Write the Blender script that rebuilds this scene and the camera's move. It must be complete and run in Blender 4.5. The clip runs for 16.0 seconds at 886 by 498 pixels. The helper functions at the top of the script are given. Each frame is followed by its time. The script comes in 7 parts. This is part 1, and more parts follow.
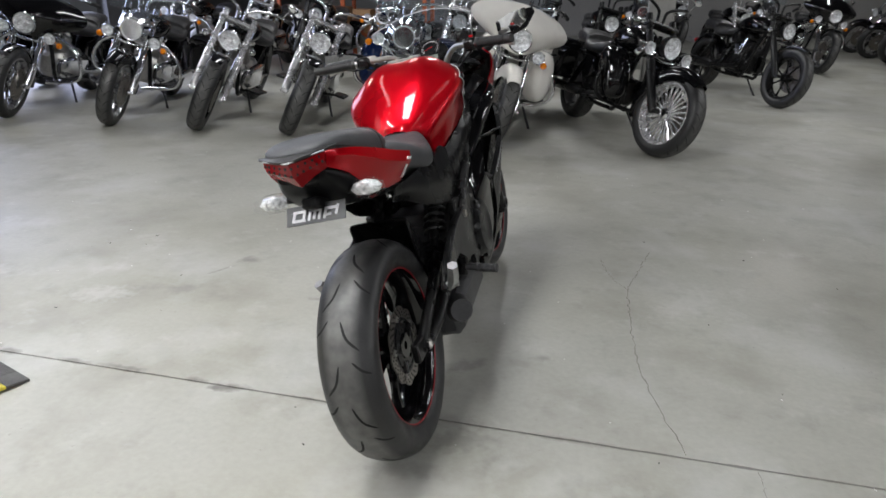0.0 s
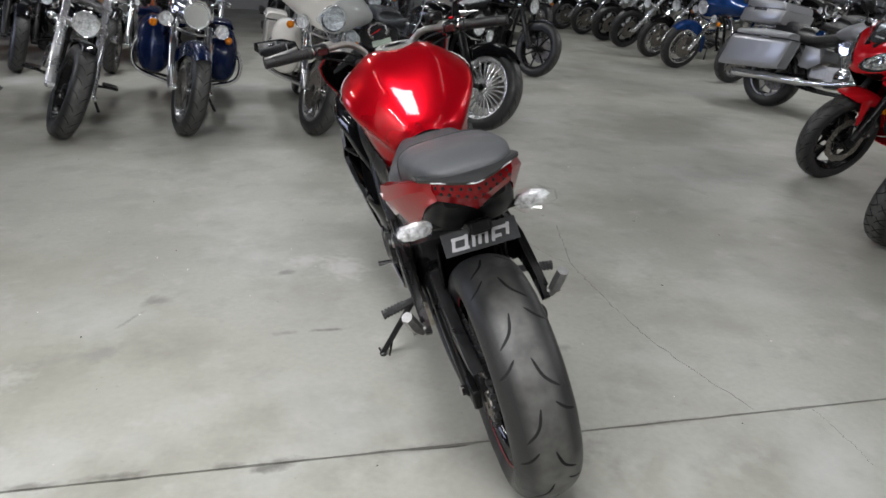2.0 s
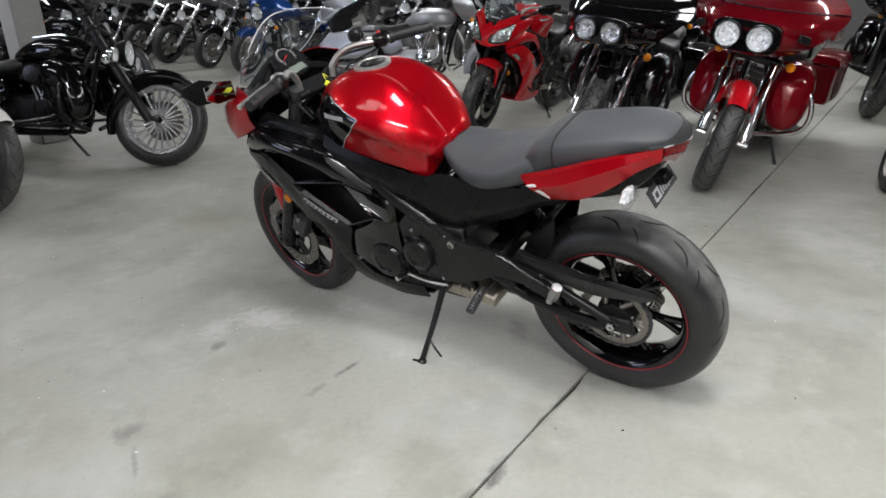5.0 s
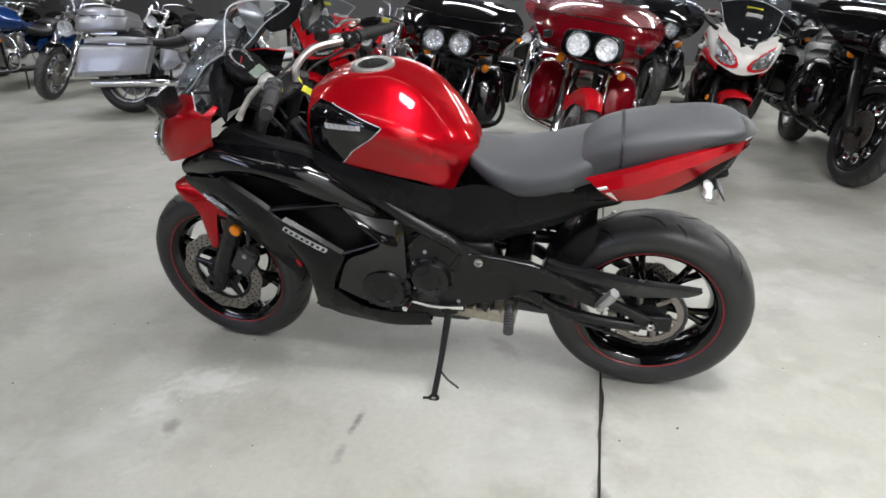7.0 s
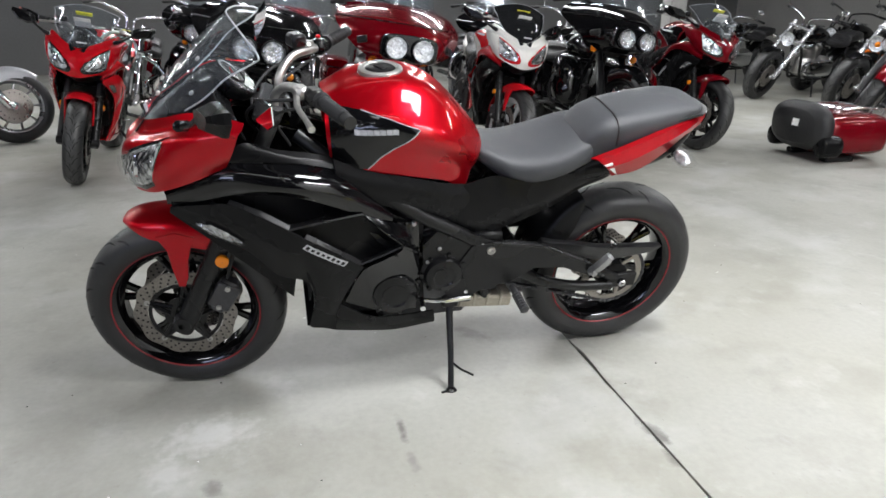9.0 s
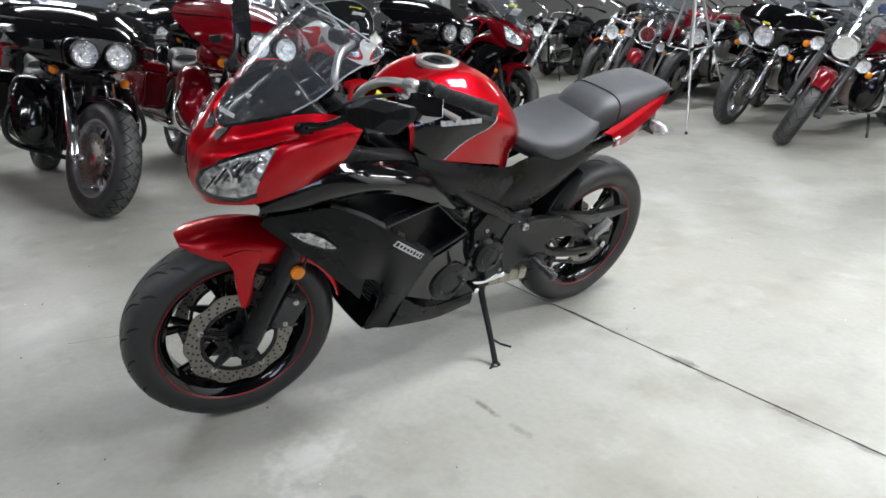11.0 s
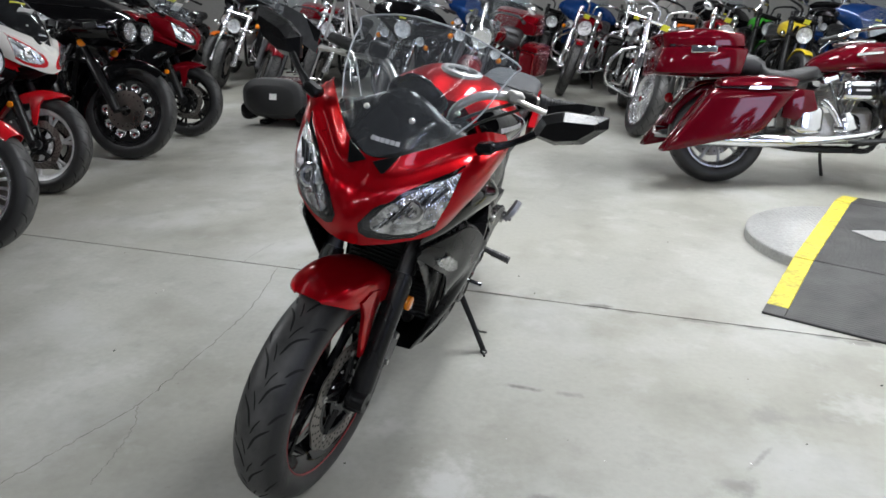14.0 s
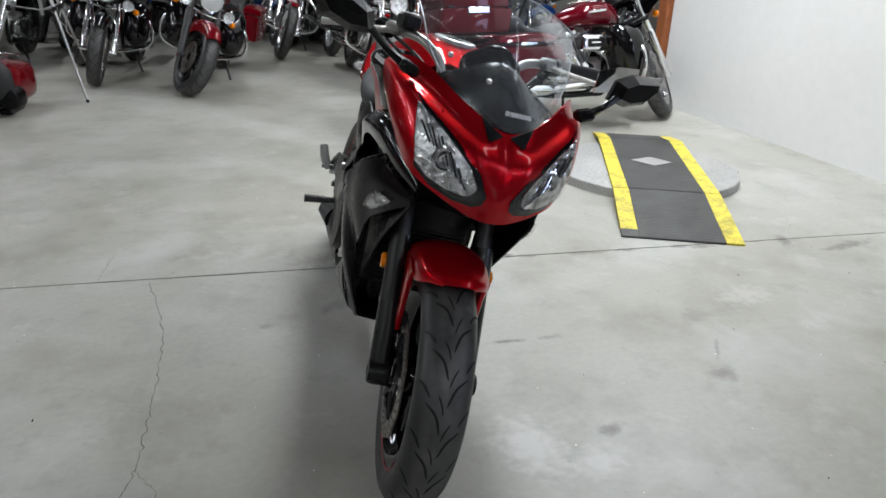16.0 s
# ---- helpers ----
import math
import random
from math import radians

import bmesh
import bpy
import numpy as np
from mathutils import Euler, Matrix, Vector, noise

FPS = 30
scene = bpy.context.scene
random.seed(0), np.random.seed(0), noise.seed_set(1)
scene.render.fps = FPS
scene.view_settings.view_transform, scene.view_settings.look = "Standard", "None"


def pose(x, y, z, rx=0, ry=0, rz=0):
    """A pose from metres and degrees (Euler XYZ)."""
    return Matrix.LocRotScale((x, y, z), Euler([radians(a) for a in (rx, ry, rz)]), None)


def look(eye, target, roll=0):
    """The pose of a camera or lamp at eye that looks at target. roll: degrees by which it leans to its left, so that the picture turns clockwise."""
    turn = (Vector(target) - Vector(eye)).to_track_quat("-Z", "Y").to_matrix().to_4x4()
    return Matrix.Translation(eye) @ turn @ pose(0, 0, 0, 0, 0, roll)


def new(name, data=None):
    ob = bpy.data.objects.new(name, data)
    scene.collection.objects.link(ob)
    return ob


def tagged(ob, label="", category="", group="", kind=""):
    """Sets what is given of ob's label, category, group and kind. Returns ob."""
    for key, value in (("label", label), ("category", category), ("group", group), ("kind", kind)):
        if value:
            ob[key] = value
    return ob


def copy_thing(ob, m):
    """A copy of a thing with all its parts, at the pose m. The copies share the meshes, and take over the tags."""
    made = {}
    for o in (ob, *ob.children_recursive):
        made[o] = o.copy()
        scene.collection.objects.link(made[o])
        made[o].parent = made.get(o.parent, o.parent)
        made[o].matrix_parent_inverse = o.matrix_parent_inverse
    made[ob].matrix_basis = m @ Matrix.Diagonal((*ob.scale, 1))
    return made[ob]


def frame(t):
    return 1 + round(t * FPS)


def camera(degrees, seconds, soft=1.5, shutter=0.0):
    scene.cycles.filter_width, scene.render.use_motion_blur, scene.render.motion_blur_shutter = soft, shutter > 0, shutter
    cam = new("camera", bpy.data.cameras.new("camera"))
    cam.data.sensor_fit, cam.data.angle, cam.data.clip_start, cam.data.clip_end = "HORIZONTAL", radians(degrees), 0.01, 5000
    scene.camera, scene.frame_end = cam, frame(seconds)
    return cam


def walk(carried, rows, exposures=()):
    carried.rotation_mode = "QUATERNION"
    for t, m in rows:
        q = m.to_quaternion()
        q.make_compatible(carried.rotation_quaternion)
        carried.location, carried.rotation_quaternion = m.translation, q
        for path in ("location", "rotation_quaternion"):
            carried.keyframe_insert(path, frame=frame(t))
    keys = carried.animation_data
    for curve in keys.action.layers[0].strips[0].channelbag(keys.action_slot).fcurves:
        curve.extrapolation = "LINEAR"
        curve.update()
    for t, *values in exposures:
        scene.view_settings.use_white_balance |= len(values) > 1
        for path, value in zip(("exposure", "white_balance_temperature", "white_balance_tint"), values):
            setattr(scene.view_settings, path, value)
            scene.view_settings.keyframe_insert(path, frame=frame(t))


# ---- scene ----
cam = camera(65.48, 16.0, soft=1.6)
# seconds, eye x, y, z in metres, then yaw, pitch and roll in degrees
ROWS = [
    (0.0, 0.445, -1.650, 1.293, 12.65, -21.69, 1.28),
    (0.5, 0.186, -1.691, 1.291, 7.30, -22.17, 0.58),
    (1.0, -0.088, -1.585, 1.276, 2.87, -21.71, 0.54),
    (1.5, -0.329, -1.486, 1.270, -5.07, -22.32, 1.87),
    (2.0, -0.609, -1.417, 1.264, -13.40, -22.77, 2.81),
    (2.5, -0.839, -1.293, 1.223, -20.88, -24.41, 4.49),
    (3.0, -1.078, -1.154, 1.237, -26.85, -25.28, 3.87),
    (3.5, -1.356, -1.084, 1.283, -33.56, -24.02, 1.40),
    (6.0, -2.114, -0.241, 1.203, -67.53, -19.72, -0.82),
    (6.5, -2.109, -0.009, 1.173, -73.32, -19.06, -0.27),
    (7.0, -2.135, 0.200, 1.185, -77.66, -20.17, 0.62),
    (7.5, -2.221, 0.444, 1.185, -86.31, -19.55, 0.56),
    (8.0, -2.207, 0.656, 1.168, -92.25, -19.26, 0.24),
    (8.5, -2.174, 0.867, 1.175, -96.55, -19.66, -0.11),
    (9.0, -2.197, 1.097, 1.167, -103.43, -19.41, -0.11),
    (11.5, -1.718, 2.138, 1.161, -131.79, -20.21, 0.23),
    (12.0, -1.537, 2.270, 1.173, -137.46, -20.64, 1.60),
    (12.5, -1.381, 2.450, 1.178, -141.77, -21.19, 1.60),
    (13.0, -1.212, 2.660, 1.216, -150.03, -21.54, 1.10),
    (13.5, -0.991, 2.733, 1.212, -157.96, -19.73, 0.06),
    (14.0, -0.788, 2.775, 1.225, -163.74, -20.63, 0.49),
    (14.5, -0.542, 2.856, 1.233, -170.63, -20.73, 0.63),
    (15.0, -0.316, 2.891, 1.234, -179.08, -21.83, 1.14),
    (15.5, -0.032, 2.817, 1.226, -185.24, -23.18, 0.70),
    (16.0, 0.202, 2.789, 1.233, -192.92, -23.20, 1.73),
]
walk(cam, [(t, pose(x, y, z, 90 + pitch, 0, yaw) @ pose(0, 0, 0, 0, 0, roll)) for t, x, y, z, yaw, pitch, roll in ROWS], exposures=[(0, -0.1, 6500, 10), (3.5, -0.27, 6500, 10), (6, 0.12, 6500, 10), (7, 0.22, 6500, 10), (9, 0.27, 6420, 10), (12.5, 0.26, 6300, 9), (14, -0.02, 6300, 9), (15, -0.17, 6300, 9), (16, -0.24, 6300, 9)])

# ---- light ----
world = bpy.data.worlds.new("world")
scene.world = world
world.use_nodes = True
world.node_tree.nodes["Background"].inputs[0].default_value = (0.62, 0.66, 0.72, 1)
world.node_tree.nodes["Background"].inputs[1].default_value = 0.07

CEILING = 3.6
# fluorescent batten positions: x, y, turn in degrees
BATTENS = [(-2.2, -5.6, 66.0), (0.9, -5.6, 50.0), (4.0, -5.6, 76.0), (-2.7, -2.0, 125.0), (0.9, -2.3, 4.0), (5.2, -2.3, 50.0), (-2.2, 1.0, 8.0), (0.9, 1.0, 2.0), (5.4, 1.0, 46.0),
           (-2.2, 5.4, 40.0), (0.9, 5.8, 26.0), (4.8, 4.8, 56.0), (7.4, 1.2, 110.0), (7.4, -2.6, 90.0), (4.0, 11.0, 60.0), (-5.3, 4.6, 66.0), (-1.0, 7.6, 80.0), (7.4, 7.0, 80.0)]
for bx, by, power in BATTENS:
    lamp = bpy.data.lights.new("batten_light", "AREA")
    lamp.shape, lamp.size, lamp.size_y = "RECTANGLE", 2.3, 0.16
    lamp.energy, lamp.color = power, (0.98, 0.99, 1.0)
    new("batten_light", lamp).matrix_world = pose(bx, by, CEILING - 0.14, 0, 0, 90)

# area lamp for daylight; the west door it fills is assumed and unseen
DOOR_Y0, DOOR_Y1, DOOR_H = 4.6, 8.6, 2.9
lamp = bpy.data.lights.new("door_daylight", "AREA")
lamp.shape, lamp.size, lamp.size_y = "RECTANGLE", DOOR_Y1 - DOOR_Y0 - 0.1, DOOR_H - 0.1
lamp.energy, lamp.color = 210.0, (0.66, 0.72, 1.0)
new("door_daylight", lamp).matrix_world = pose(-7.6, (DOOR_Y0 + DOOR_Y1) / 2, DOOR_H / 2, 90, 0, -90)

# one large square panel lamp
PANEL = (-1.0, -0.55)
lamp = bpy.data.lights.new("panel_light", "AREA")
lamp.shape, lamp.size, lamp.size_y = "RECTANGLE", 1.1, 0.7
lamp.energy, lamp.color = 118.0, (0.98, 0.99, 1.0)
new("panel_light", lamp).matrix_world = pose(PANEL[0], PANEL[1], CEILING - 0.10, 0, 0, 90)


# ---- materials ----
def surf(name, col, rough=0.5, metal=0.0, coat=0.0, grain=(60, 0.12), stain=(6, 0.12), bump=(120, 0.04), spec=0.5, trans=0.0, rvar=0.12):
    """A surface with fine grain and larger stains in its colour, gloss and relief."""
    m = bpy.data.materials.new(name)
    m.use_nodes = True
    nt = m.node_tree
    b = nt.nodes["Principled BSDF"]
    b.inputs["Base Color"].default_value = (*col, 1)
    b.inputs["Roughness"].default_value = rough
    b.inputs["Metallic"].default_value = metal
    b.inputs["Coat Weight"].default_value = coat
    b.inputs["Coat Roughness"].default_value = 0.04
    b.inputs["Specular IOR Level"].default_value = spec
    b.inputs["Transmission Weight"].default_value = trans
    tc = nt.nodes.new("ShaderNodeTexCoord")

    def noise_at(scale, detail):
        n = nt.nodes.new("ShaderNodeTexNoise")
        n.inputs["Scale"].default_value, n.inputs["Detail"].default_value = scale, detail
        nt.links.new(tc.outputs["Object"], n.inputs["Vector"])
        return n.outputs["Fac"]

    def ramp(src, lo, hi):
        r = nt.nodes.new("ShaderNodeMapRange")
        r.inputs["From Min"].default_value, r.inputs["From Max"].default_value = 0.3, 0.7
        r.inputs["To Min"].default_value, r.inputs["To Max"].default_value = lo, hi
        nt.links.new(src, r.inputs["Value"])
        return r.outputs["Result"]

    n1, n2 = noise_at(grain[0], 4), noise_at(stain[0], 3)
    a, c = ramp(n1, 1 - grain[1], 1 + grain[1]), ramp(n2, 1 - stain[1], 1 + stain[1])
    mul = nt.nodes.new("ShaderNodeMath")
    mul.operation = "MULTIPLY"
    nt.links.new(a, mul.inputs[0])
    nt.links.new(c, mul.inputs[1])
    sc = nt.nodes.new("ShaderNodeVectorMath")
    sc.operation = "SCALE"
    sc.inputs[0].default_value = col
    nt.links.new(mul.outputs[0], sc.inputs["Scale"])
    nt.links.new(sc.outputs[0], b.inputs["Base Color"])
    if rvar:
        nt.links.new(ramp(n2, max(0.02, rough - rvar), min(1, rough + rvar)), b.inputs["Roughness"])
    if bump[1]:
        bp = nt.nodes.new("ShaderNodeBump")
        bp.inputs["Strength"].default_value, bp.inputs["Distance"].default_value = bump[1], 0.01
        nt.links.new(noise_at(bump[0], 2), bp.inputs["Height"])
        nt.links.new(bp.outputs[0], b.inputs["Normal"])
    return m


def paint(name, col, flake=0.0, rough=0.28, coat=1.0):
    """Coated vehicle paint, with metal flake if wanted."""
    m = surf(name, col, rough, flake, coat, (900, 0.10 if flake else 0.02), (5, 0.05), (3, 0.0), spec=0.06, rvar=0.03)
    m.node_tree.nodes["Principled BSDF"].inputs["Specular Tint"].default_value = (*[0.15 + 0.85 * c for c in col], 1)
    m.node_tree.nodes["Principled BSDF"].inputs["Coat IOR"].default_value = 1.40
    return m


def clear(name, tint=(1, 1, 1), haze=0.06, rough=0.05):
    """Thin clear plastic or glass: mostly see-through, with a gloss and a pale diffuse haze."""
    m = bpy.data.materials.new(name)
    m.use_nodes = True
    nt = m.node_tree
    nt.nodes.remove(nt.nodes["Principled BSDF"])
    out = nt.nodes["Material Output"]
    tr, gl, df = (nt.nodes.new("ShaderNodeBsdf" + k) for k in ("Transparent", "Glossy", "Diffuse"))
    tr.inputs[0].default_value = (*tint, 1)
    gl.inputs["Roughness"].default_value = rough
    df.inputs[0].default_value = (0.6, 0.62, 0.65, 1)
    lw = nt.nodes.new("ShaderNodeLayerWeight")
    lw.inputs[0].default_value = 0.5
    fr = nt.nodes.new("ShaderNodeMapRange")
    fr.inputs["From Min"].default_value, fr.inputs["From Max"].default_value = 0.45, 1.0
    fr.inputs["To Min"].default_value, fr.inputs["To Max"].default_value = 0.022, 0.34
    nt.links.new(lw.outputs["Facing"], fr.inputs["Value"])
    m1, m2 = nt.nodes.new("ShaderNodeMixShader"), nt.nodes.new("ShaderNodeMixShader")
    m2.inputs[0].default_value = haze
    nt.links.new(fr.outputs[0], m1.inputs[0])
    nt.links.new(tr.outputs[0], m2.inputs[1])
    nt.links.new(df.outputs[0], m2.inputs[2])
    nt.links.new(m2.outputs[0], m1.inputs[1])
    nt.links.new(gl.outputs[0], m1.inputs[2])
    nt.links.new(m1.outputs[0], out.inputs[0])
    return m


RED = paint("candy red paint", (0.43, 0.0025, 0.0090), 0.62, 0.30, 0.8)
BRIGHTRED = paint("bright red paint", (0.52, 0.006, 0.012), 0.0, 0.25)
DARKRED = paint("dark cherry red paint", (0.17, 0.002, 0.007), 0.20, 0.22, 1.0)
CHERRY = paint("deep cherry paint", (0.085, 0.0012, 0.006), 0.15, 0.20, 1.0)
BLACK = surf("gloss black paint", (0.003, 0.003, 0.0035), 0.07, 0.0, 0.0, (900, 0.02), (5, 0.05), (3, 0.0), spec=0.5, rvar=0.02)
BLUE = paint("dark blue paint", (0.010, 0.040, 0.15), 0.30, 0.28)
NAVY = paint("navy blue paint", (0.006, 0.014, 0.055), 0.30, 0.26)
PEARL = paint("pearl white paint", (0.72, 0.70, 0.66), 0.0, 0.28)
SILVER = paint("silver grey paint", (0.40, 0.41, 0.43), 0.55, 0.34)
ORANGEPAINT = paint("orange paint", (0.62, 0.14, 0.015), 0.0, 0.3)
YELLOWPAINT = paint("yellow paint", (0.70, 0.52, 0.03), 0.0, 0.3)
GREENPAINT = paint("green paint", (0.05, 0.35, 0.03), 0.0, 0.3)
PLASTIC = surf("textured black plastic", (0.006, 0.006, 0.0065), 0.26, bump=(700, 0.03), spec=0.15)
SATIN = surf("satin black painted metal", (0.007, 0.007, 0.0075), 0.30, bump=(300, 0.05), spec=0.30)
DARKMETAL = surf("dark grey cast metal", (0.055, 0.055, 0.058), 0.45, 0.5, bump=(350, 0.12))
ALLOY = surf("raw cast aluminium", (0.48, 0.47, 0.45), 0.38, 0.9, bump=(250, 0.10))
STEEL = surf("worn brake disc steel", (0.25, 0.23, 0.21), 0.34, 0.9, grain=(200, 0.18), bump=(300, 0.05))
CHROME = surf("polished chrome", (0.82, 0.83, 0.85), 0.11, 1.0, grain=(30, 0.04), stain=(9, 0.06), bump=(40, 0.0), rvar=0.03)
VINYL = surf("grey black vinyl", (0.052, 0.054, 0.059), 0.52, grain=(350, 0.14), stain=(8, 0.10), bump=(650, 0.16), spec=0.45)
LEATHER = surf("black leather", (0.016, 0.016, 0.017), 0.45, bump=(300, 0.18))
RUBBER = surf("black rubber", (0.011, 0.011, 0.012), 0.55, bump=(400, 0.15))
# Groove and hole shade put into the colour; also colours small dark parts.
GROOVE = surf("near black for groove shade and dark bits", (0.006, 0.006, 0.006), 0.85)
SHELL = surf("satin dark grey moulded plastic", (0.016, 0.016, 0.017), 0.36, bump=(700, 0.05), spec=0.5)
# Reflections in the lamp bowls are put into this pale, mottled colour.
LAMPBOWL = surf("lamp bowl with painted reflections", (0.74, 0.76, 0.78), 0.16, 0.15, 1.0, grain=(110, 0.40), stain=(38, 0.40), bump=(120, 0.5))
# Strong pale haze paints the bright glint along the screen's edge.
EDGEGLASS = clear("screen edge with painted glint", (0.95, 0.97, 1.0), 0.70, 0.15)
CLEAR = clear("clear lens plastic", (1, 1, 1), 0.018)
SMOKED = clear("dark smoked screen plastic", (0.10, 0.11, 0.12), 0.02)
SCREEN = clear("lightly smoked screen plastic", (0.90, 0.93, 0.95), 0.035)
REFLECTOR = surf("faceted lamp reflector", (0.60, 0.61, 0.63), 0.24, 1.0, grain=(45, 0.55), bump=(55, 1.0), rvar=0.12)
AMBER = paint("amber lens", (0.75, 0.22, 0.01), 0.0, 0.2)
REDLENS = paint("red lens", (0.22, 0.003, 0.006), 0.0, 0.12, 0.7)
WHITE = surf("white plastic", (0.75, 0.75, 0.74), 0.4)
DECAL = surf("silver lettering foil", (0.55, 0.55, 0.57), 0.4, 0.2)
LCD = surf("grey green display", (0.16, 0.19, 0.16), 0.25)
PINSTRIPE = surf("red rim tape", (0.26, 0.008, 0.014), 0.4)
YELLOWTAG = surf("yellow plastic tag", (0.75, 0.72, 0.05), 0.45)
PAPER = surf("white paper label", (0.78, 0.78, 0.76), 0.7)
MIRRORGLASS = surf("mirror glass", (0.85, 0.86, 0.88), 0.02, 1.0, bump=(10, 0.0), rvar=0)


def tread(name, band, dust=1.25):
    """Tyre rubber whose running band is dusted grey."""
    m = surf(name, (0.017, 0.017, 0.018), 0.42, grain=(300, 0.2), stain=(14, 0.2), bump=(350, 0.10))
    nt = m.node_tree
    b = nt.nodes["Principled BSDF"]
    src = b.inputs["Base Color"].links[0].from_socket
    tc = nt.nodes.new("ShaderNodeTexCoord")
    xyz = nt.nodes.new("ShaderNodeSeparateXYZ")
    ab = nt.nodes.new("ShaderNodeMath")
    ab.operation = "ABSOLUTE"
    mp = nt.nodes.new("ShaderNodeMapRange")
    mp.inputs["From Min"].default_value, mp.inputs["From Max"].default_value = band * 0.55, band
    mp.inputs["To Min"].default_value, mp.inputs["To Max"].default_value = dust, 0.0
    no = nt.nodes.new("ShaderNodeTexNoise")
    no.inputs["Scale"].default_value = 26
    mu = nt.nodes.new("ShaderNodeMath")
    mu.operation = "MULTIPLY"
    mix = nt.nodes.new("ShaderNodeMix")
    mix.data_type = "RGBA"
    mix.inputs["B"].default_value = (0.20, 0.197, 0.188, 1)
    nt.links.new(tc.outputs["Object"], xyz.inputs[0])
    nt.links.new(tc.outputs["Object"], no.inputs["Vector"])
    nt.links.new(xyz.outputs[0], ab.inputs[0])
    nt.links.new(ab.outputs[0], mp.inputs["Value"])
    nt.links.new(mp.outputs[0], mu.inputs[0])
    nt.links.new(no.outputs[0], mu.inputs[1])
    nt.links.new(mu.outputs[0], mix.inputs["Factor"])
    nt.links.new(src, mix.inputs["A"])
    nt.links.new(mix.outputs["Result"], b.inputs["Base Color"])
    return m


TYREREAR = tread("rear tyre rubber", 0.052, 0.75)
TYREFRONT = tread("front tyre rubber", 0.046, 0.45)


# ---- mesh tools ----
def smoothed(p, n, closed=False):
    """A smooth curve of n points through the rows of p (along its first axis)."""
    p = np.asarray(p, float)
    k = len(p)
    if k < 3 and not closed:
        u = np.linspace(0, k - 1, n)
        i = np.minimum(u.astype(int), k - 2)
        f = (u - i).reshape(-1, *([1] * (p.ndim - 1)))
        return p[i] * (1 - f) + p[i + 1] * f
    u = np.linspace(0, k if closed else k - 1, n, endpoint=not closed)
    i = np.minimum(u.astype(int), (k - 1) if closed else (k - 2))
    f = (u - i).reshape(-1, *([1] * (p.ndim - 1)))
    if closed:
        a, b, c, d = p[(i - 1) % k], p[i % k], p[(i + 1) % k], p[(i + 2) % k]
    else:
        q = np.concatenate([2 * p[:1] - p[1:2], p, 2 * p[-1:] - p[-2:-1]])
        a, b, c, d = q[i], q[i + 1], q[i + 2], q[i + 3]
    return 0.5 * (2 * b + (c - a) * f + (2 * a - 5 * b + 4 * c - d) * f**2 + (3 * b - a - 3 * c + d) * f**3)


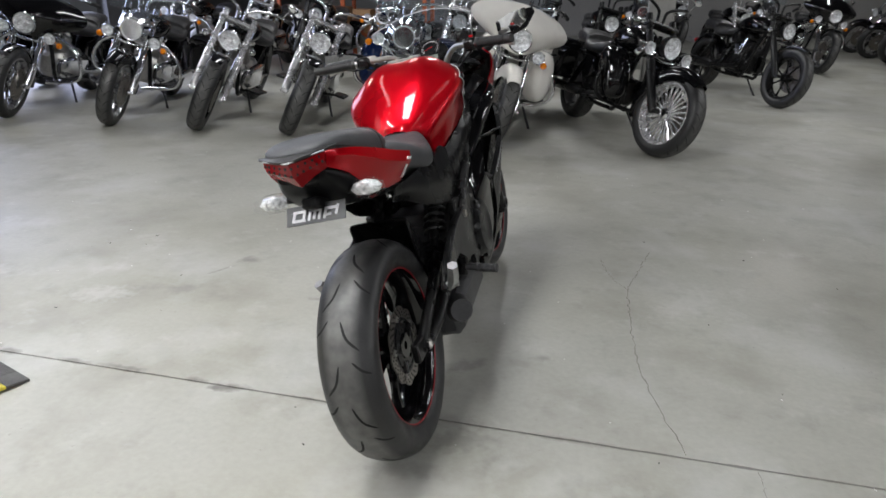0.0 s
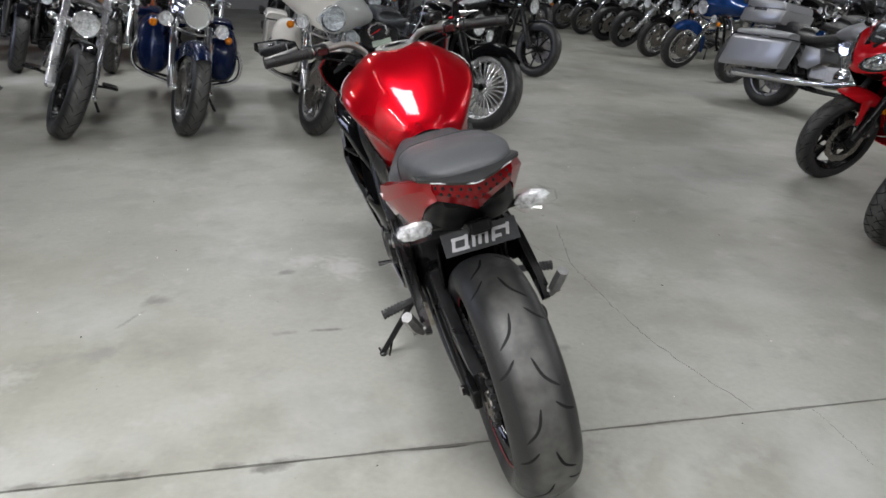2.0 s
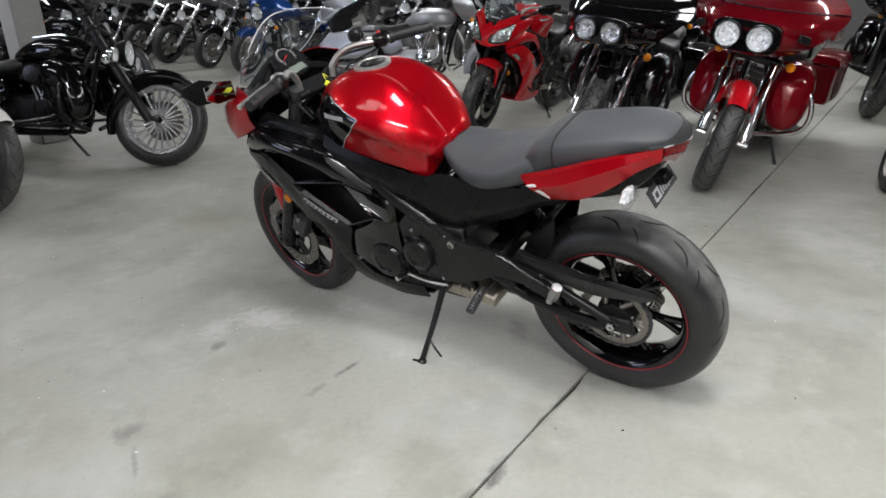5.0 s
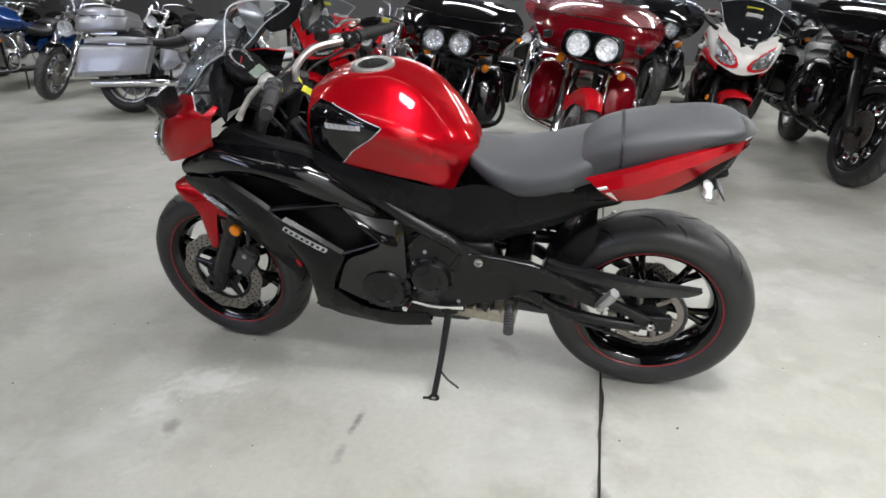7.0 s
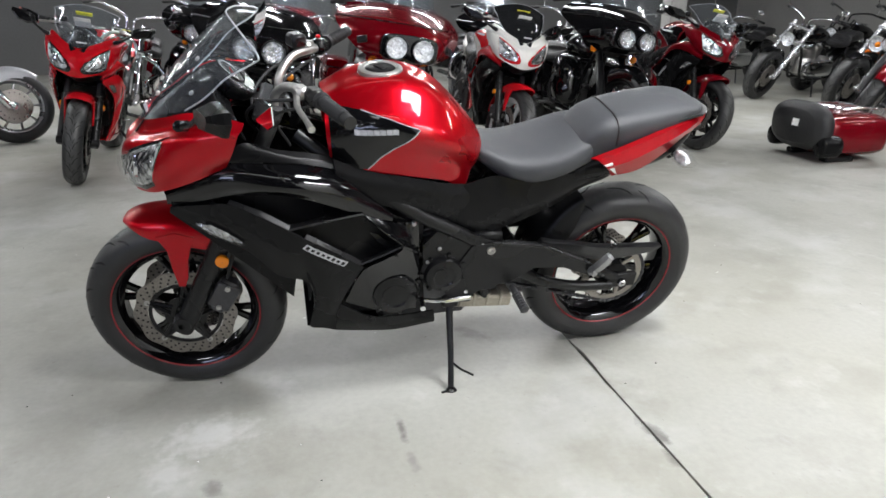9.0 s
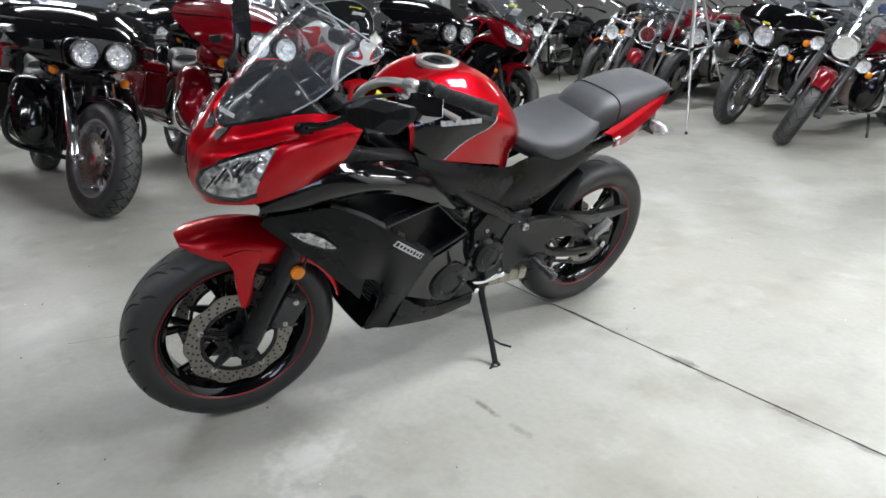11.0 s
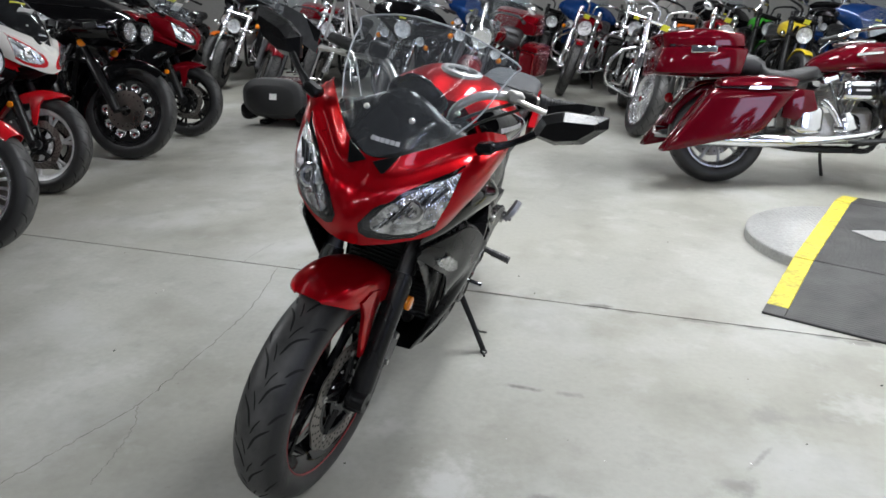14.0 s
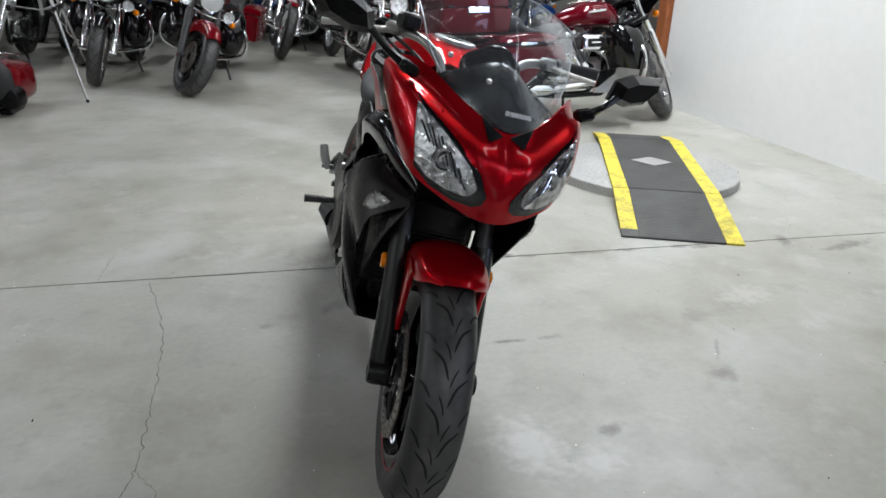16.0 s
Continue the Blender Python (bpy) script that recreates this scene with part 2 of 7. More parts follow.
class Geo:
    """Gathers the faces of one mesh."""

    def __init__(self):
        self.v, self.f, self.m = [], [], []

    def add(self, v, f, mat=0):
        o = len(self.v)
        self.v.extend(tuple(float(c) for c in q) for q in v)
        self.f.extend(tuple(int(i) + o for i in q) for q in f)
        self.m.extend([mat] * len(f))
        return self

    def grid(self, g, wrap_u=False, wrap_v=False, mat=0):
        n, m = g.shape[:2]
        f = [(i * m + j, i * m + (j + 1) % m, (i + 1) % n * m + (j + 1) % m, (i + 1) % n * m + j)
             for i in range(n if wrap_u else n - 1) for j in range(m if wrap_v else m - 1)]
        return self.add(g.reshape(-1, 3), f, mat)

    def sheet(self, rows, n=24, m=14, thick=0.004, mat=0, mirror=False, inward=True, inner=None):
        """A smooth panel of some thickness through a grid of points."""
        for s in ((1, -1) if mirror else (1,)):
            g = smoothed(np.asarray(rows, float), n)
            g = np.swapaxes(smoothed(np.swapaxes(g, 0, 1), m), 0, 1) * (s, 1, 1)
            du, dv = np.gradient(g, axis=0), np.gradient(g, axis=1)
            no = np.cross(du, dv)
            no /= np.linalg.norm(no, axis=-1, keepdims=True) + 1e-12
            side = 1 if g[..., 0].mean() >= 0 else -1
            if inward and no[..., 0].sum() * side < 0 or not inward and no[..., 2].sum() < 0:
                no = -no
            h = g - no * thick
            o = len(self.v)
            self.grid(g, mat=mat)
            self.grid(h[:, ::-1], mat=mat if inner is None else inner)
            c, k = n * m, m
            edge = [(i, 0) for i in range(n)] + [(n - 1, j) for j in range(1, m)] + [(i, m - 1) for i in range(n - 2, -1, -1)] + [(0, j) for j in range(m - 2, 0, -1)]
            e = len(edge)
            for a in range(e):
                (i, j), (p, q) = edge[a], edge[(a + 1) % e]
                self.f.append((o + i * k + j, o + p * k + q, o + c + p * k + m - 1 - q, o + c + i * k + m - 1 - j))
                self.m.append(mat)
        return self

    def loft(self, rows, n=28, m=24, mat=0, capped=True, mirror=False):
        """A closed skin through rings of points."""
        g = smoothed(np.asarray(rows, float), n)
        g = np.swapaxes(smoothed(np.swapaxes(g, 0, 1), m, True), 0, 1)
        for s in ((1, -1) if mirror else (1,)):
            o = len(self.v)
            self.grid(g * (s, 1, 1), wrap_v=True, mat=mat)
            if capped:
                self.f += [tuple(o + j for j in range(m)), tuple(o + (n - 1) * m + j for j in range(m - 1, -1, -1))]
                self.m += [mat, mat]
        return self

    def tube(self, pts, r, seg=10, n=0, mat=0, closed=False):
        p = np.asarray(pts, float)
        rr = np.full(len(p), r, float) if np.isscalar(r) else np.asarray(r, float)
        if n:
            p, rr = smoothed(p, n, closed), smoothed(rr, n, closed)
        k = len(p)
        t = np.roll(p, -1, 0) - np.roll(p, 1, 0)
        if not closed:
            t[0], t[-1] = p[1] - p[0], p[-1] - p[-2]
        t /= np.linalg.norm(t, axis=1, keepdims=True) + 1e-12
        a = np.cross(t[0], (0, 0, 1) if abs(t[0][2]) < 0.9 else (1, 0, 0))
        a /= np.linalg.norm(a)
        th = np.linspace(0, 2 * np.pi, seg, endpoint=False)
        g = np.empty((k, seg, 3))
        for i in range(k):
            a = a - t[i] * (a @ t[i])
            a /= np.linalg.norm(a) + 1e-12
            b = np.cross(t[i], a)
            g[i] = p[i] + rr[i] * (np.cos(th)[:, None] * a + np.sin(th)[:, None] * b)
        o = len(self.v)
        self.grid(g, wrap_u=closed, wrap_v=True, mat=mat)
        if not closed:
            self.f += [tuple(o + j for j in range(seg)), tuple(o + (k - 1) * seg + j for j in range(seg - 1, -1, -1))]
            self.m += [mat, mat]
        return self

    def lathe(self, prof, seg=32, at=(0, 0, 0), axis=(1, 0, 0), mat=0, closed=False, arc=(0, 2 * math.pi)):
        """Turns a profile of (along the axis, radius) about an axis through a place."""
        ax = np.asarray(axis, float)
        ax /= np.linalg.norm(ax)
        a = np.cross(ax, (0, 0, 1) if abs(ax[2]) < 0.9 else (0, 1, 0))
        a /= np.linalg.norm(a)
        b = np.cross(ax, a)
        full = arc[1] - arc[0] > 6.28
        th = np.linspace(*arc, seg, endpoint=not full)
        ring = np.cos(th)[:, None] * a + np.sin(th)[:, None] * b
        g = np.asarray(at, float) + np.array([[ax * x + r * d for x, r in prof] for d in ring])
        return self.grid(g, wrap_u=full, wrap_v=closed, mat=mat)

    def box(self, at, size, turn=(0, 0, 0), cut=0.12, mat=0):
        """A block with cut edges; cut: as a share of its least side."""
        h = np.asarray(size, float) / 2
        c = min(h) * 2 * cut
        vs, idx = [], {}
        for sx in (-1, 1):
            for sy in (-1, 1):
                for sz in (-1, 1):
                    for k in range(3):
                        q = h - c
                        q[k] = h[k]
                        idx[sx, sy, sz, k] = len(vs)
                        vs.append(q * (sx, sy, sz))
        f = []
        for k in range(3):
            u, w = (k + 1) % 3, (k + 2) % 3
            for s in (-1, 1):
                quad = []
                for a, b in ((-1, -1), (1, -1), (1, 1), (-1, 1)):
                    key = [0, 0, 0]
                    key[k], key[u], key[w] = s, a, b
                    quad.append(idx[(*key, k)])
                f.append(quad)
            for a in (-1, 1):
                for b in (-1, 1):
                    lo, hi = [0, 0, 0], [0, 0, 0]
                    lo[k], hi[k] = -1, 1
                    lo[u] = hi[u] = a
                    lo[w] = hi[w] = b
                    f.append([idx[(*lo, u)], idx[(*hi, u)], idx[(*hi, w)], idx[(*lo, w)]])
        for sx in (-1, 1):
            for sy in (-1, 1):
                for sz in (-1, 1):
                    f.append([idx[sx, sy, sz, k] for k in range(3)])
        r = np.array(Euler([radians(a) for a in turn]).to_matrix())
        return self.add(np.array(vs) @ r.T + np.asarray(at, float), f, mat)

    def ball(self, at, size, turn=(0, 0, 0), n=10, m=16, mat=0):
        a, b = np.linspace(0.02, np.pi - 0.02, n), np.linspace(0, 2 * np.pi, m, endpoint=False)
        g = np.stack([np.sin(a)[:, None] * np.cos(b), np.sin(a)[:, None] * np.sin(b), np.cos(a)[:, None] + 0 * b], -1) * np.asarray(size, float)
        r = np.array(Euler([radians(q) for q in turn]).to_matrix())
        o = len(self.v)
        self.grid(g @ r.T + np.asarray(at, float), wrap_v=True, mat=mat)
        self.f += [tuple(o + j for j in range(m)), tuple(o + (n - 1) * m + j for j in range(m - 1, -1, -1))]
        self.m += [mat, mat]
        return self

    def slab(self, outline, depth, at=(0, 0, 0), plane="yz", mat=0, soft=0.0):
        """A flat shape, given by its outline in a plane, with depth along the third axis."""
        ax = {"yz": (1, 2, 0), "xz": (0, 2, 1), "xy": (0, 1, 2)}[plane]
        k = len(outline)
        c = np.mean(outline, 0)
        rings = []
        for d, s in ((-0.5, 1 - soft), (-0.5 + soft, 1), (0.5 - soft, 1), (0.5, 1 - soft)) if soft else ((-0.5, 1), (0.5, 1)):
            g = np.zeros((k, 3))
            o2 = c + (np.asarray(outline, float) - c) * s
            g[:, ax[0]], g[:, ax[1]], g[:, ax[2]] = o2[:, 0], o2[:, 1], d * depth
            rings.append(g + np.asarray(at, float))
        o = len(self.v)
        self.grid(np.array(rings), wrap_v=True, mat=mat)
        n = len(rings)
        self.f += [tuple(o + j for j in range(k - 1, -1, -1)), tuple(o + (n - 1) * k + j for j in range(k))]
        self.m += [mat, mat]
        return self

    def turned(self, mtx, start=0):
        a = np.array(mtx)
        v = np.asarray(self.v[start:], float) @ a[:3, :3].T + a[:3, 3]
        self.v[start:] = [tuple(q) for q in v]
        return self


def part(name, geo, material, parent=None, label="", flat=False):
    """Links a Geo as one mesh object under a thing or a part."""
    me = bpy.data.meshes.new(name)
    me.from_pydata(geo.v, [], geo.f)
    mats = material if isinstance(material, (list, tuple)) else [material]
    for m in mats:
        me.materials.append(m)
    me.polygons.foreach_set("material_index", geo.m)
    bm = bmesh.new()
    bm.from_mesh(me)
    bmesh.ops.recalc_face_normals(bm, faces=bm.faces)
    bm.to_mesh(me)
    bm.free()
    me.polygons.foreach_set("use_smooth", [not flat] * len(me.polygons))
    if not flat:
        me.set_sharp_from_angle(angle=radians(38))
    ob = new(name, me)
    if parent is not None:
        ob.parent = parent
    if label:
        ob["label"] = label
    return ob


def thing(name, label, category, m=None, group="", kind=""):
    ob = new(name)
    ob.empty_display_size = 0.2
    if m is not None:
        ob.matrix_world = m
    return tagged(ob, label, category, group, kind)


def ring2(outline, n):
    """A closed outline resampled smoothly, for patches."""
    return smoothed(np.asarray(outline, float), n, True)


def patch(outline, height, lift, thick=0.003, axis=1, n=40, rings=6, smooth=True):
    """A small raised patch that follows a surface. outline: in the two axes left; height(a, b): the third axis; lift is added to it."""
    o = ring2(outline, n) if smooth else np.asarray(outline, float)
    c = o.mean(0)
    g = Geo()
    others = [k for k in range(3) if k != axis]

    def lay(shape, up):
        p = np.zeros((len(shape), 3))
        p[:, others[0]], p[:, others[1]] = shape[:, 0], shape[:, 1]
        p[:, axis] = [height(a, b) + up for a, b in shape]
        return p

    rows = [lay(c + (o - c) * s, lift) for s in np.linspace(0.02, 1, rings)]
    rows.append(lay(o, lift - thick))
    b = len(g.v)
    g.grid(np.array(rows), wrap_v=True)
    g.f.append(tuple(b + j for j in range(len(o))))
    g.m.append(0)
    return g


def height_of(grid, axis, others):
    """The height of a dense grid of points over two axes, weighted from its nearest points."""
    p = grid.reshape(-1, 3)

    def f(a, b):
        d = (p[:, others[0]] - a) ** 2 + (p[:, others[1]] - b) ** 2
        i = np.argpartition(d, 5)[:5]
        w = 1 / (d[i] + 1e-8)
        return float((p[i, axis] * w).sum() / w.sum())

    return f


def dense(rows, n=60, m=60):
    g = smoothed(np.asarray(rows, float), n)
    return np.swapaxes(smoothed(np.swapaxes(g, 0, 1), m), 0, 1)


# ---- the hall ----
def concrete():
    """Grey trowelled concrete with scuffs, dark smudges and dust."""
    m = surf("trowelled grey concrete", (0.375, 0.372, 0.336), 0.46, grain=(45, 0.05), stain=(0.9, 0.10), bump=(90, 0.03), spec=0.45, rvar=0.12)
    nt = m.node_tree
    b = nt.nodes["Principled BSDF"]
    col = b.inputs["Base Color"].links[0].from_socket
    tc = nt.nodes.new("ShaderNodeTexCoord")

    def layer(col, scale, detail, lo, hi, tone, amount, rough=0.6):
        no = nt.nodes.new("ShaderNodeTexNoise")
        no.inputs["Scale"].default_value, no.inputs["Detail"].default_value = scale, detail
        no.inputs["Roughness"].default_value = rough
        nt.links.new(tc.outputs["Object"], no.inputs["Vector"])
        mp = nt.nodes.new("ShaderNodeMapRange")
        mp.inputs["From Min"].default_value, mp.inputs["From Max"].default_value = lo, hi
        mp.inputs["To Max"].default_value = amount
        nt.links.new(no.outputs[0], mp.inputs["Value"])
        mix = nt.nodes.new("ShaderNodeMix")
        mix.data_type = "RGBA"
        mix.inputs["B"].default_value = (*tone, 1)
        nt.links.new(mp.outputs[0], mix.inputs["Factor"])
        nt.links.new(col, mix.inputs["A"])
        return mix.outputs["Result"]

    def spot(col, x, y, turn, long, wide, tone, amount, scale=30):
        mpg = nt.nodes.new("ShaderNodeMapping")
        mpg.vector_type = "TEXTURE"
        mpg.inputs["Location"].default_value = (x, y, 0)
        mpg.inputs["Rotation"].default_value = (0, 0, radians(turn))
        mpg.inputs["Scale"].default_value = (long, wide, 1)
        nt.links.new(tc.outputs["Object"], mpg.inputs[0])
        ln = nt.nodes.new("ShaderNodeVectorMath")
        ln.operation = "LENGTH"
        nt.links.new(mpg.outputs[0], ln.inputs[0])
        no = nt.nodes.new("ShaderNodeTexNoise")
        no.inputs["Scale"].default_value, no.inputs["Detail"].default_value = scale, 5
        nt.links.new(tc.outputs["Object"], no.inputs["Vector"])
        ad = nt.nodes.new("ShaderNodeMath")
        ad.operation = "MULTIPLY_ADD"
        ad.inputs[1].default_value = 1.6
        nt.links.new(no.outputs[0], ad.inputs[0])
        nt.links.new(ln.outputs["Value"], ad.inputs[2])
        mp = nt.nodes.new("ShaderNodeMapRange")
        mp.inputs["From Min"].default_value, mp.inputs["From Max"].default_value = 1.75, 1.05
        mp.inputs["To Max"].default_value = amount
        nt.links.new(ad.outputs[0], mp.inputs["Value"])
        mix = nt.nodes.new("ShaderNodeMix")
        mix.data_type = "RGBA"
        mix.inputs["B"].default_value = (*tone, 1)
        nt.links.new(mp.outputs[0], mix.inputs["Factor"])
        nt.links.new(col, mix.inputs["A"])
        return mix.outputs["Result"]

    col = layer(col, 0.55, 4, 0.44, 0.66, (0.29, 0.278, 0.225), 0.58)
    col = layer(col, 2.2, 7, 0.48, 0.70, (0.20, 0.193, 0.165), 0.44)
    col = layer(col, 6.0, 7, 0.56, 0.78, (0.18, 0.175, 0.155), 0.42)
    col = layer(col, 1.7, 6, 0.52, 0.70, (0.50, 0.505, 0.50), 0.50)
    col = layer(col, 5.0, 6, 0.58, 0.76, (0.52, 0.52, 0.51), 0.45)
    col = layer(col, 34.0, 3, 0.68, 0.80, (0.14, 0.13, 0.12), 0.45)
    dark, mid, pale = (0.10, 0.095, 0.085), (0.17, 0.165, 0.15), (0.58, 0.58, 0.57)
    for x, y, turn, long, wide, tone, amount in (
        (-0.49, 0.815, 0, 0.085, 0.016, dark, 0.75), (-0.65, 0.81, 5, 0.05, 0.018, mid, 0.5), (-1.12, 1.13, 20, 0.05, 0.04, mid, 0.55),
        (-0.63, 1.34, 0, 0.05, 0.03, mid, 0.6), (-1.2, 0.98, 60, 0.11, 0.012, mid, 0.5), (-1.15, 1.13, 70, 0.07, 0.03, mid, 0.5),
        (-0.65, 1.33, 30, 0.06, 0.03, mid, 0.5), (-0.39, 1.36, 100, 0.17, 0.11, pale, 0.60), (-0.55, 1.45, 30, 0.10, 0.07, pale, 0.45), (-0.15, 1.15, 30, 0.10, 0.06, pale, 0.30),
        (0.07, 0.45, 40, 0.11, 0.05, mid, 0.5), (0.33, 0.57, 10, 0.05, 0.03, mid, 0.5), (-1.25, 0.75, 30, 0.10, 0.06, mid, 0.4),
        (0.12, 0.02, 20, 0.16, 0.07, dark, 0.35), (0.0, -0.14, 10, 0.14, 0.05, mid, 0.4), (0.05, 0.12, 0, 0.20, 0.05, mid, 0.35),
        (-0.68, 0.105, 10, 0.09, 0.030, dark, 0.75), (-0.80, 0.12, 0, 0.06, 0.020, dark, 0.6), (-1.08, 0.125, 0, 0.12, 0.022, dark, 0.6), (-1.28, 0.12, 0, 0.08, 0.020, dark, 0.6), (-1.66, 0.13, 0, 0.09, 0.030, dark, 0.6), (0.45, 0.11, 0, 0.20, 0.018, mid, 0.5), (-0.3, 0.11, 0, 0.25, 0.018, mid, 0.5), (-2.37, 0.23, 15, 0.22, 0.04, dark, 0.6), (-2.10, 0.13, 70, 0.10, 0.04, dark, 0.6), (-1.55, 0.12, 0, 0.06, 0.03, dark, 0.6),
        (-1.55, 0.62, 20, 0.16, 0.10, pale, 0.35), (0.9, 1.2, 50, 0.3, 0.12, pale, 0.25), (-0.2, 2.3, 10, 0.35, 0.15, mid, 0.25),
    ):
        col = spot(col, x, y, turn, long, wide, tone, amount)
    nt.links.new(col, b.inputs["Base Color"])
    return m


CONCRETE = concrete()
FILLER = surf("dark joint dirt", (0.035, 0.032, 0.028), 0.9)
WALLWHITE = surf("white painted board", (0.80, 0.80, 0.79), 0.62, grain=(14, 0.015), stain=(1.1, 0.03), bump=(160, 0.05))
WALLGREY = surf("grey painted block wall", (0.30, 0.295, 0.28), 0.75, grain=(30, 0.05), stain=(1.3, 0.08), bump=(60, 0.15))
CEILPAINT = surf("dark grey ceiling sheet", (0.10, 0.10, 0.105), 0.8, bump=(40, 0.1))
WOODJAMB = surf("orange stained wood", (0.30, 0.095, 0.030), 0.45, grain=(70, 0.25), stain=(9, 0.2), bump=(90, 0.2))
CARTON = surf("brown carton", (0.34, 0.20, 0.10), 0.8)
SHELFORANGE = surf("orange painted steel shelf", (0.42, 0.10, 0.03), 0.5)

JOINT_Y, GAP = 0.112, 0.0075
W, E, S, N = -7.5, 12.0, -9.0, 16.0

floor = thing("floor", "grey stained trowelled concrete floor with a sawn joint", "floor", kind="structure")
for side in (1, -1):
    g = Geo()
    xs = np.concatenate([[W], np.arange(-3.4, 2.6, 0.02), [E]])
    rag = np.array([GAP / 2 + 0.0045 * max(0, noise.noise((x * 9, side * 7.0, 0))) + 0.030 * max(0, noise.noise((x * 2.3, side * 3.0, 4)) - 0.38) for x in xs])
    far = N if side > 0 else S
    top = np.stack([np.stack([xs, np.full_like(xs, far), 0 * xs], 1), np.stack([xs, JOINT_Y + side * rag, 0 * xs], 1), np.stack([xs, JOINT_Y + side * rag, 0 * xs - 0.012], 1)])
    part("floor_slab", g.grid(top), CONCRETE, floor, flat=True)
g = Geo().box(((W + E) / 2, JOINT_Y, -0.02), (E - W, 0.2, 0.02), cut=0)
part("joint_filler", g, FILLER, floor, "dark dirt in the sawn joint")


def crack(points, width, seed):
    """A fine wandering crack in the slab."""
    p = smoothed(points, len(points) * 16)
    rng = np.random.default_rng(seed)
    p = p + np.cumsum(rng.normal(0, 0.0028, p.shape), 0) * 0.35 + rng.normal(0, 0.003, p.shape)
    w = width * (0.4 + rng.random(len(p)))
    t = np.gradient(p, axis=0)
    t /= np.linalg.norm(t, axis=1, keepdims=True)
    nrm = np.stack([-t[:, 1], t[:, 0]], 1) * w[:, None] / 2
    z = np.full((len(p), 1), 0.0008)
    return Geo().grid(np.stack([np.hstack([p + nrm, z]), np.hstack([p - nrm, z])], 1))


CRACKDIRT = surf("dusty crack dirt", (0.15, 0.14, 0.125), 0.9)
part("crack", crack([(0.79, 0.13), (0.68, 0.55), (0.65, 0.92), (0.645, 1.25), (0.69, 1.50), (0.75, 1.75)], 0.0030, 3), CRACKDIRT, floor, "thin dark crack in the concrete")
part("crack", crack([(0.985, 0.10), (0.99, -0.02), (0.975, -0.15)], 0.0016, 5), CRACKDIRT, floor)
part("crack", crack([(0.65, 1.25), (0.57, 1.42), (0.52, 1.62)], 0.0016, 7), CRACKDIRT, floor)

rng = np.random.default_rng(11)
g = Geo()
for k in range(110):
    x, y = rng.uniform(-2.6, 1.8), rng.uniform(-1.2, 3.2)
    a, s = rng.uniform(0, 6.3), rng.uniform(0.0012, 0.0038)
    long = s * rng.uniform(1, 3.5)
    g.box((x, y, 0.002), (long, s, 0.002), (rng.uniform(-14, 14), rng.uniform(-14, 14), math.degrees(a)), 0.1, 0 if rng.random() < 0.55 else 1)
tagged(part("floor_litter", g, [PAPER, GROOVE], None, flat=True), "tiny pale and dark flecks of litter on the concrete", "litter", kind="stuff")


def wall(name, x0, y0, x1, y1, h, mat, label, z0=0.0):
    g = Geo().box(((x0 + x1) / 2, (y0 + y1) / 2, z0 + h / 2), (abs(x1 - x0), abs(y1 - y0), h), cut=0)
    return tagged(part(name, g, mat, None, flat=True), label, "wall", kind="structure")


g = Geo().box((0, 1.45, CEILING / 2), (0.12, 2.9, CEILING), cut=0)
wall_white = tagged(part("wall_white", g, WALLWHITE, None, flat=True), "plain white painted partition wall beside the ramp", "wall", kind="structure")
wall_white.matrix_world = pose(-3.24, -3.10, 0, 0, 0, 4.6)
# Unseen west side closed with an added wall, dark to keep reflections black.
CHARCOAL = surf("charcoal painted block wall", (0.06, 0.06, 0.062), 0.75, grain=(30, 0.05), stain=(1.3, 0.08), bump=(60, 0.15))
g = Geo().box((W - 0.1, (S + DOOR_Y0) / 2, CEILING / 2), (0.2, DOOR_Y0 - S, CEILING), cut=0)
g.box((W - 0.1, (DOOR_Y1 + N) / 2, CEILING / 2), (0.2, N - DOOR_Y1, CEILING), cut=0)
g.box((W - 0.1, (DOOR_Y0 + DOOR_Y1) / 2, (DOOR_H + CEILING) / 2), (0.2, DOOR_Y1 - DOOR_Y0, CEILING - DOOR_H), cut=0)
tagged(part("wall_west", g, CHARCOAL, None, flat=True), "unseen dark wall closing the west side, with an assumed doorway", "wall", kind="structure")
wall("wall_east", E, S, E + 0.2, N, CEILING, surf("dark grey painted block wall", (0.13, 0.13, 0.128), 0.75, grain=(30, 0.05), stain=(1.3, 0.08), bump=(60, 0.15)), "grey painted block wall behind the rows of motorcycles")
wall("wall_south", W, S - 0.2, E, S, CEILING, WALLGREY, "grey painted block wall behind the parked cruisers")
wall("wall_north", W, N, E, N + 0.2, CEILING, WALLGREY, "grey painted block wall at the far end")
wall("ceiling", W, S, E, N, 0.15, CEILPAINT, "dark sheet ceiling with fluorescent battens", CEILING)["category"] = "ceiling"
tagged(part("door_jamb", Geo().box((-3.20, -3.18, 1.3), (0.16, 0.13, 2.6), cut=0.05), WOODJAMB), "orange stained wooden door jamb at the wall's end", "door jamb", kind="structure")

FIXTURE = surf("white enamelled batten", (0.72, 0.72, 0.71), 0.4)
first = None
for bx, by, _ in BATTENS:
    if first is None:
        first = thing("ceiling_batten", "white fluorescent batten lamp on the ceiling", "lamp", pose(bx, by, CEILING, 0, 0, 90), "ceiling battens")
        part("housing", Geo().box((0, 0, -0.05), (2.4, 0.24, 0.10), cut=0.2), FIXTURE, first)
    else:
        copy_thing(first, pose(bx, by, CEILING, 0, 0, 90))

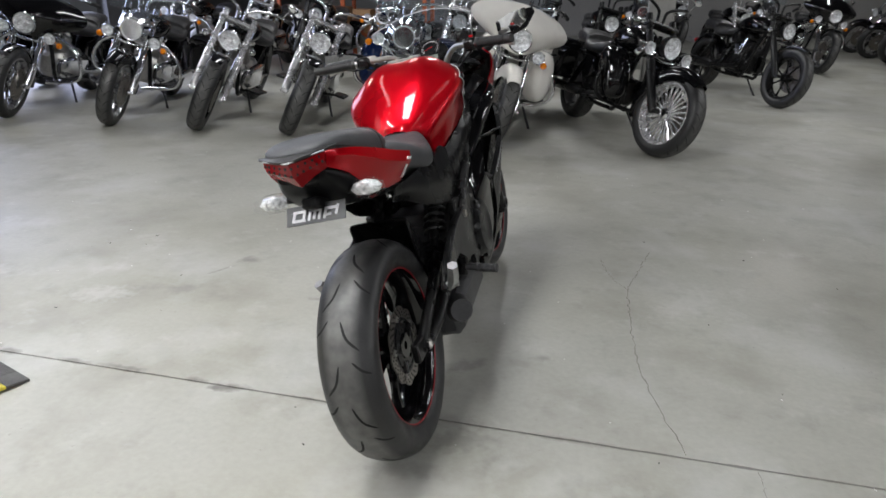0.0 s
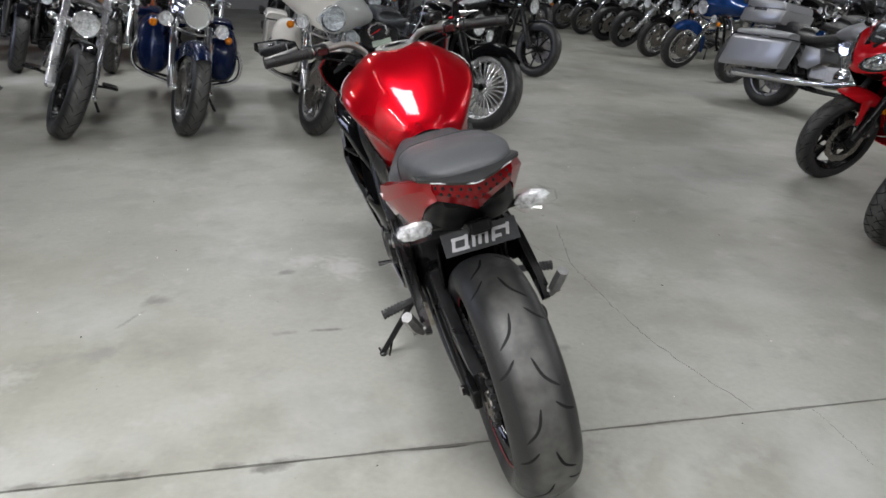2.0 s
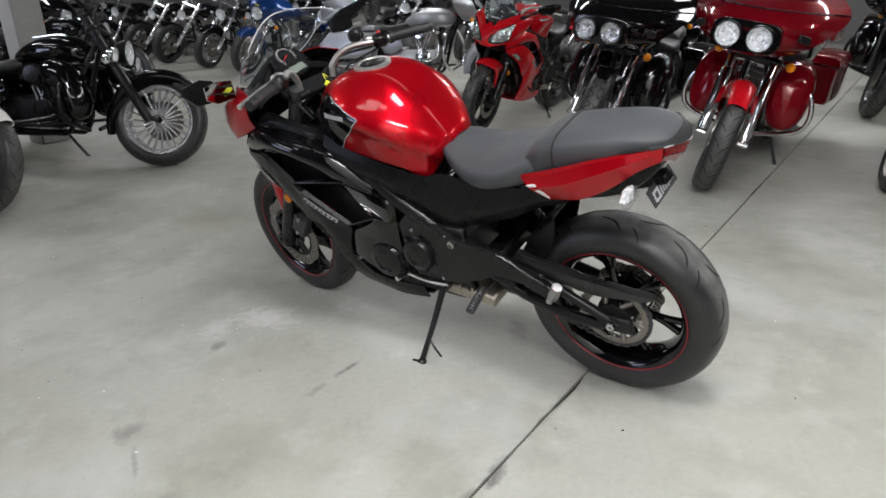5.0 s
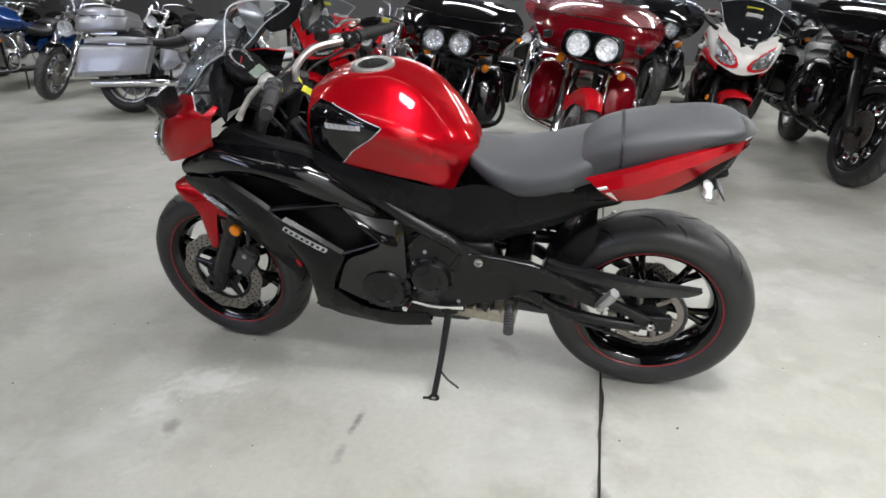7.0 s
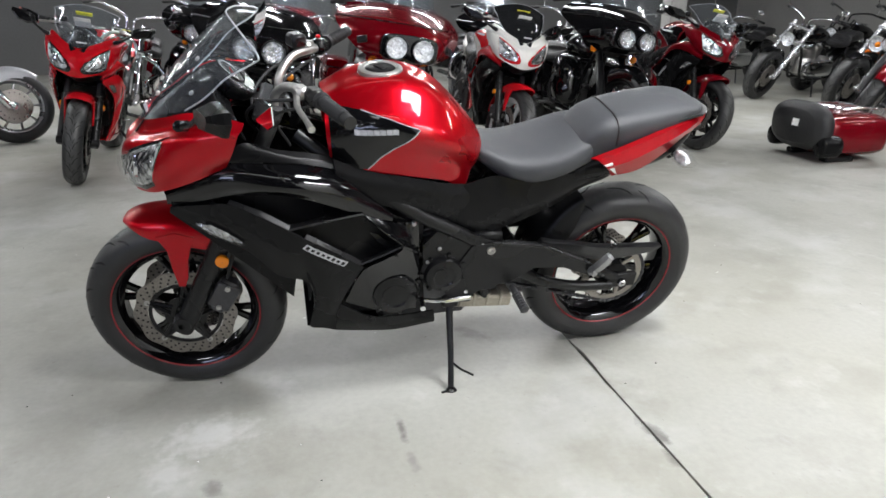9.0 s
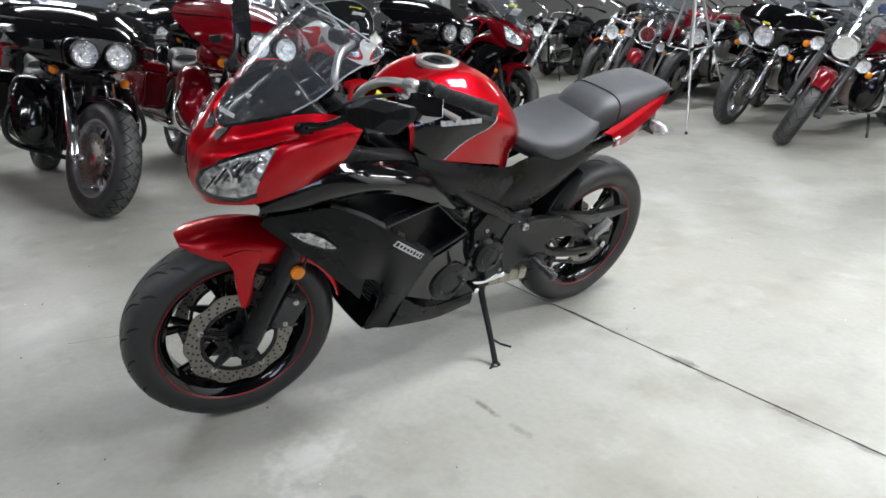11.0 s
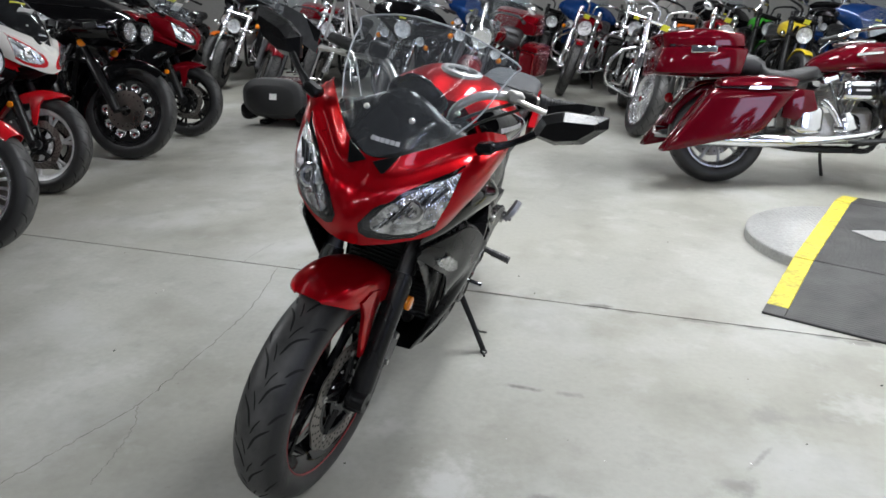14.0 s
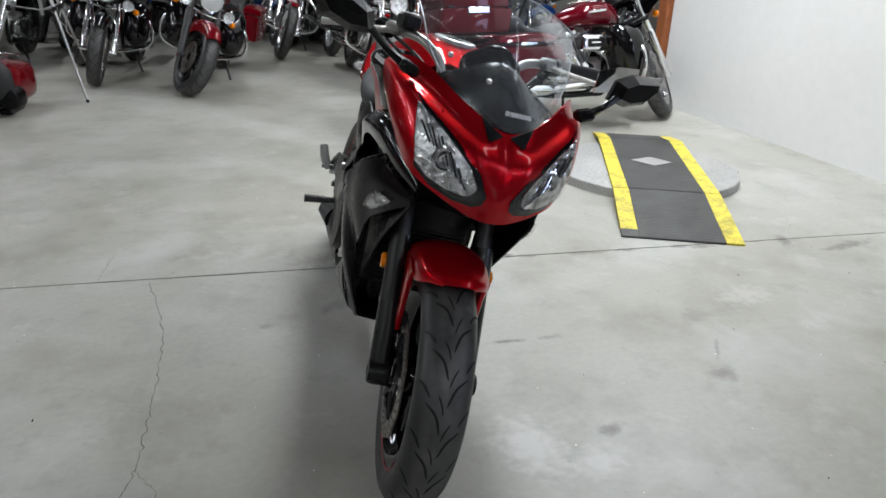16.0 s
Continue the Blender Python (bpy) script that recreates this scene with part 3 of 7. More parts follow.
panel_lamp = thing("ceiling_panel_lamp", "square white panel lamp on the ceiling", "lamp", pose(PANEL[0], PANEL[1], CEILING, 0, 0, 90))
part("housing", Geo().box((0, 0, -0.04), (1.2, 0.8, 0.08), cut=0.2), FIXTURE, panel_lamp)


# ---- ramp and turntable ----
MATRUBBER = surf("black ribbed rubber", (0.062, 0.061, 0.060), 0.6, grain=(300, 0.25), stain=(7, 0.55), bump=(500, 0.2))
MATYELLOW = surf("worn yellow paint", (0.60, 0.50, 0.05), 0.6, grain=(60, 0.25), stain=(14, 0.35), bump=(200, 0.1))
PLATESTEEL = surf("dull tread plate", (0.40, 0.40, 0.39), 0.46, 0.35, stain=(5, 0.12), bump=(60, 0.1))

turntable = thing("turntable", "round grey steel tread-plate turntable lying on the floor", "turntable", pose(-1.937, -1.017, 0, 0, 0, 12))
TR, TH = 0.57, 0.055
part("disc", Geo().lathe([(0.004, 0.001), (TH, 0.001), (TH, TR - 0.01), (TH - 0.006, TR), (0.004, TR), (0.004, TR - 0.02)], 96, axis=(0, 0, 1)), PLATESTEEL, turntable)
part("rim_band", Geo().lathe([(0.0, TR - 0.012), (0.0, TR + 0.003), (TH - 0.010, TR + 0.003), (TH - 0.010, TR - 0.012)], 96, axis=(0, 0, 1), closed=True), PLATESTEEL, turntable, "worn steel edge")
g = Geo()
for i in range(-24, 25):
    for j in range(-24, 25):
        x, y = i * 0.024, j * 0.024
        if x * x + y * y < (TR - 0.025) ** 2:
            g.box((x, y, TH), (0.016, 0.005, 0.003), (0, 0, 45 if (i + j) % 2 else -45), 0.3)
part("tread_pattern", g, PLATESTEEL, turntable)
turntable.children[-1]["kind"] = "stuff"

ANG = math.degrees(math.atan2(0.20, -0.55)) - 180
ramp = thing("rubber_ramp", "black rubber ramp with worn yellow stripes over a turntable", "ramp", pose(-1.595, 0.07, 0, 0, 0, ANG))
RW = 0.575
PROFILE = [(0.0, 0.010), (-0.56, TH + 0.022), (-1.72, TH + 0.022), (-2.12, 0.014)]
for k in range(3):
    (ya, za), (yb, zb) = PROFILE[k], PROFILE[k + 1]
    ya, yb = ya - 0.004 * (k > 0), yb + 0.004 * (k < 2)
    lenk, tilt = math.hypot(yb - ya, zb - za), math.degrees(math.atan2(za - zb, ya - yb))
    for name, x, wide, mat in (("mat_panel", 0.0, RW - 0.17, MATRUBBER), ("yellow_stripe", -(RW - 0.085) / 2, 0.085, MATYELLOW), ("yellow_stripe", (RW - 0.085) / 2, 0.085, MATYELLOW)):
        g = Geo().box((x, (ya + yb) / 2, (za + zb) / 2 - 0.006), (wide - 0.001, lenk, 0.012), (tilt, 0, 0), 0.15)
        if name == "mat_panel":
            for r in range(int(lenk / 0.016)):
                f = (r + 0.5) * 0.016 / lenk
                g.box((0, ya + (yb - ya) * f, za + (zb - za) * f), (wide - 0.012, 0.006, 0.0022), (tilt, 0, 0), 0.3)
        if k == 0 and x > 0 and name == "yellow_stripe":
            worn, f = 0.075, 0.075 / (ya - yb)
            g = Geo().box((x, (ya - worn + yb) / 2, (za + (zb - za) * (1 + f) / 2) - 0.006), (wide - 0.001, (ya - worn - yb) / math.cos(radians(tilt)), 0.012), (tilt, 0, 0), 0.15)
            part("worn_corner", Geo().box((x, ya - worn / 2, za + (zb - za) * f / 2 - 0.006), (wide - 0.001, worn, 0.012), (tilt, 0, 0), 0.15), MATRUBBER, ramp, "bare black corner where the stripe has worn off")
        piece = part(name, g, mat, ramp)
        if name == "mat_panel":
            piece["kind"] = "stuff"
part("diamond_plate", Geo().slab([(0.0, 0.10), (0.125, 0.0), (0.0, -0.10), (-0.125, 0.0)], 0.004, (0.0, -1.13, TH + 0.026), "xy"), PLATESTEEL, ramp, "pale diamond of tread plate")


# ---- wheels ----
def both(name, draw, material, root, label="", m=None):
    """The same part on either side: draw(geo, side)."""
    made = []
    for s in (-1, 1):
        g = Geo()
        draw(g, s)
        made.append(part(name, g.turned(m) if m is not None else g, material, root, label))
    return made


def stuff(ob):
    ob["kind"] = "stuff"
    return ob


REAR_TYRE = [(0.056, 0.216), (0.066, 0.222), (0.078, 0.245), (0.0815, 0.262), (0.078, 0.276), (0.068, 0.290), (0.050, 0.3015), (0.028, 0.309), (0.0, 0.312)]
FRONT_TYRE = [(0.042, 0.216), (0.052, 0.222), (0.060, 0.240), (0.0615, 0.255), (0.057, 0.270), (0.045, 0.284), (0.028, 0.295), (0.012, 0.2992), (0.0, 0.300)]


def full_profile(half):
    h = smoothed(half, 17)
    return [tuple(p) for p in h] + [(-x, r) for x, r in h[-2::-1]]


def crown(half):
    h = smoothed(half, 60)[20:]
    return lambda x: float(np.interp(abs(x), h[::-1, 0], h[::-1, 1]))


def groove(g, rad, path, a0, width, mat=1):
    """A near-black strip painted for a groove's shade: path rows are (turn in radians, sideways)."""
    p = smoothed(path, 9)
    r = np.array([rad(x) for _, x in p])
    q = np.stack([p[:, 0] * 0.3, p[:, 1]], 1)
    t = np.gradient(q, axis=0)
    t /= np.linalg.norm(t, axis=1, keepdims=True)
    w = width * np.array([0.35, 0.8, 1, 1, 1, 1, 1, 0.8, 0.3])
    rows = []
    for s in (-0.5, 0.5):
        x = p[:, 1] + t[:, 0] * w * s
        a = a0 + p[:, 0] - t[:, 1] * w * s / 0.3
        rr = np.array([rad(c) for c in x]) + 0.0009
        rows.append(np.stack([x, rr * np.cos(a), rr * np.sin(a)], 1))
    g.grid(np.array(rows), mat=mat)


def sport_wheel(root, name, at, half, rim_mat, front, stripe, m=None, discs=True):
    """A cast sport wheel with its tyre, rim tape and discs."""
    at = np.array(at)
    turn = (m if m is not None else Matrix()) @ Matrix.Translation(at)
    wid = half[0][0]
    g = Geo()
    # barrel and flanges
    prof = [(wid + 0.008, 0.220), (wid + 0.004, 0.209), (wid - 0.012, 0.198), (0.02, 0.188), (-0.02, 0.188), (-wid + 0.012, 0.198), (-wid - 0.004, 0.209), (-wid - 0.008, 0.220),
            (-wid - 0.010, 0.223), (-wid, 0.226), (-wid + 0.01, 0.212), (0, 0.200), (wid - 0.01, 0.212), (wid, 0.226), (wid + 0.010, 0.223)]
    g.lathe(prof, 64, closed=True)
    g.lathe([(0.055, 0.012), (0.055, 0.036), (0.03, 0.046), (-0.03, 0.046), (-0.055, 0.036), (-0.055, 0.012)], 28, closed=True)
    spokes = [Geo() for _ in range(6)]
    for k in range(6):
        a = k * math.pi / 3 + 0.25
        for da in (-0.075, 0.075):
            c0, c1 = a, a + da * 1.6
            p0 = np.array([0.0, 0.040 * math.cos(c0), 0.040 * math.sin(c0)])
            p1 = np.array([0.0, 0.12 * math.cos(a + da * 0.5), 0.12 * math.sin(a + da * 0.5)])
            p2 = np.array([0.0, 0.194 * math.cos(c1), 0.194 * math.sin(c1)])
            spokes[k].tube([p0, p1, p2], [0.016, 0.0105, 0.0125], 8, 7)
    wheel = part(name, g.turned(turn), rim_mat, root)
    for sp in spokes:
        part("spoke", sp.turned(turn), rim_mat, wheel)
    g = Geo().lathe(full_profile(half), 120)
    tyre = part("tyre", g, TYREFRONT if front else TYREREAR, wheel)
    tyre.matrix_basis = turn
    rad = crown(half)
    g = Geo()
    if front:
        for k in range(17):
            a = k * 2 * math.pi / 17
            for s in (1, -1):
                o = a + (0.18 if s > 0 else 0.0)
                groove(g, rad, [(0.0, s * 0.003), (0.12, s * 0.016), (0.20, s * 0.040)], o, 0.0055, 0)
                groove(g, rad, [(0.12, s * 0.034), (0.19, s * 0.046), (0.23, s * 0.057)], o + 0.12, 0.0055, 0)
                groove(g, rad, [(0.13, s * 0.002), (0.20, s * 0.008), (0.26, s * 0.017)], o, 0.0035, 0)
    else:
        for k in range(9):
            a = k * 2 * math.pi / 9
            for s in (1, -1):
                o = a + (0.35 if s > 0 else 0.0)
                groove(g, rad, [(0.0, s * 0.006), (0.14, s * 0.020), (0.24, s * 0.050)], o, 0.0068, 0)
                groove(g, rad, [(0.33, s * 0.030), (0.40, s * 0.050), (0.44, s * 0.070)], o, 0.0062, 0)
    stuff(part("tread_groove", g.turned(turn), GROOVE, wheel, "near-black strips for the shade of tread grooves"))
    if stripe is not None:
        g = Geo()
        for s in (-1, 1):
            g.lathe([(s * (wid + 0.0088), 0.2175), (s * (wid + 0.0112), 0.2195), (s * (wid + 0.0110), 0.2218), (s * (wid + 0.0088), 0.2205)], 96, closed=True)
        part("rim_tape", g.turned(turn), stripe, wheel, "thin red tape")
    for s in ((-1, 1) if front else (1,)):
        brake_disc(wheel, s * (0.066 if front else 0.050), 0.150 if front else 0.110, turn, front)
    return wheel


def brake_disc(wheel, x, r, turn, front):
    """A petal brake disc on a dark carrier; near-black studs paint the shade of its rows of holes."""
    g = Geo()
    n = 120
    th = np.linspace(0, 2 * np.pi, n, endpoint=False)
    wave = r + 0.0035 * np.sign(np.cos(10 * th)) * np.abs(np.cos(10 * th)) ** 0.5
    inner = np.full(n, r * 0.74)
    rows = []
    for rr, dx in ((inner, -0.0022), (wave, -0.0022), (wave, 0.0022), (inner, 0.0022)):
        rows.append(np.stack([np.full(n, x + dx), rr * np.cos(th), rr * np.sin(th)], 1))
    g.grid(np.array(rows), wrap_u=True, wrap_v=True)
    for k in range(30):
        for j, fr in enumerate((0.79, 0.865, 0.94)):
            a = 2 * math.pi * (k + 0.33 * j) / 30
            g.lathe([(x - 0.0026, 0.0001), (x - 0.0026, 0.0036), (x + 0.0026, 0.0036), (x + 0.0026, 0.0001)], 7, (0, r * fr * math.cos(a), r * fr * math.sin(a)), mat=1)
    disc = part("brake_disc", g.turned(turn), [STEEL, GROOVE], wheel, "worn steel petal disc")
    g = Geo()
    for k in range(5):
        a = k * 2 * math.pi / 5 + 0.4
        for da in (-0.28, 0.28):
            g.tube([(x, 0.045 * math.cos(a + da), 0.045 * math.sin(a + da)), (x, r * 0.77 * math.cos(a), r * 0.77 * math.sin(a))], 0.0075, 6)
    g.lathe([(x - 0.002, 0.030), (x - 0.002, 0.064), (x + 0.002, 0.064), (x + 0.002, 0.030)], 30, closed=True)
    g.lathe([(x - 0.0015, r * 0.655), (x - 0.0015, r * 0.725), (x + 0.0015, r * 0.725), (x + 0.0015, r * 0.655)], 40, closed=True)
    stuff(part("disc_carrier", g.turned(turn), SATIN, wheel))
    for k in range(5):
        a = k * 2 * math.pi / 5 + 0.4
        s = 1 if x > 0 else -1
        g = Geo().lathe([(x + s * 0.002, 0.009), (x + s * 0.006, 0.009), (x + s * 0.007, 0.004), (x + s * 0.004, 0.0001)], 10, (0, r * 0.77 * math.cos(a), r * 0.77 * math.sin(a)))
        part("disc_button", g.turned(turn), ALLOY, wheel)


PEGMETAL = surf("worn grey peg metal", (0.38, 0.38, 0.38), 0.42, 0.75)


# ---- the sport motorcycle ----
RAKE = radians(25)
STEER_AT = Vector((0, 1.345, 0.30))


def steer_matrix(deg):
    ax = Vector((0, -math.sin(RAKE), math.cos(RAKE)))
    return Matrix.Translation(STEER_AT) @ Matrix.Rotation(radians(deg), 4, ax) @ Matrix.Translation(-STEER_AT)


def rings(rows, top=2.6, low=3.2):
    """Cross-sections for seats and tanks: rows of y, top, half width, bottom."""
    out = []
    for y, zt, hw, zb in rows:
        a = np.linspace(0, 2 * np.pi, 20, endpoint=False)
        c, s = np.cos(a), np.sin(a)
        e = np.where(s > 0, 2 / top, 2 / low)
        out.append(np.stack([hw * np.sign(c) * np.abs(c) ** e, np.full(20, y), (zt + zb) / 2 + (zt - zb) / 2 * np.sign(s) * np.abs(s) ** e], 1))
    return out


def mir(rows):
    return [[(-x, y, z) for x, y, z in r] for r in rows]


NOSE = [
    [(0.0, 1.488, 0.738), (0.0, 1.510, 0.790), (0.0, 1.494, 0.858), (0.0, 1.462, 0.892), (0.0, 1.436, 0.923)],
    [(0.020, 1.487, 0.739), (0.020, 1.507, 0.791), (0.022, 1.496, 0.861), (0.024, 1.462, 0.896), (0.026, 1.434, 0.927)],
    [(0.05, 1.482, 0.745), (0.055, 1.496, 0.799), (0.06, 1.490, 0.872), (0.0625, 1.446, 0.906), (0.065, 1.422, 0.945)],
    [(0.11, 1.455, 0.765), (0.125, 1.453, 0.825), (0.128, 1.428, 0.904), (0.120, 1.386, 0.934), (0.115, 1.370, 0.970)],
    [(0.168, 1.405, 0.790), (0.190, 1.395, 0.858), (0.192, 1.364, 0.938), (0.174, 1.327, 0.963), (0.160, 1.312, 0.998)],
    [(0.196, 1.320, 0.826), (0.224, 1.302, 0.890), (0.230, 1.284, 0.957), (0.211, 1.262, 0.978), (0.196, 1.255, 1.008)],
    [(0.205, 1.232, 0.868), (0.232, 1.212, 0.915), (0.244, 1.192, 0.970), (0.236, 1.182, 0.984), (0.226, 1.176, 0.995)],
]
SCREEN_HALF = [
    [(0.0, 1.449, 0.928), (0.05, 1.424, 0.946), (0.095, 1.376, 0.970), (0.140, 1.315, 0.996)],
    [(0.0, 1.397, 1.000), (0.06, 1.377, 1.010), (0.118, 1.330, 1.024), (0.168, 1.262, 1.038)],
    [(0.0, 1.337, 1.070), (0.07, 1.316, 1.076), (0.132, 1.272, 1.084), (0.186, 1.206, 1.092)],
    [(0.0, 1.268, 1.137), (0.07, 1.248, 1.137), (0.137, 1.206, 1.134), (0.197, 1.146, 1.128)],
    [(0.0, 1.200, 1.196), (0.07, 1.184, 1.190), (0.140, 1.156, 1.172), (0.204, 1.128, 1.148)],
]
SWOOSH = [
    [(0.125, 1.402, 0.767), (0.142, 1.396, 0.764), (0.145, 1.395, 0.752), (0.138, 1.396, 0.735)],
    [(0.172, 1.308, 0.840), (0.190, 1.304, 0.824), (0.196, 1.303, 0.797), (0.184, 1.306, 0.765)],
    [(0.190, 1.223, 0.870), (0.216, 1.220, 0.852), (0.224, 1.219, 0.822), (0.208, 1.224, 0.784)],
    [(0.180, 1.120, 0.860), (0.218, 1.119, 0.846), (0.237, 1.120, 0.819), (0.222, 1.123, 0.790)],
    [(0.170, 1.022, 0.843), (0.210, 1.026, 0.830), (0.234, 1.031, 0.803), (0.222, 1.037, 0.770)],
    [(0.158, 0.937, 0.811), (0.196, 0.943, 0.797), (0.217, 0.951, 0.768), (0.208, 0.956, 0.731)],
    [(0.148, 0.864, 0.756), (0.178, 0.873, 0.743), (0.196, 0.880, 0.720), (0.195, 0.885, 0.693)],
    [(0.138, 0.787, 0.681), (0.155, 0.793, 0.673), (0.166, 0.798, 0.658), (0.170, 0.802, 0.642)],
]
COVERTOP = [(0.185, 1.238, 0.878), (0.160, 1.189, 0.912), (0.146, 1.107, 0.884), (0.136, 0.994, 0.858), (0.130, 0.899, 0.822), (0.126, 0.817, 0.760)]
LIMB = [
    [(0.150, 1.389, 0.734), (0.150, 1.390, 0.725), (0.145, 1.394, 0.714)],
    [(0.190, 1.305, 0.756), (0.191, 1.300, 0.714), (0.175, 1.302, 0.660)],
    [(0.215, 1.235, 0.766), (0.215, 1.217, 0.691), (0.190, 1.203, 0.601)],
    [(0.232, 1.159, 0.731), (0.225, 1.143, 0.631), (0.187, 1.129, 0.511)],
    [(0.240, 1.091, 0.689), (0.224, 1.069, 0.586), (0.172, 1.046, 0.463)],
    [(0.245, 1.052, 0.663), (0.214, 1.035, 0.522), (0.145, 1.031, 0.352)],
    [(0.235, 0.986, 0.612), (0.202, 1.009, 0.449), (0.122, 1.047, 0.257)],
    [(0.222, 0.934, 0.569), (0.193, 0.979, 0.407), (0.129, 1.005, 0.249)],
    [(0.211, 0.889, 0.531), (0.186, 0.952, 0.391), (0.135, 0.970, 0.241)],
]
BELLY = [
    [(0.184, 0.958, 0.385), (0.167, 0.966, 0.309), (0.136, 0.970, 0.241)],
    [(0.180, 0.879, 0.325), (0.167, 0.872, 0.279), (0.140, 0.864, 0.229)],
    [(0.175, 0.793, 0.306), (0.167, 0.784, 0.269), (0.150, 0.775, 0.231)],
    [(0.165, 0.661, 0.306), (0.162, 0.656, 0.276), (0.155, 0.653, 0.251)],
]
HOLLOW = [
    [(0.180, 1.220, 0.800), (0.190, 1.230, 0.740), (0.190, 1.230, 0.690)],
    [(0.185, 1.050, 0.790), (0.168, 1.050, 0.700), (0.185, 1.060, 0.620)],
    [(0.178, 0.900, 0.740), (0.152, 0.900, 0.640), (0.175, 0.900, 0.520)],
    [(0.160, 0.780, 0.660), (0.145, 0.770, 0.560), (0.165, 0.780, 0.420)],
    [(0.140, 0.700, 0.620), (0.140, 0.700, 0.500), (0.150, 0.690, 0.340)],
]
REARPANEL = [
    [(0.197, 0.882, 0.695), (0.175, 0.802, 0.653), (0.150, 0.721, 0.634)],
    [(0.206, 0.823, 0.637), (0.185, 0.771, 0.609), (0.160, 0.718, 0.582)],
    [(0.212, 0.773, 0.589), (0.190, 0.743, 0.558), (0.168, 0.716, 0.531)],
    [(0.208, 0.825, 0.548), (0.188, 0.767, 0.505), (0.170, 0.716, 0.471)],
    [(0.198, 0.890, 0.505), (0.182, 0.793, 0.449), (0.172, 0.716, 0.409)],
    [(0.176, 0.941, 0.383), (0.176, 0.828, 0.335), (0.165, 0.719, 0.324)],
]
TANK = [
    [(0.000, 0.975, 0.985), (0.058, 0.975, 0.986), (0.099, 0.975, 0.955), (0.129, 0.975, 0.915), (0.136, 0.970, 0.870), (0.128, 0.965, 0.825)],
    [(0.000, 0.900, 1.022), (0.070, 0.900, 1.022), (0.126, 0.900, 0.990), (0.166, 0.900, 0.945), (0.173, 0.895, 0.885), (0.154, 0.890, 0.810)],
    [(0.000, 0.820, 1.038), (0.082, 0.820, 1.036), (0.146, 0.820, 1.000), (0.194, 0.820, 0.950), (0.180, 0.815, 0.885), (0.156, 0.810, 0.798)],
    [(0.000, 0.740, 1.036), (0.084, 0.740, 1.032), (0.154, 0.740, 0.988), (0.206, 0.740, 0.935), (0.183, 0.735, 0.868), (0.154, 0.730, 0.782)],
    [(0.000, 0.660, 1.000), (0.084, 0.660, 0.996), (0.150, 0.660, 0.955), (0.192, 0.660, 0.905), (0.163, 0.655, 0.836), (0.142, 0.650, 0.762)],
    [(0.000, 0.585, 0.935), (0.073, 0.585, 0.926), (0.124, 0.585, 0.895), (0.150, 0.590, 0.855), (0.128, 0.595, 0.796), (0.122, 0.595, 0.728)],
    [(0.000, 0.530, 0.868), (0.056, 0.530, 0.858), (0.089, 0.535, 0.835), (0.105, 0.545, 0.805), (0.100, 0.560, 0.770), (0.108, 0.570, 0.735)],
    [(0.000, 0.515, 0.835), (0.038, 0.515, 0.828), (0.060, 0.522, 0.812), (0.072, 0.535, 0.790), (0.075, 0.550, 0.765), (0.082, 0.565, 0.742)],
]
TAILSIDE = [
    [(0.140, 0.215, 0.818), (0.164, 0.200, 0.820), (0.170, 0.172, 0.796), (0.136, 0.135, 0.752)],
    [(0.130, 0.118, 0.846), (0.152, 0.108, 0.846), (0.160, 0.084, 0.818), (0.122, 0.045, 0.760)],
    [(0.116, 0.012, 0.880), (0.134, 0.005, 0.880), (0.142, -0.012, 0.854), (0.106, -0.035, 0.800)],
    [(0.102, -0.075, 0.904), (0.114, -0.080, 0.904), (0.120, -0.088, 0.884), (0.096, -0.094, 0.846)],
    [(0.076, -0.156, 0.921), (0.082, -0.160, 0.921), (0.084, -0.161, 0.907), (0.076, -0.157, 0.880)],
]
# the tail stands a little askew on its frame
SKEW = Matrix(((1, 0.01, 0, -0.024), (0, 1, 0, 0), (0, 0, 1, 0), (0, 0, 0, 1)))
SIDECOVER = [
    [(0.138, 0.610, 0.730), (0.150, 0.605, 0.650), (0.140, 0.600, 0.560)],
    [(0.142, 0.500, 0.765), (0.155, 0.500, 0.660), (0.142, 0.500, 0.572)],
    [(0.140, 0.400, 0.742), (0.150, 0.400, 0.660), (0.132, 0.400, 0.598)],
    [(0.135, 0.290, 0.752), (0.138, 0.290, 0.685), (0.115, 0.290, 0.634)],
    [(0.120, 0.190, 0.745), (0.118, 0.190, 0.712), (0.095, 0.200, 0.676)],
    [(0.105, 0.110, 0.740), (0.100, 0.110, 0.720), (0.085, 0.120, 0.700)],
]
FRAMECOVER = [
    [(0.150, 0.960, 0.850), (0.172, 0.955, 0.810), (0.160, 0.950, 0.765)],
    [(0.160, 0.860, 0.812), (0.178, 0.860, 0.770), (0.166, 0.855, 0.715)],
    [(0.158, 0.740, 0.782), (0.172, 0.740, 0.735), (0.160, 0.735, 0.672)],
    [(0.145, 0.640, 0.752), (0.160, 0.640, 0.700), (0.150, 0.640, 0.622)],
    [(0.132, 0.560, 0.738), (0.148, 0.565, 0.690), (0.140, 0.575, 0.600)],
]
# Lighter copy of the black plastic; the edges' highlight is in the tone.
EDGE = surf("satin black edge plastic, toned lit", (0.013, 0.013, 0.014), 0.28, bump=(700, 0.03), spec=0.6)


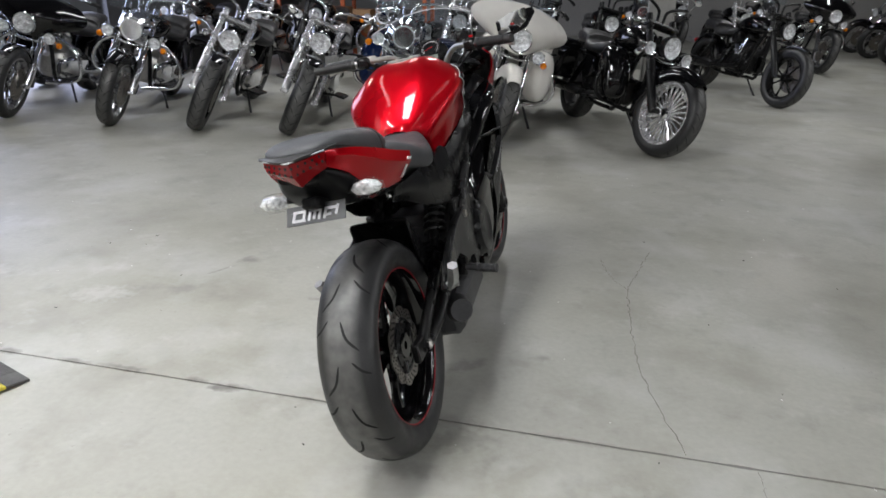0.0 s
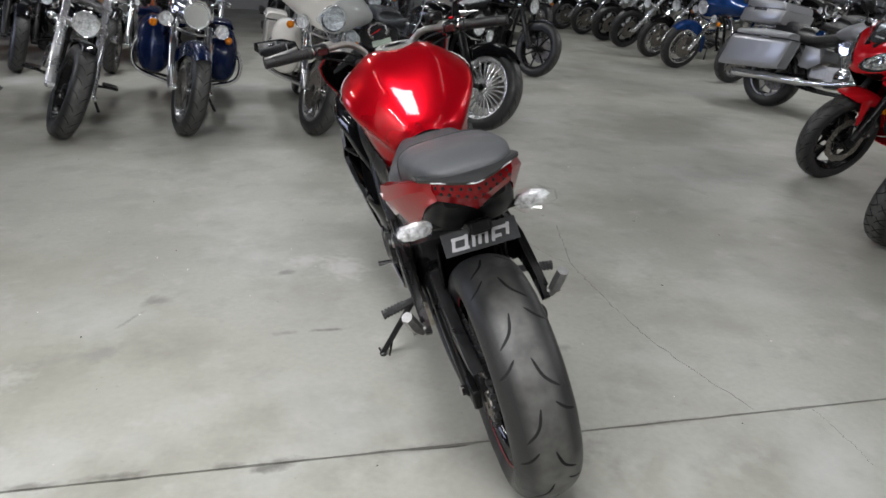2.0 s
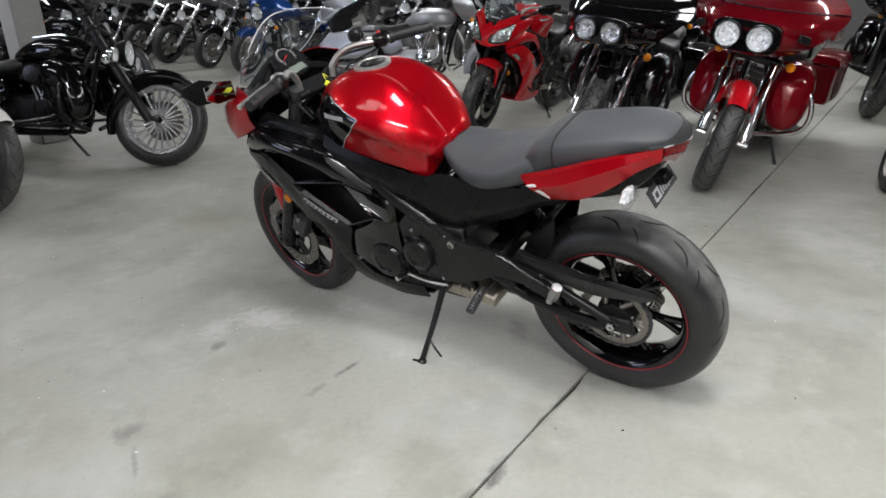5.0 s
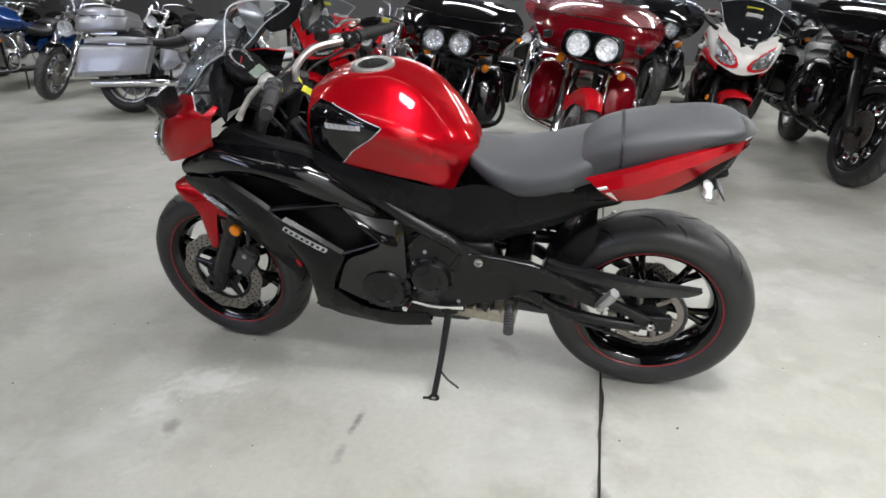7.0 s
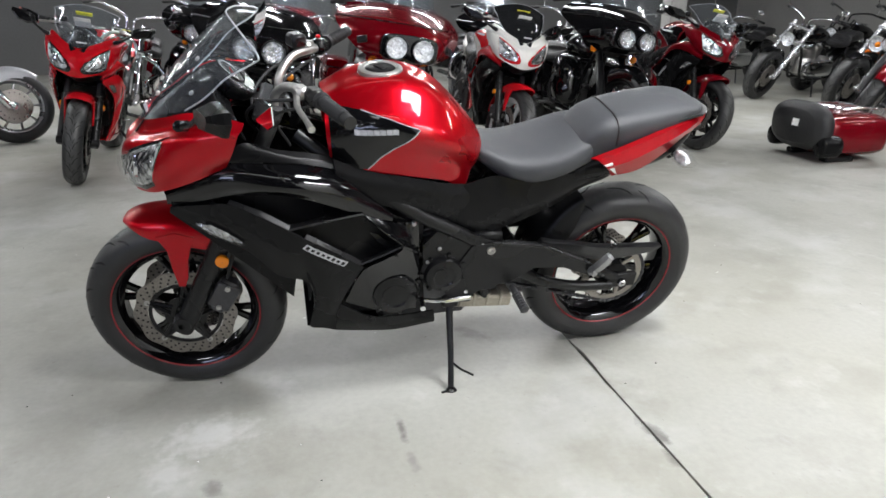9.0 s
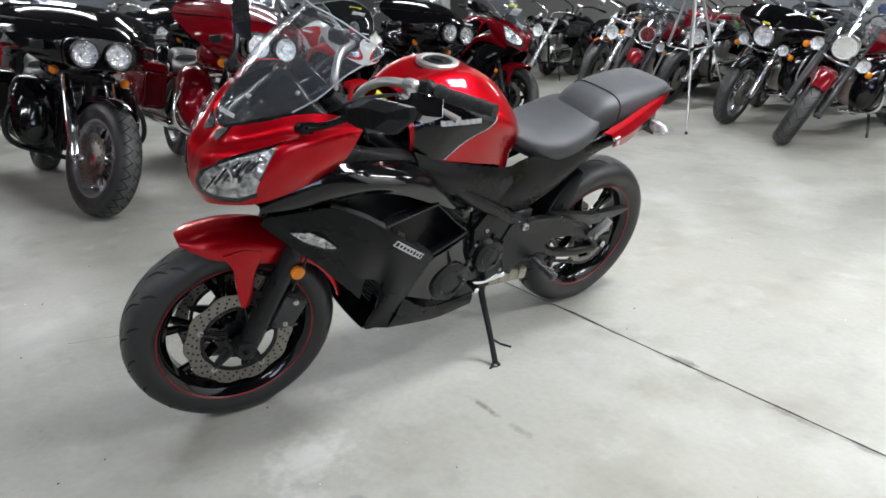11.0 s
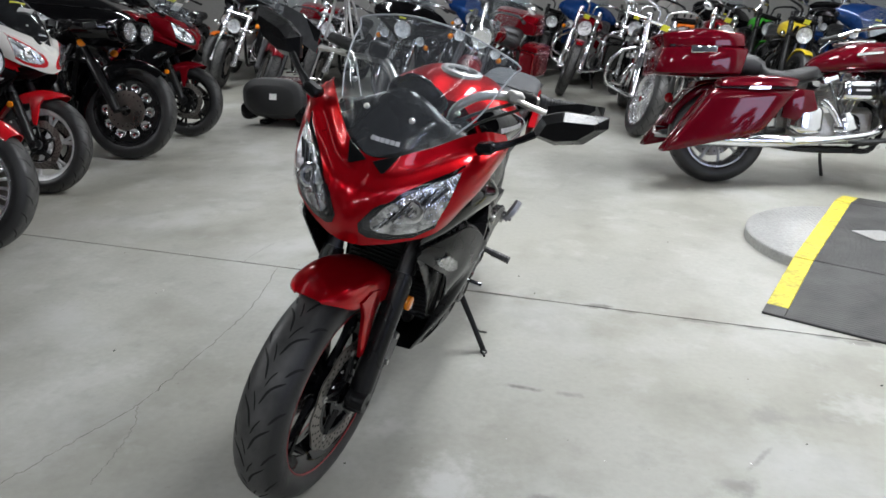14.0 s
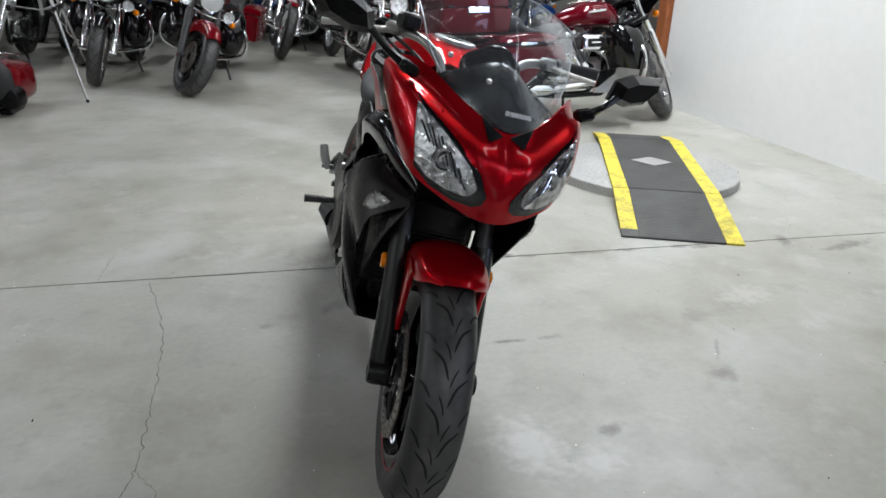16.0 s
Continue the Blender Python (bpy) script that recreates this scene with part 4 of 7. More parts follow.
def stretched(pts, n, closed=True):
    """Points evenly spaced along straight lines between given ones."""
    p = np.asarray(list(pts) + ([pts[0]] if closed else []), float)
    d = np.concatenate([[0], np.cumsum(np.linalg.norm(np.diff(p, axis=0), axis=1))])
    u = np.linspace(0, d[-1], n, endpoint=not closed)
    return [tuple(float(np.interp(q, d, p[:, k])) for k in range(p.shape[1])) for q in u]


LAMP = [(0.036, 0.806), (0.040, 0.788), (0.056, 0.779), (0.095, 0.779), (0.138, 0.791), (0.172, 0.815), (0.184, 0.868), (0.189, 0.915), (0.189, 0.942), (0.172, 0.928), (0.140, 0.908), (0.105, 0.883), (0.058, 0.843)]


def sport_bike(root, body, panel, belly, tank_trim, rim, stripe, steer=0.0, fender=None, screen=None, seat=None, bezel=None):
    """A faired sport motorcycle: y ahead from the rear axle, x to its right, z up."""
    fender, screen, seat = fender or body, screen or SCREEN, seat or VINYL
    st = steer_matrix(steer)
    rear = sport_wheel(root, "rear_wheel", (0, 0, 0.312), REAR_TYRE, rim, False, stripe)
    sport_wheel(root, "front_wheel", (0, 1.41, 0.300), FRONT_TYRE, rim, True, stripe, st)

    # sprocket and chain
    g = Geo()
    n = 84
    th = np.linspace(0, 2 * np.pi, n, endpoint=False)
    teeth = 0.113 + 0.004 * np.cos(42 * th)
    rows = [np.stack([np.full(n, -0.072 + dx), rr * np.cos(th), rr * np.sin(th)], 1) for rr, dx in ((0.088 + 0 * th, -0.003), (teeth, -0.003), (teeth, 0.003), (0.088 + 0 * th, 0.003))]
    g.grid(np.array(rows), wrap_u=True, wrap_v=True)
    for k in range(6):
        a = k * math.pi / 3
        g.tube([(-0.072, 0.050 * math.cos(a), 0.050 * math.sin(a)), (-0.072, 0.092 * math.cos(a + 0.22), 0.092 * math.sin(a + 0.22))], [0.012, 0.009], 8)
        g.lathe([(-0.0785, 0.0001), (-0.0785, 0.008), (-0.068, 0.008)], 8, (0, 0.062 * math.cos(a), 0.062 * math.sin(a)), mat=1)
    g.lathe([(-0.085, 0.001), (-0.085, 0.05), (-0.055, 0.06), (-0.03, 0.06)], 24, mat=1)
    part("sprocket", g.turned(Matrix.Translation((0, 0, 0.312))), [STEEL, GROOVE], rear)
    g = Geo()
    c0, c1, r0, r1 = np.array([0, 0.312]), np.array([0.50, 0.395]), 0.114, 0.040
    d = (c1 - c0) / np.linalg.norm(c1 - c0)
    nn = np.array([-d[1], d[0]])
    loop = [c0 + r0 * (nn * math.cos(a) - d * math.sin(a)) for a in np.linspace(0, math.pi, 22)]
    loop += [c0 - r0 * nn + (c1 - r1 * nn - c0 + r0 * nn) * f for f in np.linspace(0, 1, 34)[1:-1]]
    loop += [c1 + r1 * (-nn * math.cos(a) + d * math.sin(a)) for a in np.linspace(0, math.pi, 10)]
    loop += [c1 + r1 * nn + (c0 + r0 * nn - c1 - r1 * nn) * f for f in np.linspace(0, 1, 34)[1:-1]]
    for i in range(len(loop)):
        a, b = loop[i], loop[(i + 1) % len(loop)]
        mid, ang = (a + b) / 2, math.degrees(math.atan2(b[1] - a[1], b[0] - a[0]))
        g.box((-0.072, mid[0], mid[1]), (0.018 if i % 2 else 0.012, np.linalg.norm(b - a) * 1.05, 0.011), (ang, 0, 0), 0.25)
    part("chain", g, DARKMETAL, root, "oily drive chain")

    # swing arm, hugger, chain guard
    def draw_arm(g, s):
        g.tube([(s * 0.105, 0.50, 0.43), (s * 0.114, 0.37, 0.395), (s * 0.114, 0.283, 0.346), (s * 0.112, 0.158, 0.308), (s * 0.106, 0.02, 0.292)], [0.030, 0.022, 0.019, 0.018, 0.018], 12, 24)
        g.tube([(s * 0.105, 0.36, 0.45), (s * 0.112, 0.24, 0.432), (s * 0.112, 0.104, 0.373), (s * 0.106, -0.025, 0.305)], [0.022, 0.018, 0.016, 0.017], 12, 20)
        g.box((s * 0.105, -0.015, 0.312), (0.022, 0.11, 0.055), cut=0.2)
        g.tube([(s * 0.112, -0.01, 0.312), (s * 0.132, -0.01, 0.312)], 0.014, 8)

    both("swing_arm", draw_arm, SATIN, root)
    part("arm_bridge", Geo().box((0, 0.40, 0.44), (0.22, 0.08, 0.06), cut=0.2), SATIN, root)

    def draw_axle_nut(g, s):
        g.lathe([(s * 0.130, 0.001), (s * 0.136, 0.010), (s * 0.132, 0.014), (s * 0.126, 0.014)], 6, (0, -0.01, 0.312))

    both("axle_nut", draw_axle_nut, ALLOY, root)
    g = Geo()
    arc = []
    for a, r, d in ((4, 0.335, 0.03), (16, 0.340, 0.05), (30, 0.348, 0.075), (44, 0.358, 0.085), (55, 0.366, 0.06), (62, 0.370, 0.02)):
        a = radians(a)
        arc.append([(x, (r - d * k) * math.cos(a), 0.312 + (r - d * k) * math.sin(a)) for x, k in ((-0.090, 1.0), (-0.091, 0.55), (-0.082, 0.12), (-0.04, 0.02), (0, 0), (0.04, 0.02), (0.082, 0.12), (0.091, 0.55), (0.090, 1.0))])
    g.sheet(arc, 22, 26, 0.004, inward=False)
    part("hugger", g, PLASTIC, root)
    g = Geo().slab([(0.30, 0.500), (0.20, 0.482), (0.092, 0.456), (-0.042, 0.447), (-0.139, 0.441), (-0.128, 0.432), (-0.102, 0.420), (0.029, 0.404), (0.10, 0.410), (0.22, 0.440), (0.32, 0.470)], 0.030, (-0.098, 0, 0), soft=0.10)
    part("chain_guard", g, SHELL, root)

    # engine, frame, shock, exhaust
    g = Geo()
    g.box((0, 0.66, 0.42), (0.27, 0.34, 0.24), cut=0.14).box((0, 0.80, 0.56), (0.26, 0.24, 0.22), (-18, 0, 0), 0.12).box((0, 0.84, 0.70), (0.25, 0.22, 0.08), (-18, 0, 0), 0.2)
    g.box((0, 0.68, 0.28), (0.22, 0.30, 0.10), cut=0.2)
    part("engine_block", g, DARKMETAL, root)
    g = Geo()
    for k in range(7):
        g.box((0, 0.80 - 0.006 * k, 0.50 + 0.022 * k), (0.275, 0.235, 0.006), (-18, 0, 0), 0.1)
    stuff(part("cooling_fins", g, DARKMETAL, root))
    for s, y, z, r in ((-1, 0.790, 0.400, 0.072), (-1, 0.640, 0.455, 0.060), (1, 0.70, 0.41, 0.098)):
        g = Geo().lathe([(s * 0.12, r + 0.012), (s * 0.165, r + 0.010), (s * 0.172, r), (s * 0.190, r * 0.92), (s * 0.196, r * 0.6), (s * 0.192, r * 0.52), (s * 0.194, 0.001)], 36, (0, y, z))
        for k in range(7):
            a = k * 2 * math.pi / 7
            g.lathe([(s * 0.160, 0.007), (s * 0.178, 0.007), (s * 0.179, 0.001)], 6, (0, y + (r + 0.008) * math.cos(a), z + (r + 0.008) * math.sin(a)))
        part("engine_cover", g, SATIN, root)
    g = Geo()
    for s in (-1, 1):
        g.tube([(s * 0.05, 1.05, 0.88), (s * 0.13, 0.90, 0.78), (s * 0.155, 0.72, 0.66), (s * 0.150, 0.52, 0.53), (s * 0.135, 0.50, 0.40), (s * 0.12, 0.48, 0.32)], 0.022, 10, 26)
        g.tube([(s * 0.12, 0.95, 0.72), (s * 0.14, 0.80, 0.55), (s * 0.145, 0.62, 0.50)], 0.017, 8, 14)
        g.tube([(s * 0.10, 0.52, 0.62), (s * 0.09, 0.30, 0.70), (s * 0.07, 0.0, 0.78)], 0.015, 8, 12)
        g.box((s * 0.145, 0.50, 0.47), (0.03, 0.09, 0.22), cut=0.2)
    part("frame", g, SATIN, root)

    def draw_footrest_bracket(g, s):
        g.slab([(0.594, 0.482), (0.555, 0.545), (0.489, 0.553), (0.402, 0.543), (0.344, 0.534), (0.276, 0.507), (0.168, 0.458), (0.126, 0.415), (0.150, 0.396), (0.243, 0.436), (0.341, 0.445), (0.411, 0.404), (0.514, 0.376), (0.546, 0.358)], 0.018, (s * 0.165, 0, 0))
        g.tube([(s * 0.174, 0.489, 0.549), (s * 0.175, 0.344, 0.530), (s * 0.175, 0.276, 0.503), (s * 0.174, 0.150, 0.440)], 0.006, 8, 20)

    both("footrest_bracket", draw_footrest_bracket, SATIN, root)

    def draw_frame_bolt(g, s):
        g.lathe([(s * 0.170, 0.013), (s * 0.182, 0.013), (s * 0.184, 0.008), (s * 0.178, 0.007), (s * 0.178, 0.001)], 10, (0, 0.495, 0.528))

    both("frame_bolt", draw_frame_bolt, ALLOY, root)
    g = Geo()
    coil = np.linspace(0, 7.5 * 2 * np.pi, 120)
    p0, p1 = np.array([0.105, 0.475, 0.655]), np.array([0.105, 0.345, 0.52])
    ax = (p1 - p0) / np.linalg.norm(p1 - p0)
    e1 = np.array([1.0, 0, 0])
    e2 = np.cross(ax, e1)
    g.tube([p0 + (p1 - p0) * t / coil[-1] + 0.030 * (math.cos(t) * e1 + math.sin(t) * e2) for t in coil], 0.0060, 6)
    g.tube([p0 - ax * 0.03, p1 + ax * 0.05], 0.016, 10)
    part("shock_absorber", g, SATIN, root, "black coil spring")
    g = Geo()
    for s in (-0.09, -0.03, 0.03, 0.09):
        g.tube([(s, 0.90, 0.56), (s, 0.97, 0.45), (s * 0.7, 0.93, 0.29), (s * 0.4, 0.78, 0.245)], 0.019, 8, 16)
    part("exhaust_header", g, DARKMETAL, root)
    g = Geo().box((0.075, 0.45, 0.265), (0.16, 0.40, 0.12), (4, 0, 0), 0.22)
    g.tube([(0.13, 0.30, 0.275), (0.165, 0.245, 0.290)], [0.050, 0.036], 14)
    part("muffler", g, DARKMETAL, root)
    g = Geo().box((-0.07, 0.50, 0.300), (0.14, 0.22, 0.045), (5, 0, 0), 0.15)
    for k in range(4):
        g.box((-0.07, 0.43 + 0.045 * k, 0.304 + 0.004 * k), (0.146, 0.008, 0.048), (5, 0, 0), 0.2)
    part("catalyst_shield", g, surf("heat stained alloy", (0.36, 0.33, 0.27), 0.5, 0.6, stain=(20, 0.25)), root, "pale heat-stained alloy shield")
    g = Geo().box((0, 0.99, 0.52), (0.30, 0.045, 0.34), (-10, 0, 0), 0.08)
    for k in range(26):
        g.box((0, 1.016 - 0.0021 * (k - 13), 0.37 + 0.0118 * k), (0.27, 0.006, 0.004), (-10, 0, 0), 0.1)
    stuff(part("radiator", g, SATIN, root, "black finned radiator"))

    # stand, pegs, levers
    g = Geo().tube([(-0.120, 0.600, 0.315), (-0.165, 0.605, 0.255), (-0.235, 0.612, 0.170), (-0.300, 0.622, 0.092)], [0.013, 0.0115, 0.010, 0.010], 10, 12)
    g.tube([(-0.306 + 0.010 * math.cos(a), 0.622 + 0.013 * math.sin(a), 0.083 + 0.003 * math.cos(a)) for a in np.linspace(0, 2 * math.pi, 16, endpoint=False)], 0.0055, 6, closed=True)
    g.tube([(-0.310, 0.636, 0.086), (-0.314, 0.655, 0.088)], 0.0042, 6)
    g.tube([(-0.250, 0.612, 0.155), (-0.268, 0.585, 0.135), (-0.285, 0.545, 0.118)], 0.004, 6, 8)
    g.box((-0.125, 0.60, 0.315), (0.045, 0.06, 0.05), cut=0.2)
    part("side_stand", g, SATIN, root, "side stand, folded out")

    def draw_rider_footrest(g, s):
        run = [(s * 0.165, 0.405, 0.372), (s * 0.195, 0.402, 0.367)]
        rr = [0.011, 0.012]
        for k in range(7):
            for dq, r in ((0.0, 0.012), (0.001, 0.0155), (0.006, 0.0155), (0.007, 0.012)):
                x = 0.200 + 0.0105 * k + dq
                run.append((s * x, 0.402 - (x - 0.2) * 0.1, 0.366 - (x - 0.2) * 0.14))
                rr.append(r)
        g.tube(run, rr, 8)

    both("rider_footrest", draw_rider_footrest, [DARKMETAL], root)

    def draw_pillion_footrest(g, s):
        g.tube([(s * 0.180, 0.150, 0.412), (s * 0.200, 0.130, 0.450), (s * 0.212, 0.108, 0.492)], [0.012, 0.018, 0.016], 6, 6)
        g.lathe([(s * 0.17, 0.010), (s * 0.206, 0.010), (s * 0.208, 0.001)], 10, (0, 0.145, 0.422))

    both("pillion_footrest", draw_pillion_footrest, PEGMETAL, root, "folded pillion footrest")
    g = Geo().tube([(-0.172, 0.545, 0.352), (-0.180, 0.630, 0.352), (-0.185, 0.700, 0.368)], [0.009, 0.007, 0.007], 8, 8)
    g.tube([(-0.182, 0.705, 0.370), (-0.235, 0.712, 0.374)], 0.009, 8)
    part("shift_lever", g, CHROME, root)

    # fork
    up = np.array([0, -math.sin(RAKE), math.cos(RAKE)])

    def draw_fork_slider(g, s):
        a = np.array([s * 0.102, 1.398, 0.300])
        g.tube([a - up * 0.035, a + up * 0.02, a + up * 0.33], [0.027, 0.030, 0.029], 14)
        g.lathe([(s * 0.085, 0.001), (s * 0.085, 0.030), (s * 0.132, 0.026), (s * 0.134, 0.010)], 16, (0, 1.41, 0.300))

    both("fork_slider", draw_fork_slider, SATIN, root, m=st)

    def draw_fork_tube(g, s):
        a = np.array([s * 0.102, 1.398, 0.300])
        g.tube([a + up * 0.32, a + up * 0.74], 0.0205, 14)

    both("fork_tube", draw_fork_tube, DARKMETAL, root, m=st)
    g = Geo().box((0, 1.115, 0.945), (0.25, 0.07, 0.030), (25, 0, 0), 0.25).box((0, 1.20, 0.76), (0.25, 0.07, 0.040), (25, 0, 0), 0.25)
    part("fork_clamp", g.turned(st), SATIN, root)

    def draw_brake_caliper(g, s):
        g.box((s * 0.088, 1.285, 0.385), (0.050, 0.055, 0.115), (30, 0, 0), 0.2).box((s * 0.108, 1.282, 0.39), (0.020, 0.07, 0.09), (30, 0, 0), 0.25)
        for k in (-0.032, 0.032):
            g.lathe([(s * 0.114, 0.008), (s * 0.124, 0.008), (s * 0.125, 0.001)], 8, (0, 1.282 - k * 0.5, 0.39 + k), mat=1)

    both("brake_caliper", draw_brake_caliper, [DARKMETAL, ALLOY], root, m=st)

    def draw_brake_hose(g, s):
        g.tube([(s * 0.09, 1.27, 0.44), (s * 0.115, 1.22, 0.60), (s * 0.09, 1.16, 0.80), (s * 0.04, 1.08, 0.95)], 0.0048, 6, 20)

    both("brake_hose", draw_brake_hose, RUBBER, root, m=st)

    def draw_fork_reflector(g, s):
        g.lathe([(s * 0.128, 0.019), (s * 0.139, 0.019), (s * 0.142, 0.015), (s * 0.142, 0.001)], 20, (0, 1.268, 0.528))

    both("fork_reflector", draw_fork_reflector, AMBER, root, "round amber reflector", m=st)
    g = Geo()
    arc = []
    for a, w, r, d in ((66, 0.034, 0.342, 0.010), (70, 0.062, 0.344, 0.030), (77, 0.080, 0.343, 0.060), (90, 0.087, 0.341, 0.078), (104, 0.088, 0.338, 0.084), (118, 0.086, 0.335, 0.070), (132, 0.078, 0.331, 0.040), (146, 0.066, 0.327, 0.030), (158, 0.058, 0.324, 0.024), (168, 0.048, 0.322, 0.016)):
        a = math.radians(a)
        arc.append([(x * w, 1.41 + (r - d * k) * math.cos(a), 0.300 + (r - d * k) * math.sin(a)) for x, k in ((-1, 1), (-0.98, 0.62), (-0.84, 0.26), (-0.45, 0.05), (0, 0), (0.45, 0.05), (0.84, 0.26), (0.98, 0.62), (1, 1))])
    g.sheet(arc, 40, 28, 0.004, inward=False)
    for s in (-1, 1):
        g.slab([(1.450, 0.585), (1.400, 0.596), (1.348, 0.582), (1.360, 0.545), (1.372, 0.505), (1.378, 0.450), (1.390, 0.418), (1.408, 0.416), (1.418, 0.470), (1.426, 0.540)], 0.014, (s * 0.086, 0, 0), soft=0.20)
    part("front_fender", g.turned(st), fender, root)
    # handlebar and controls

    def draw_handlebar(g, s):
        g.tube([(s * 0.075, 1.095, 0.955), (s * 0.085, 1.090, 1.000), (s * 0.135, 1.055, 1.040), (s * 0.205, 0.990, 1.046), (s * 0.30, 0.945, 1.046)], 0.0115, 10, 18)

    both("handlebar", draw_handlebar, ALLOY, root, m=st)

    def draw_hand_grip(g, s):
        g.tube([(s * 0.255, 0.966, 1.046), (s * 0.268, 0.960, 1.046), (s * 0.270, 0.959, 1.046), (s * 0.375, 0.911, 1.046)], [0.022, 0.021, 0.0165, 0.0168], 14)
        run, rad_ = [], []
        for k in range(14):
            q = 0.280 + k * 0.0068
            for dq, rr in ((0.0, 0.0163), (0.001, 0.0178), (0.004, 0.0178), (0.005, 0.0163)):
                run.append((s * (q + dq), 0.9545 - (q + dq - 0.280) * 0.457, 1.046))
                rad_.append(rr)
        g.tube(run, rad_, 14)
        g.tube([(s * 0.375, 0.911, 1.046), (s * 0.402, 0.899, 1.046)], 0.0155, 12)

    both("hand_grip", draw_hand_grip, RUBBER, root, m=st)

    def draw_switch(g, s):
        g.box((s * 0.225, 0.982, 1.044), (0.055, 0.045, 0.045), (0, 0, -s * 25), 0.25)

    both("switch_pod", draw_switch, SATIN, root, m=st)

    def draw_control_lever(g, s):
        g.tube([(s * 0.215, 1.025, 1.044), (s * 0.275, 1.020, 1.036), (s * 0.345, 0.998, 1.030), (s * 0.385, 0.985, 1.024)], [0.008, 0.0075, 0.007, 0.009], 8, 14)
        g.box((s * 0.205, 1.015, 1.050), (0.045, 0.035, 0.030), (0, 0, -s * 25), 0.25)

    both("control_lever", draw_control_lever, ALLOY, root, m=st)
    g = Geo().box((0.175, 1.045, 1.075), (0.055, 0.045, 0.040), (0, 0, 30), 0.2)
    g.box((0.228, 0.985, 1.073), (0.014, 0.014, 0.008), (0, 0, 0), 0.3, mat=1)
    part("brake_reservoir", g.turned(st), [SATIN, BRIGHTRED], root)

    def draw_control_cable(g, s):
        g.tube([(s * 0.20, 1.00, 1.03), (s * 0.14, 1.12, 1.00), (s * 0.06, 1.17, 0.93), (s * 0.03, 1.12, 0.85)], 0.0045, 6, 18)
        g.tube([(s * 0.22, 0.99, 1.02), (s * 0.13, 1.09, 0.96), (s * 0.08, 1.06, 0.86)], 0.004, 6, 14)

    both("control_cable", draw_control_cable, RUBBER, root, m=st)

    # nose, lamps, screen
    g = Geo().sheet(mir(NOSE)[::-1] + NOSE[1:], 64, 26, 0.004, inward=False, inner=1)
    nose = part("nose_cowl", g, [body, PLASTIC], root)
    surface = height_of(np.concatenate([dense(NOSE), dense(NOSE) * (-1, 1, 1)]), 1, (0, 2))
    for s in (1, -1):
        o = [(s * x, z) for x, z in LAMP]
        c = np.mean(o, 0)
        part("lamp_bezel", patch([tuple(c + (np.array(q) - c) * (1.05, 1.12) + (-s * 0.005, -0.003)) for q in o], surface, 0.003, 0.006, smooth=False), bezel or BLACK, nose, "glossy lamp surround")
        part("lamp_reflector", patch([tuple(c + (np.array(q) - c) * (0.88, 0.92) + (s * 0.005, 0.002)) for q in o], surface, 0.0065, 0.004, smooth=False), REFLECTOR, nose, "bright faceted reflector")
        g = Geo()
        for k in range(10):
            f = 0.10 + 0.085 * k
            x, z = s * (0.050 + 0.120 * f), 0.782 + 0.10 * f
            h = 0.022 + 0.03 * math.sin(math.pi * f)
            g.tube([(x, surface(x, z) + 0.0095, z), (x + s * 0.022, surface(x + s * 0.022, z + h) + 0.0095, z + h)], 0.0024, 5, mat=k % 2)
        g.lathe([(0.004, 0.001), (0.010, 0.022), (0.008, 0.028), (0.002, 0.030)], 20, (s * 0.118, surface(s * 0.118, 0.845), 0.845), (s * 0.25, 1, 0.1))
        stuff(part("lamp_rib", g, [CHROME, SATIN], nose, "bright and dark reflector ribs"))
        part("lamp_lens", patch(o, surface, 0.016, 0.012, rings=7, smooth=False), CLEAR, nose, "clear lamp lens").visible_shadow = False
    for s in (1, -1):
        part("cowl_insert", patch(stretched([(s * 0.008, 0.916), (s * 0.060, 0.944), (s * 0.040, 0.900)], 18), surface, 0.004, 0.004, smooth=False, rings=4), PLASTIC, nose, "black triangular inlay")
    # under-nose and inner cowl
    inner = [[(x, 1.46 - 0.9 * abs(x), 0.745 + 0.15 * abs(x)) for x in (-0.17, -0.09, 0, 0.09, 0.17)], [(x, 1.33 - 0.5 * abs(x), 0.70 + 0.2 * abs(x)) for x in (-0.19, -0.10, 0, 0.10, 0.19)], [(x, 1.15, 0.66) for x in (-0.20, -0.10, 0, 0.10, 0.20)]]
    part("inner_cowl", Geo().sheet(inner, 14, 20, 0.006, inward=False), PLASTIC, root)
    half = SCREEN_HALF
    rows = [[(-x, y, z) for x, y, z in r[::-1]] + r[1:] for r in half]
    ws = part("windscreen", Geo().sheet(rows, 26, 34, 0.003, inward=False), screen, root, "clear windscreen with a light smoke tint")
    ws.visible_shadow = False
    edge = [r[-1] for r in half[:4]] + [half[4][3], half[4][2], half[4][1], half[4][0]]
    edge = edge + [(-x, y, z) for x, y, z in edge[-2::-1]]
    part("screen_edge", Geo().tube(edge, 0.0020, 6, 90), EDGEGLASS, ws, "polished edge, its glint painted pale")
    for k in range(6):
        x = (k - 2.5) * 0.0105 - 0.018
        part("screen_mark", Geo().box((x, 1.430 - 0.25 * abs(x), 0.962), (0.0095, 0.0015, 0.010), (35, 0, 14 if x < 0 else -14), 0.1), DECAL, ws, "small silver maker's mark, a plain bar")
    for s in (-1, 1):
        for x, y, z in ((0.053, 1.376, 1.004), (0.126, 1.288, 1.030)):
            part("screen_screw", Geo().ball((s * x, y + 0.008, z + 0.006), (0.007, 0.007, 0.005), (-50, 0, 0), 6, 10), ALLOY, ws)
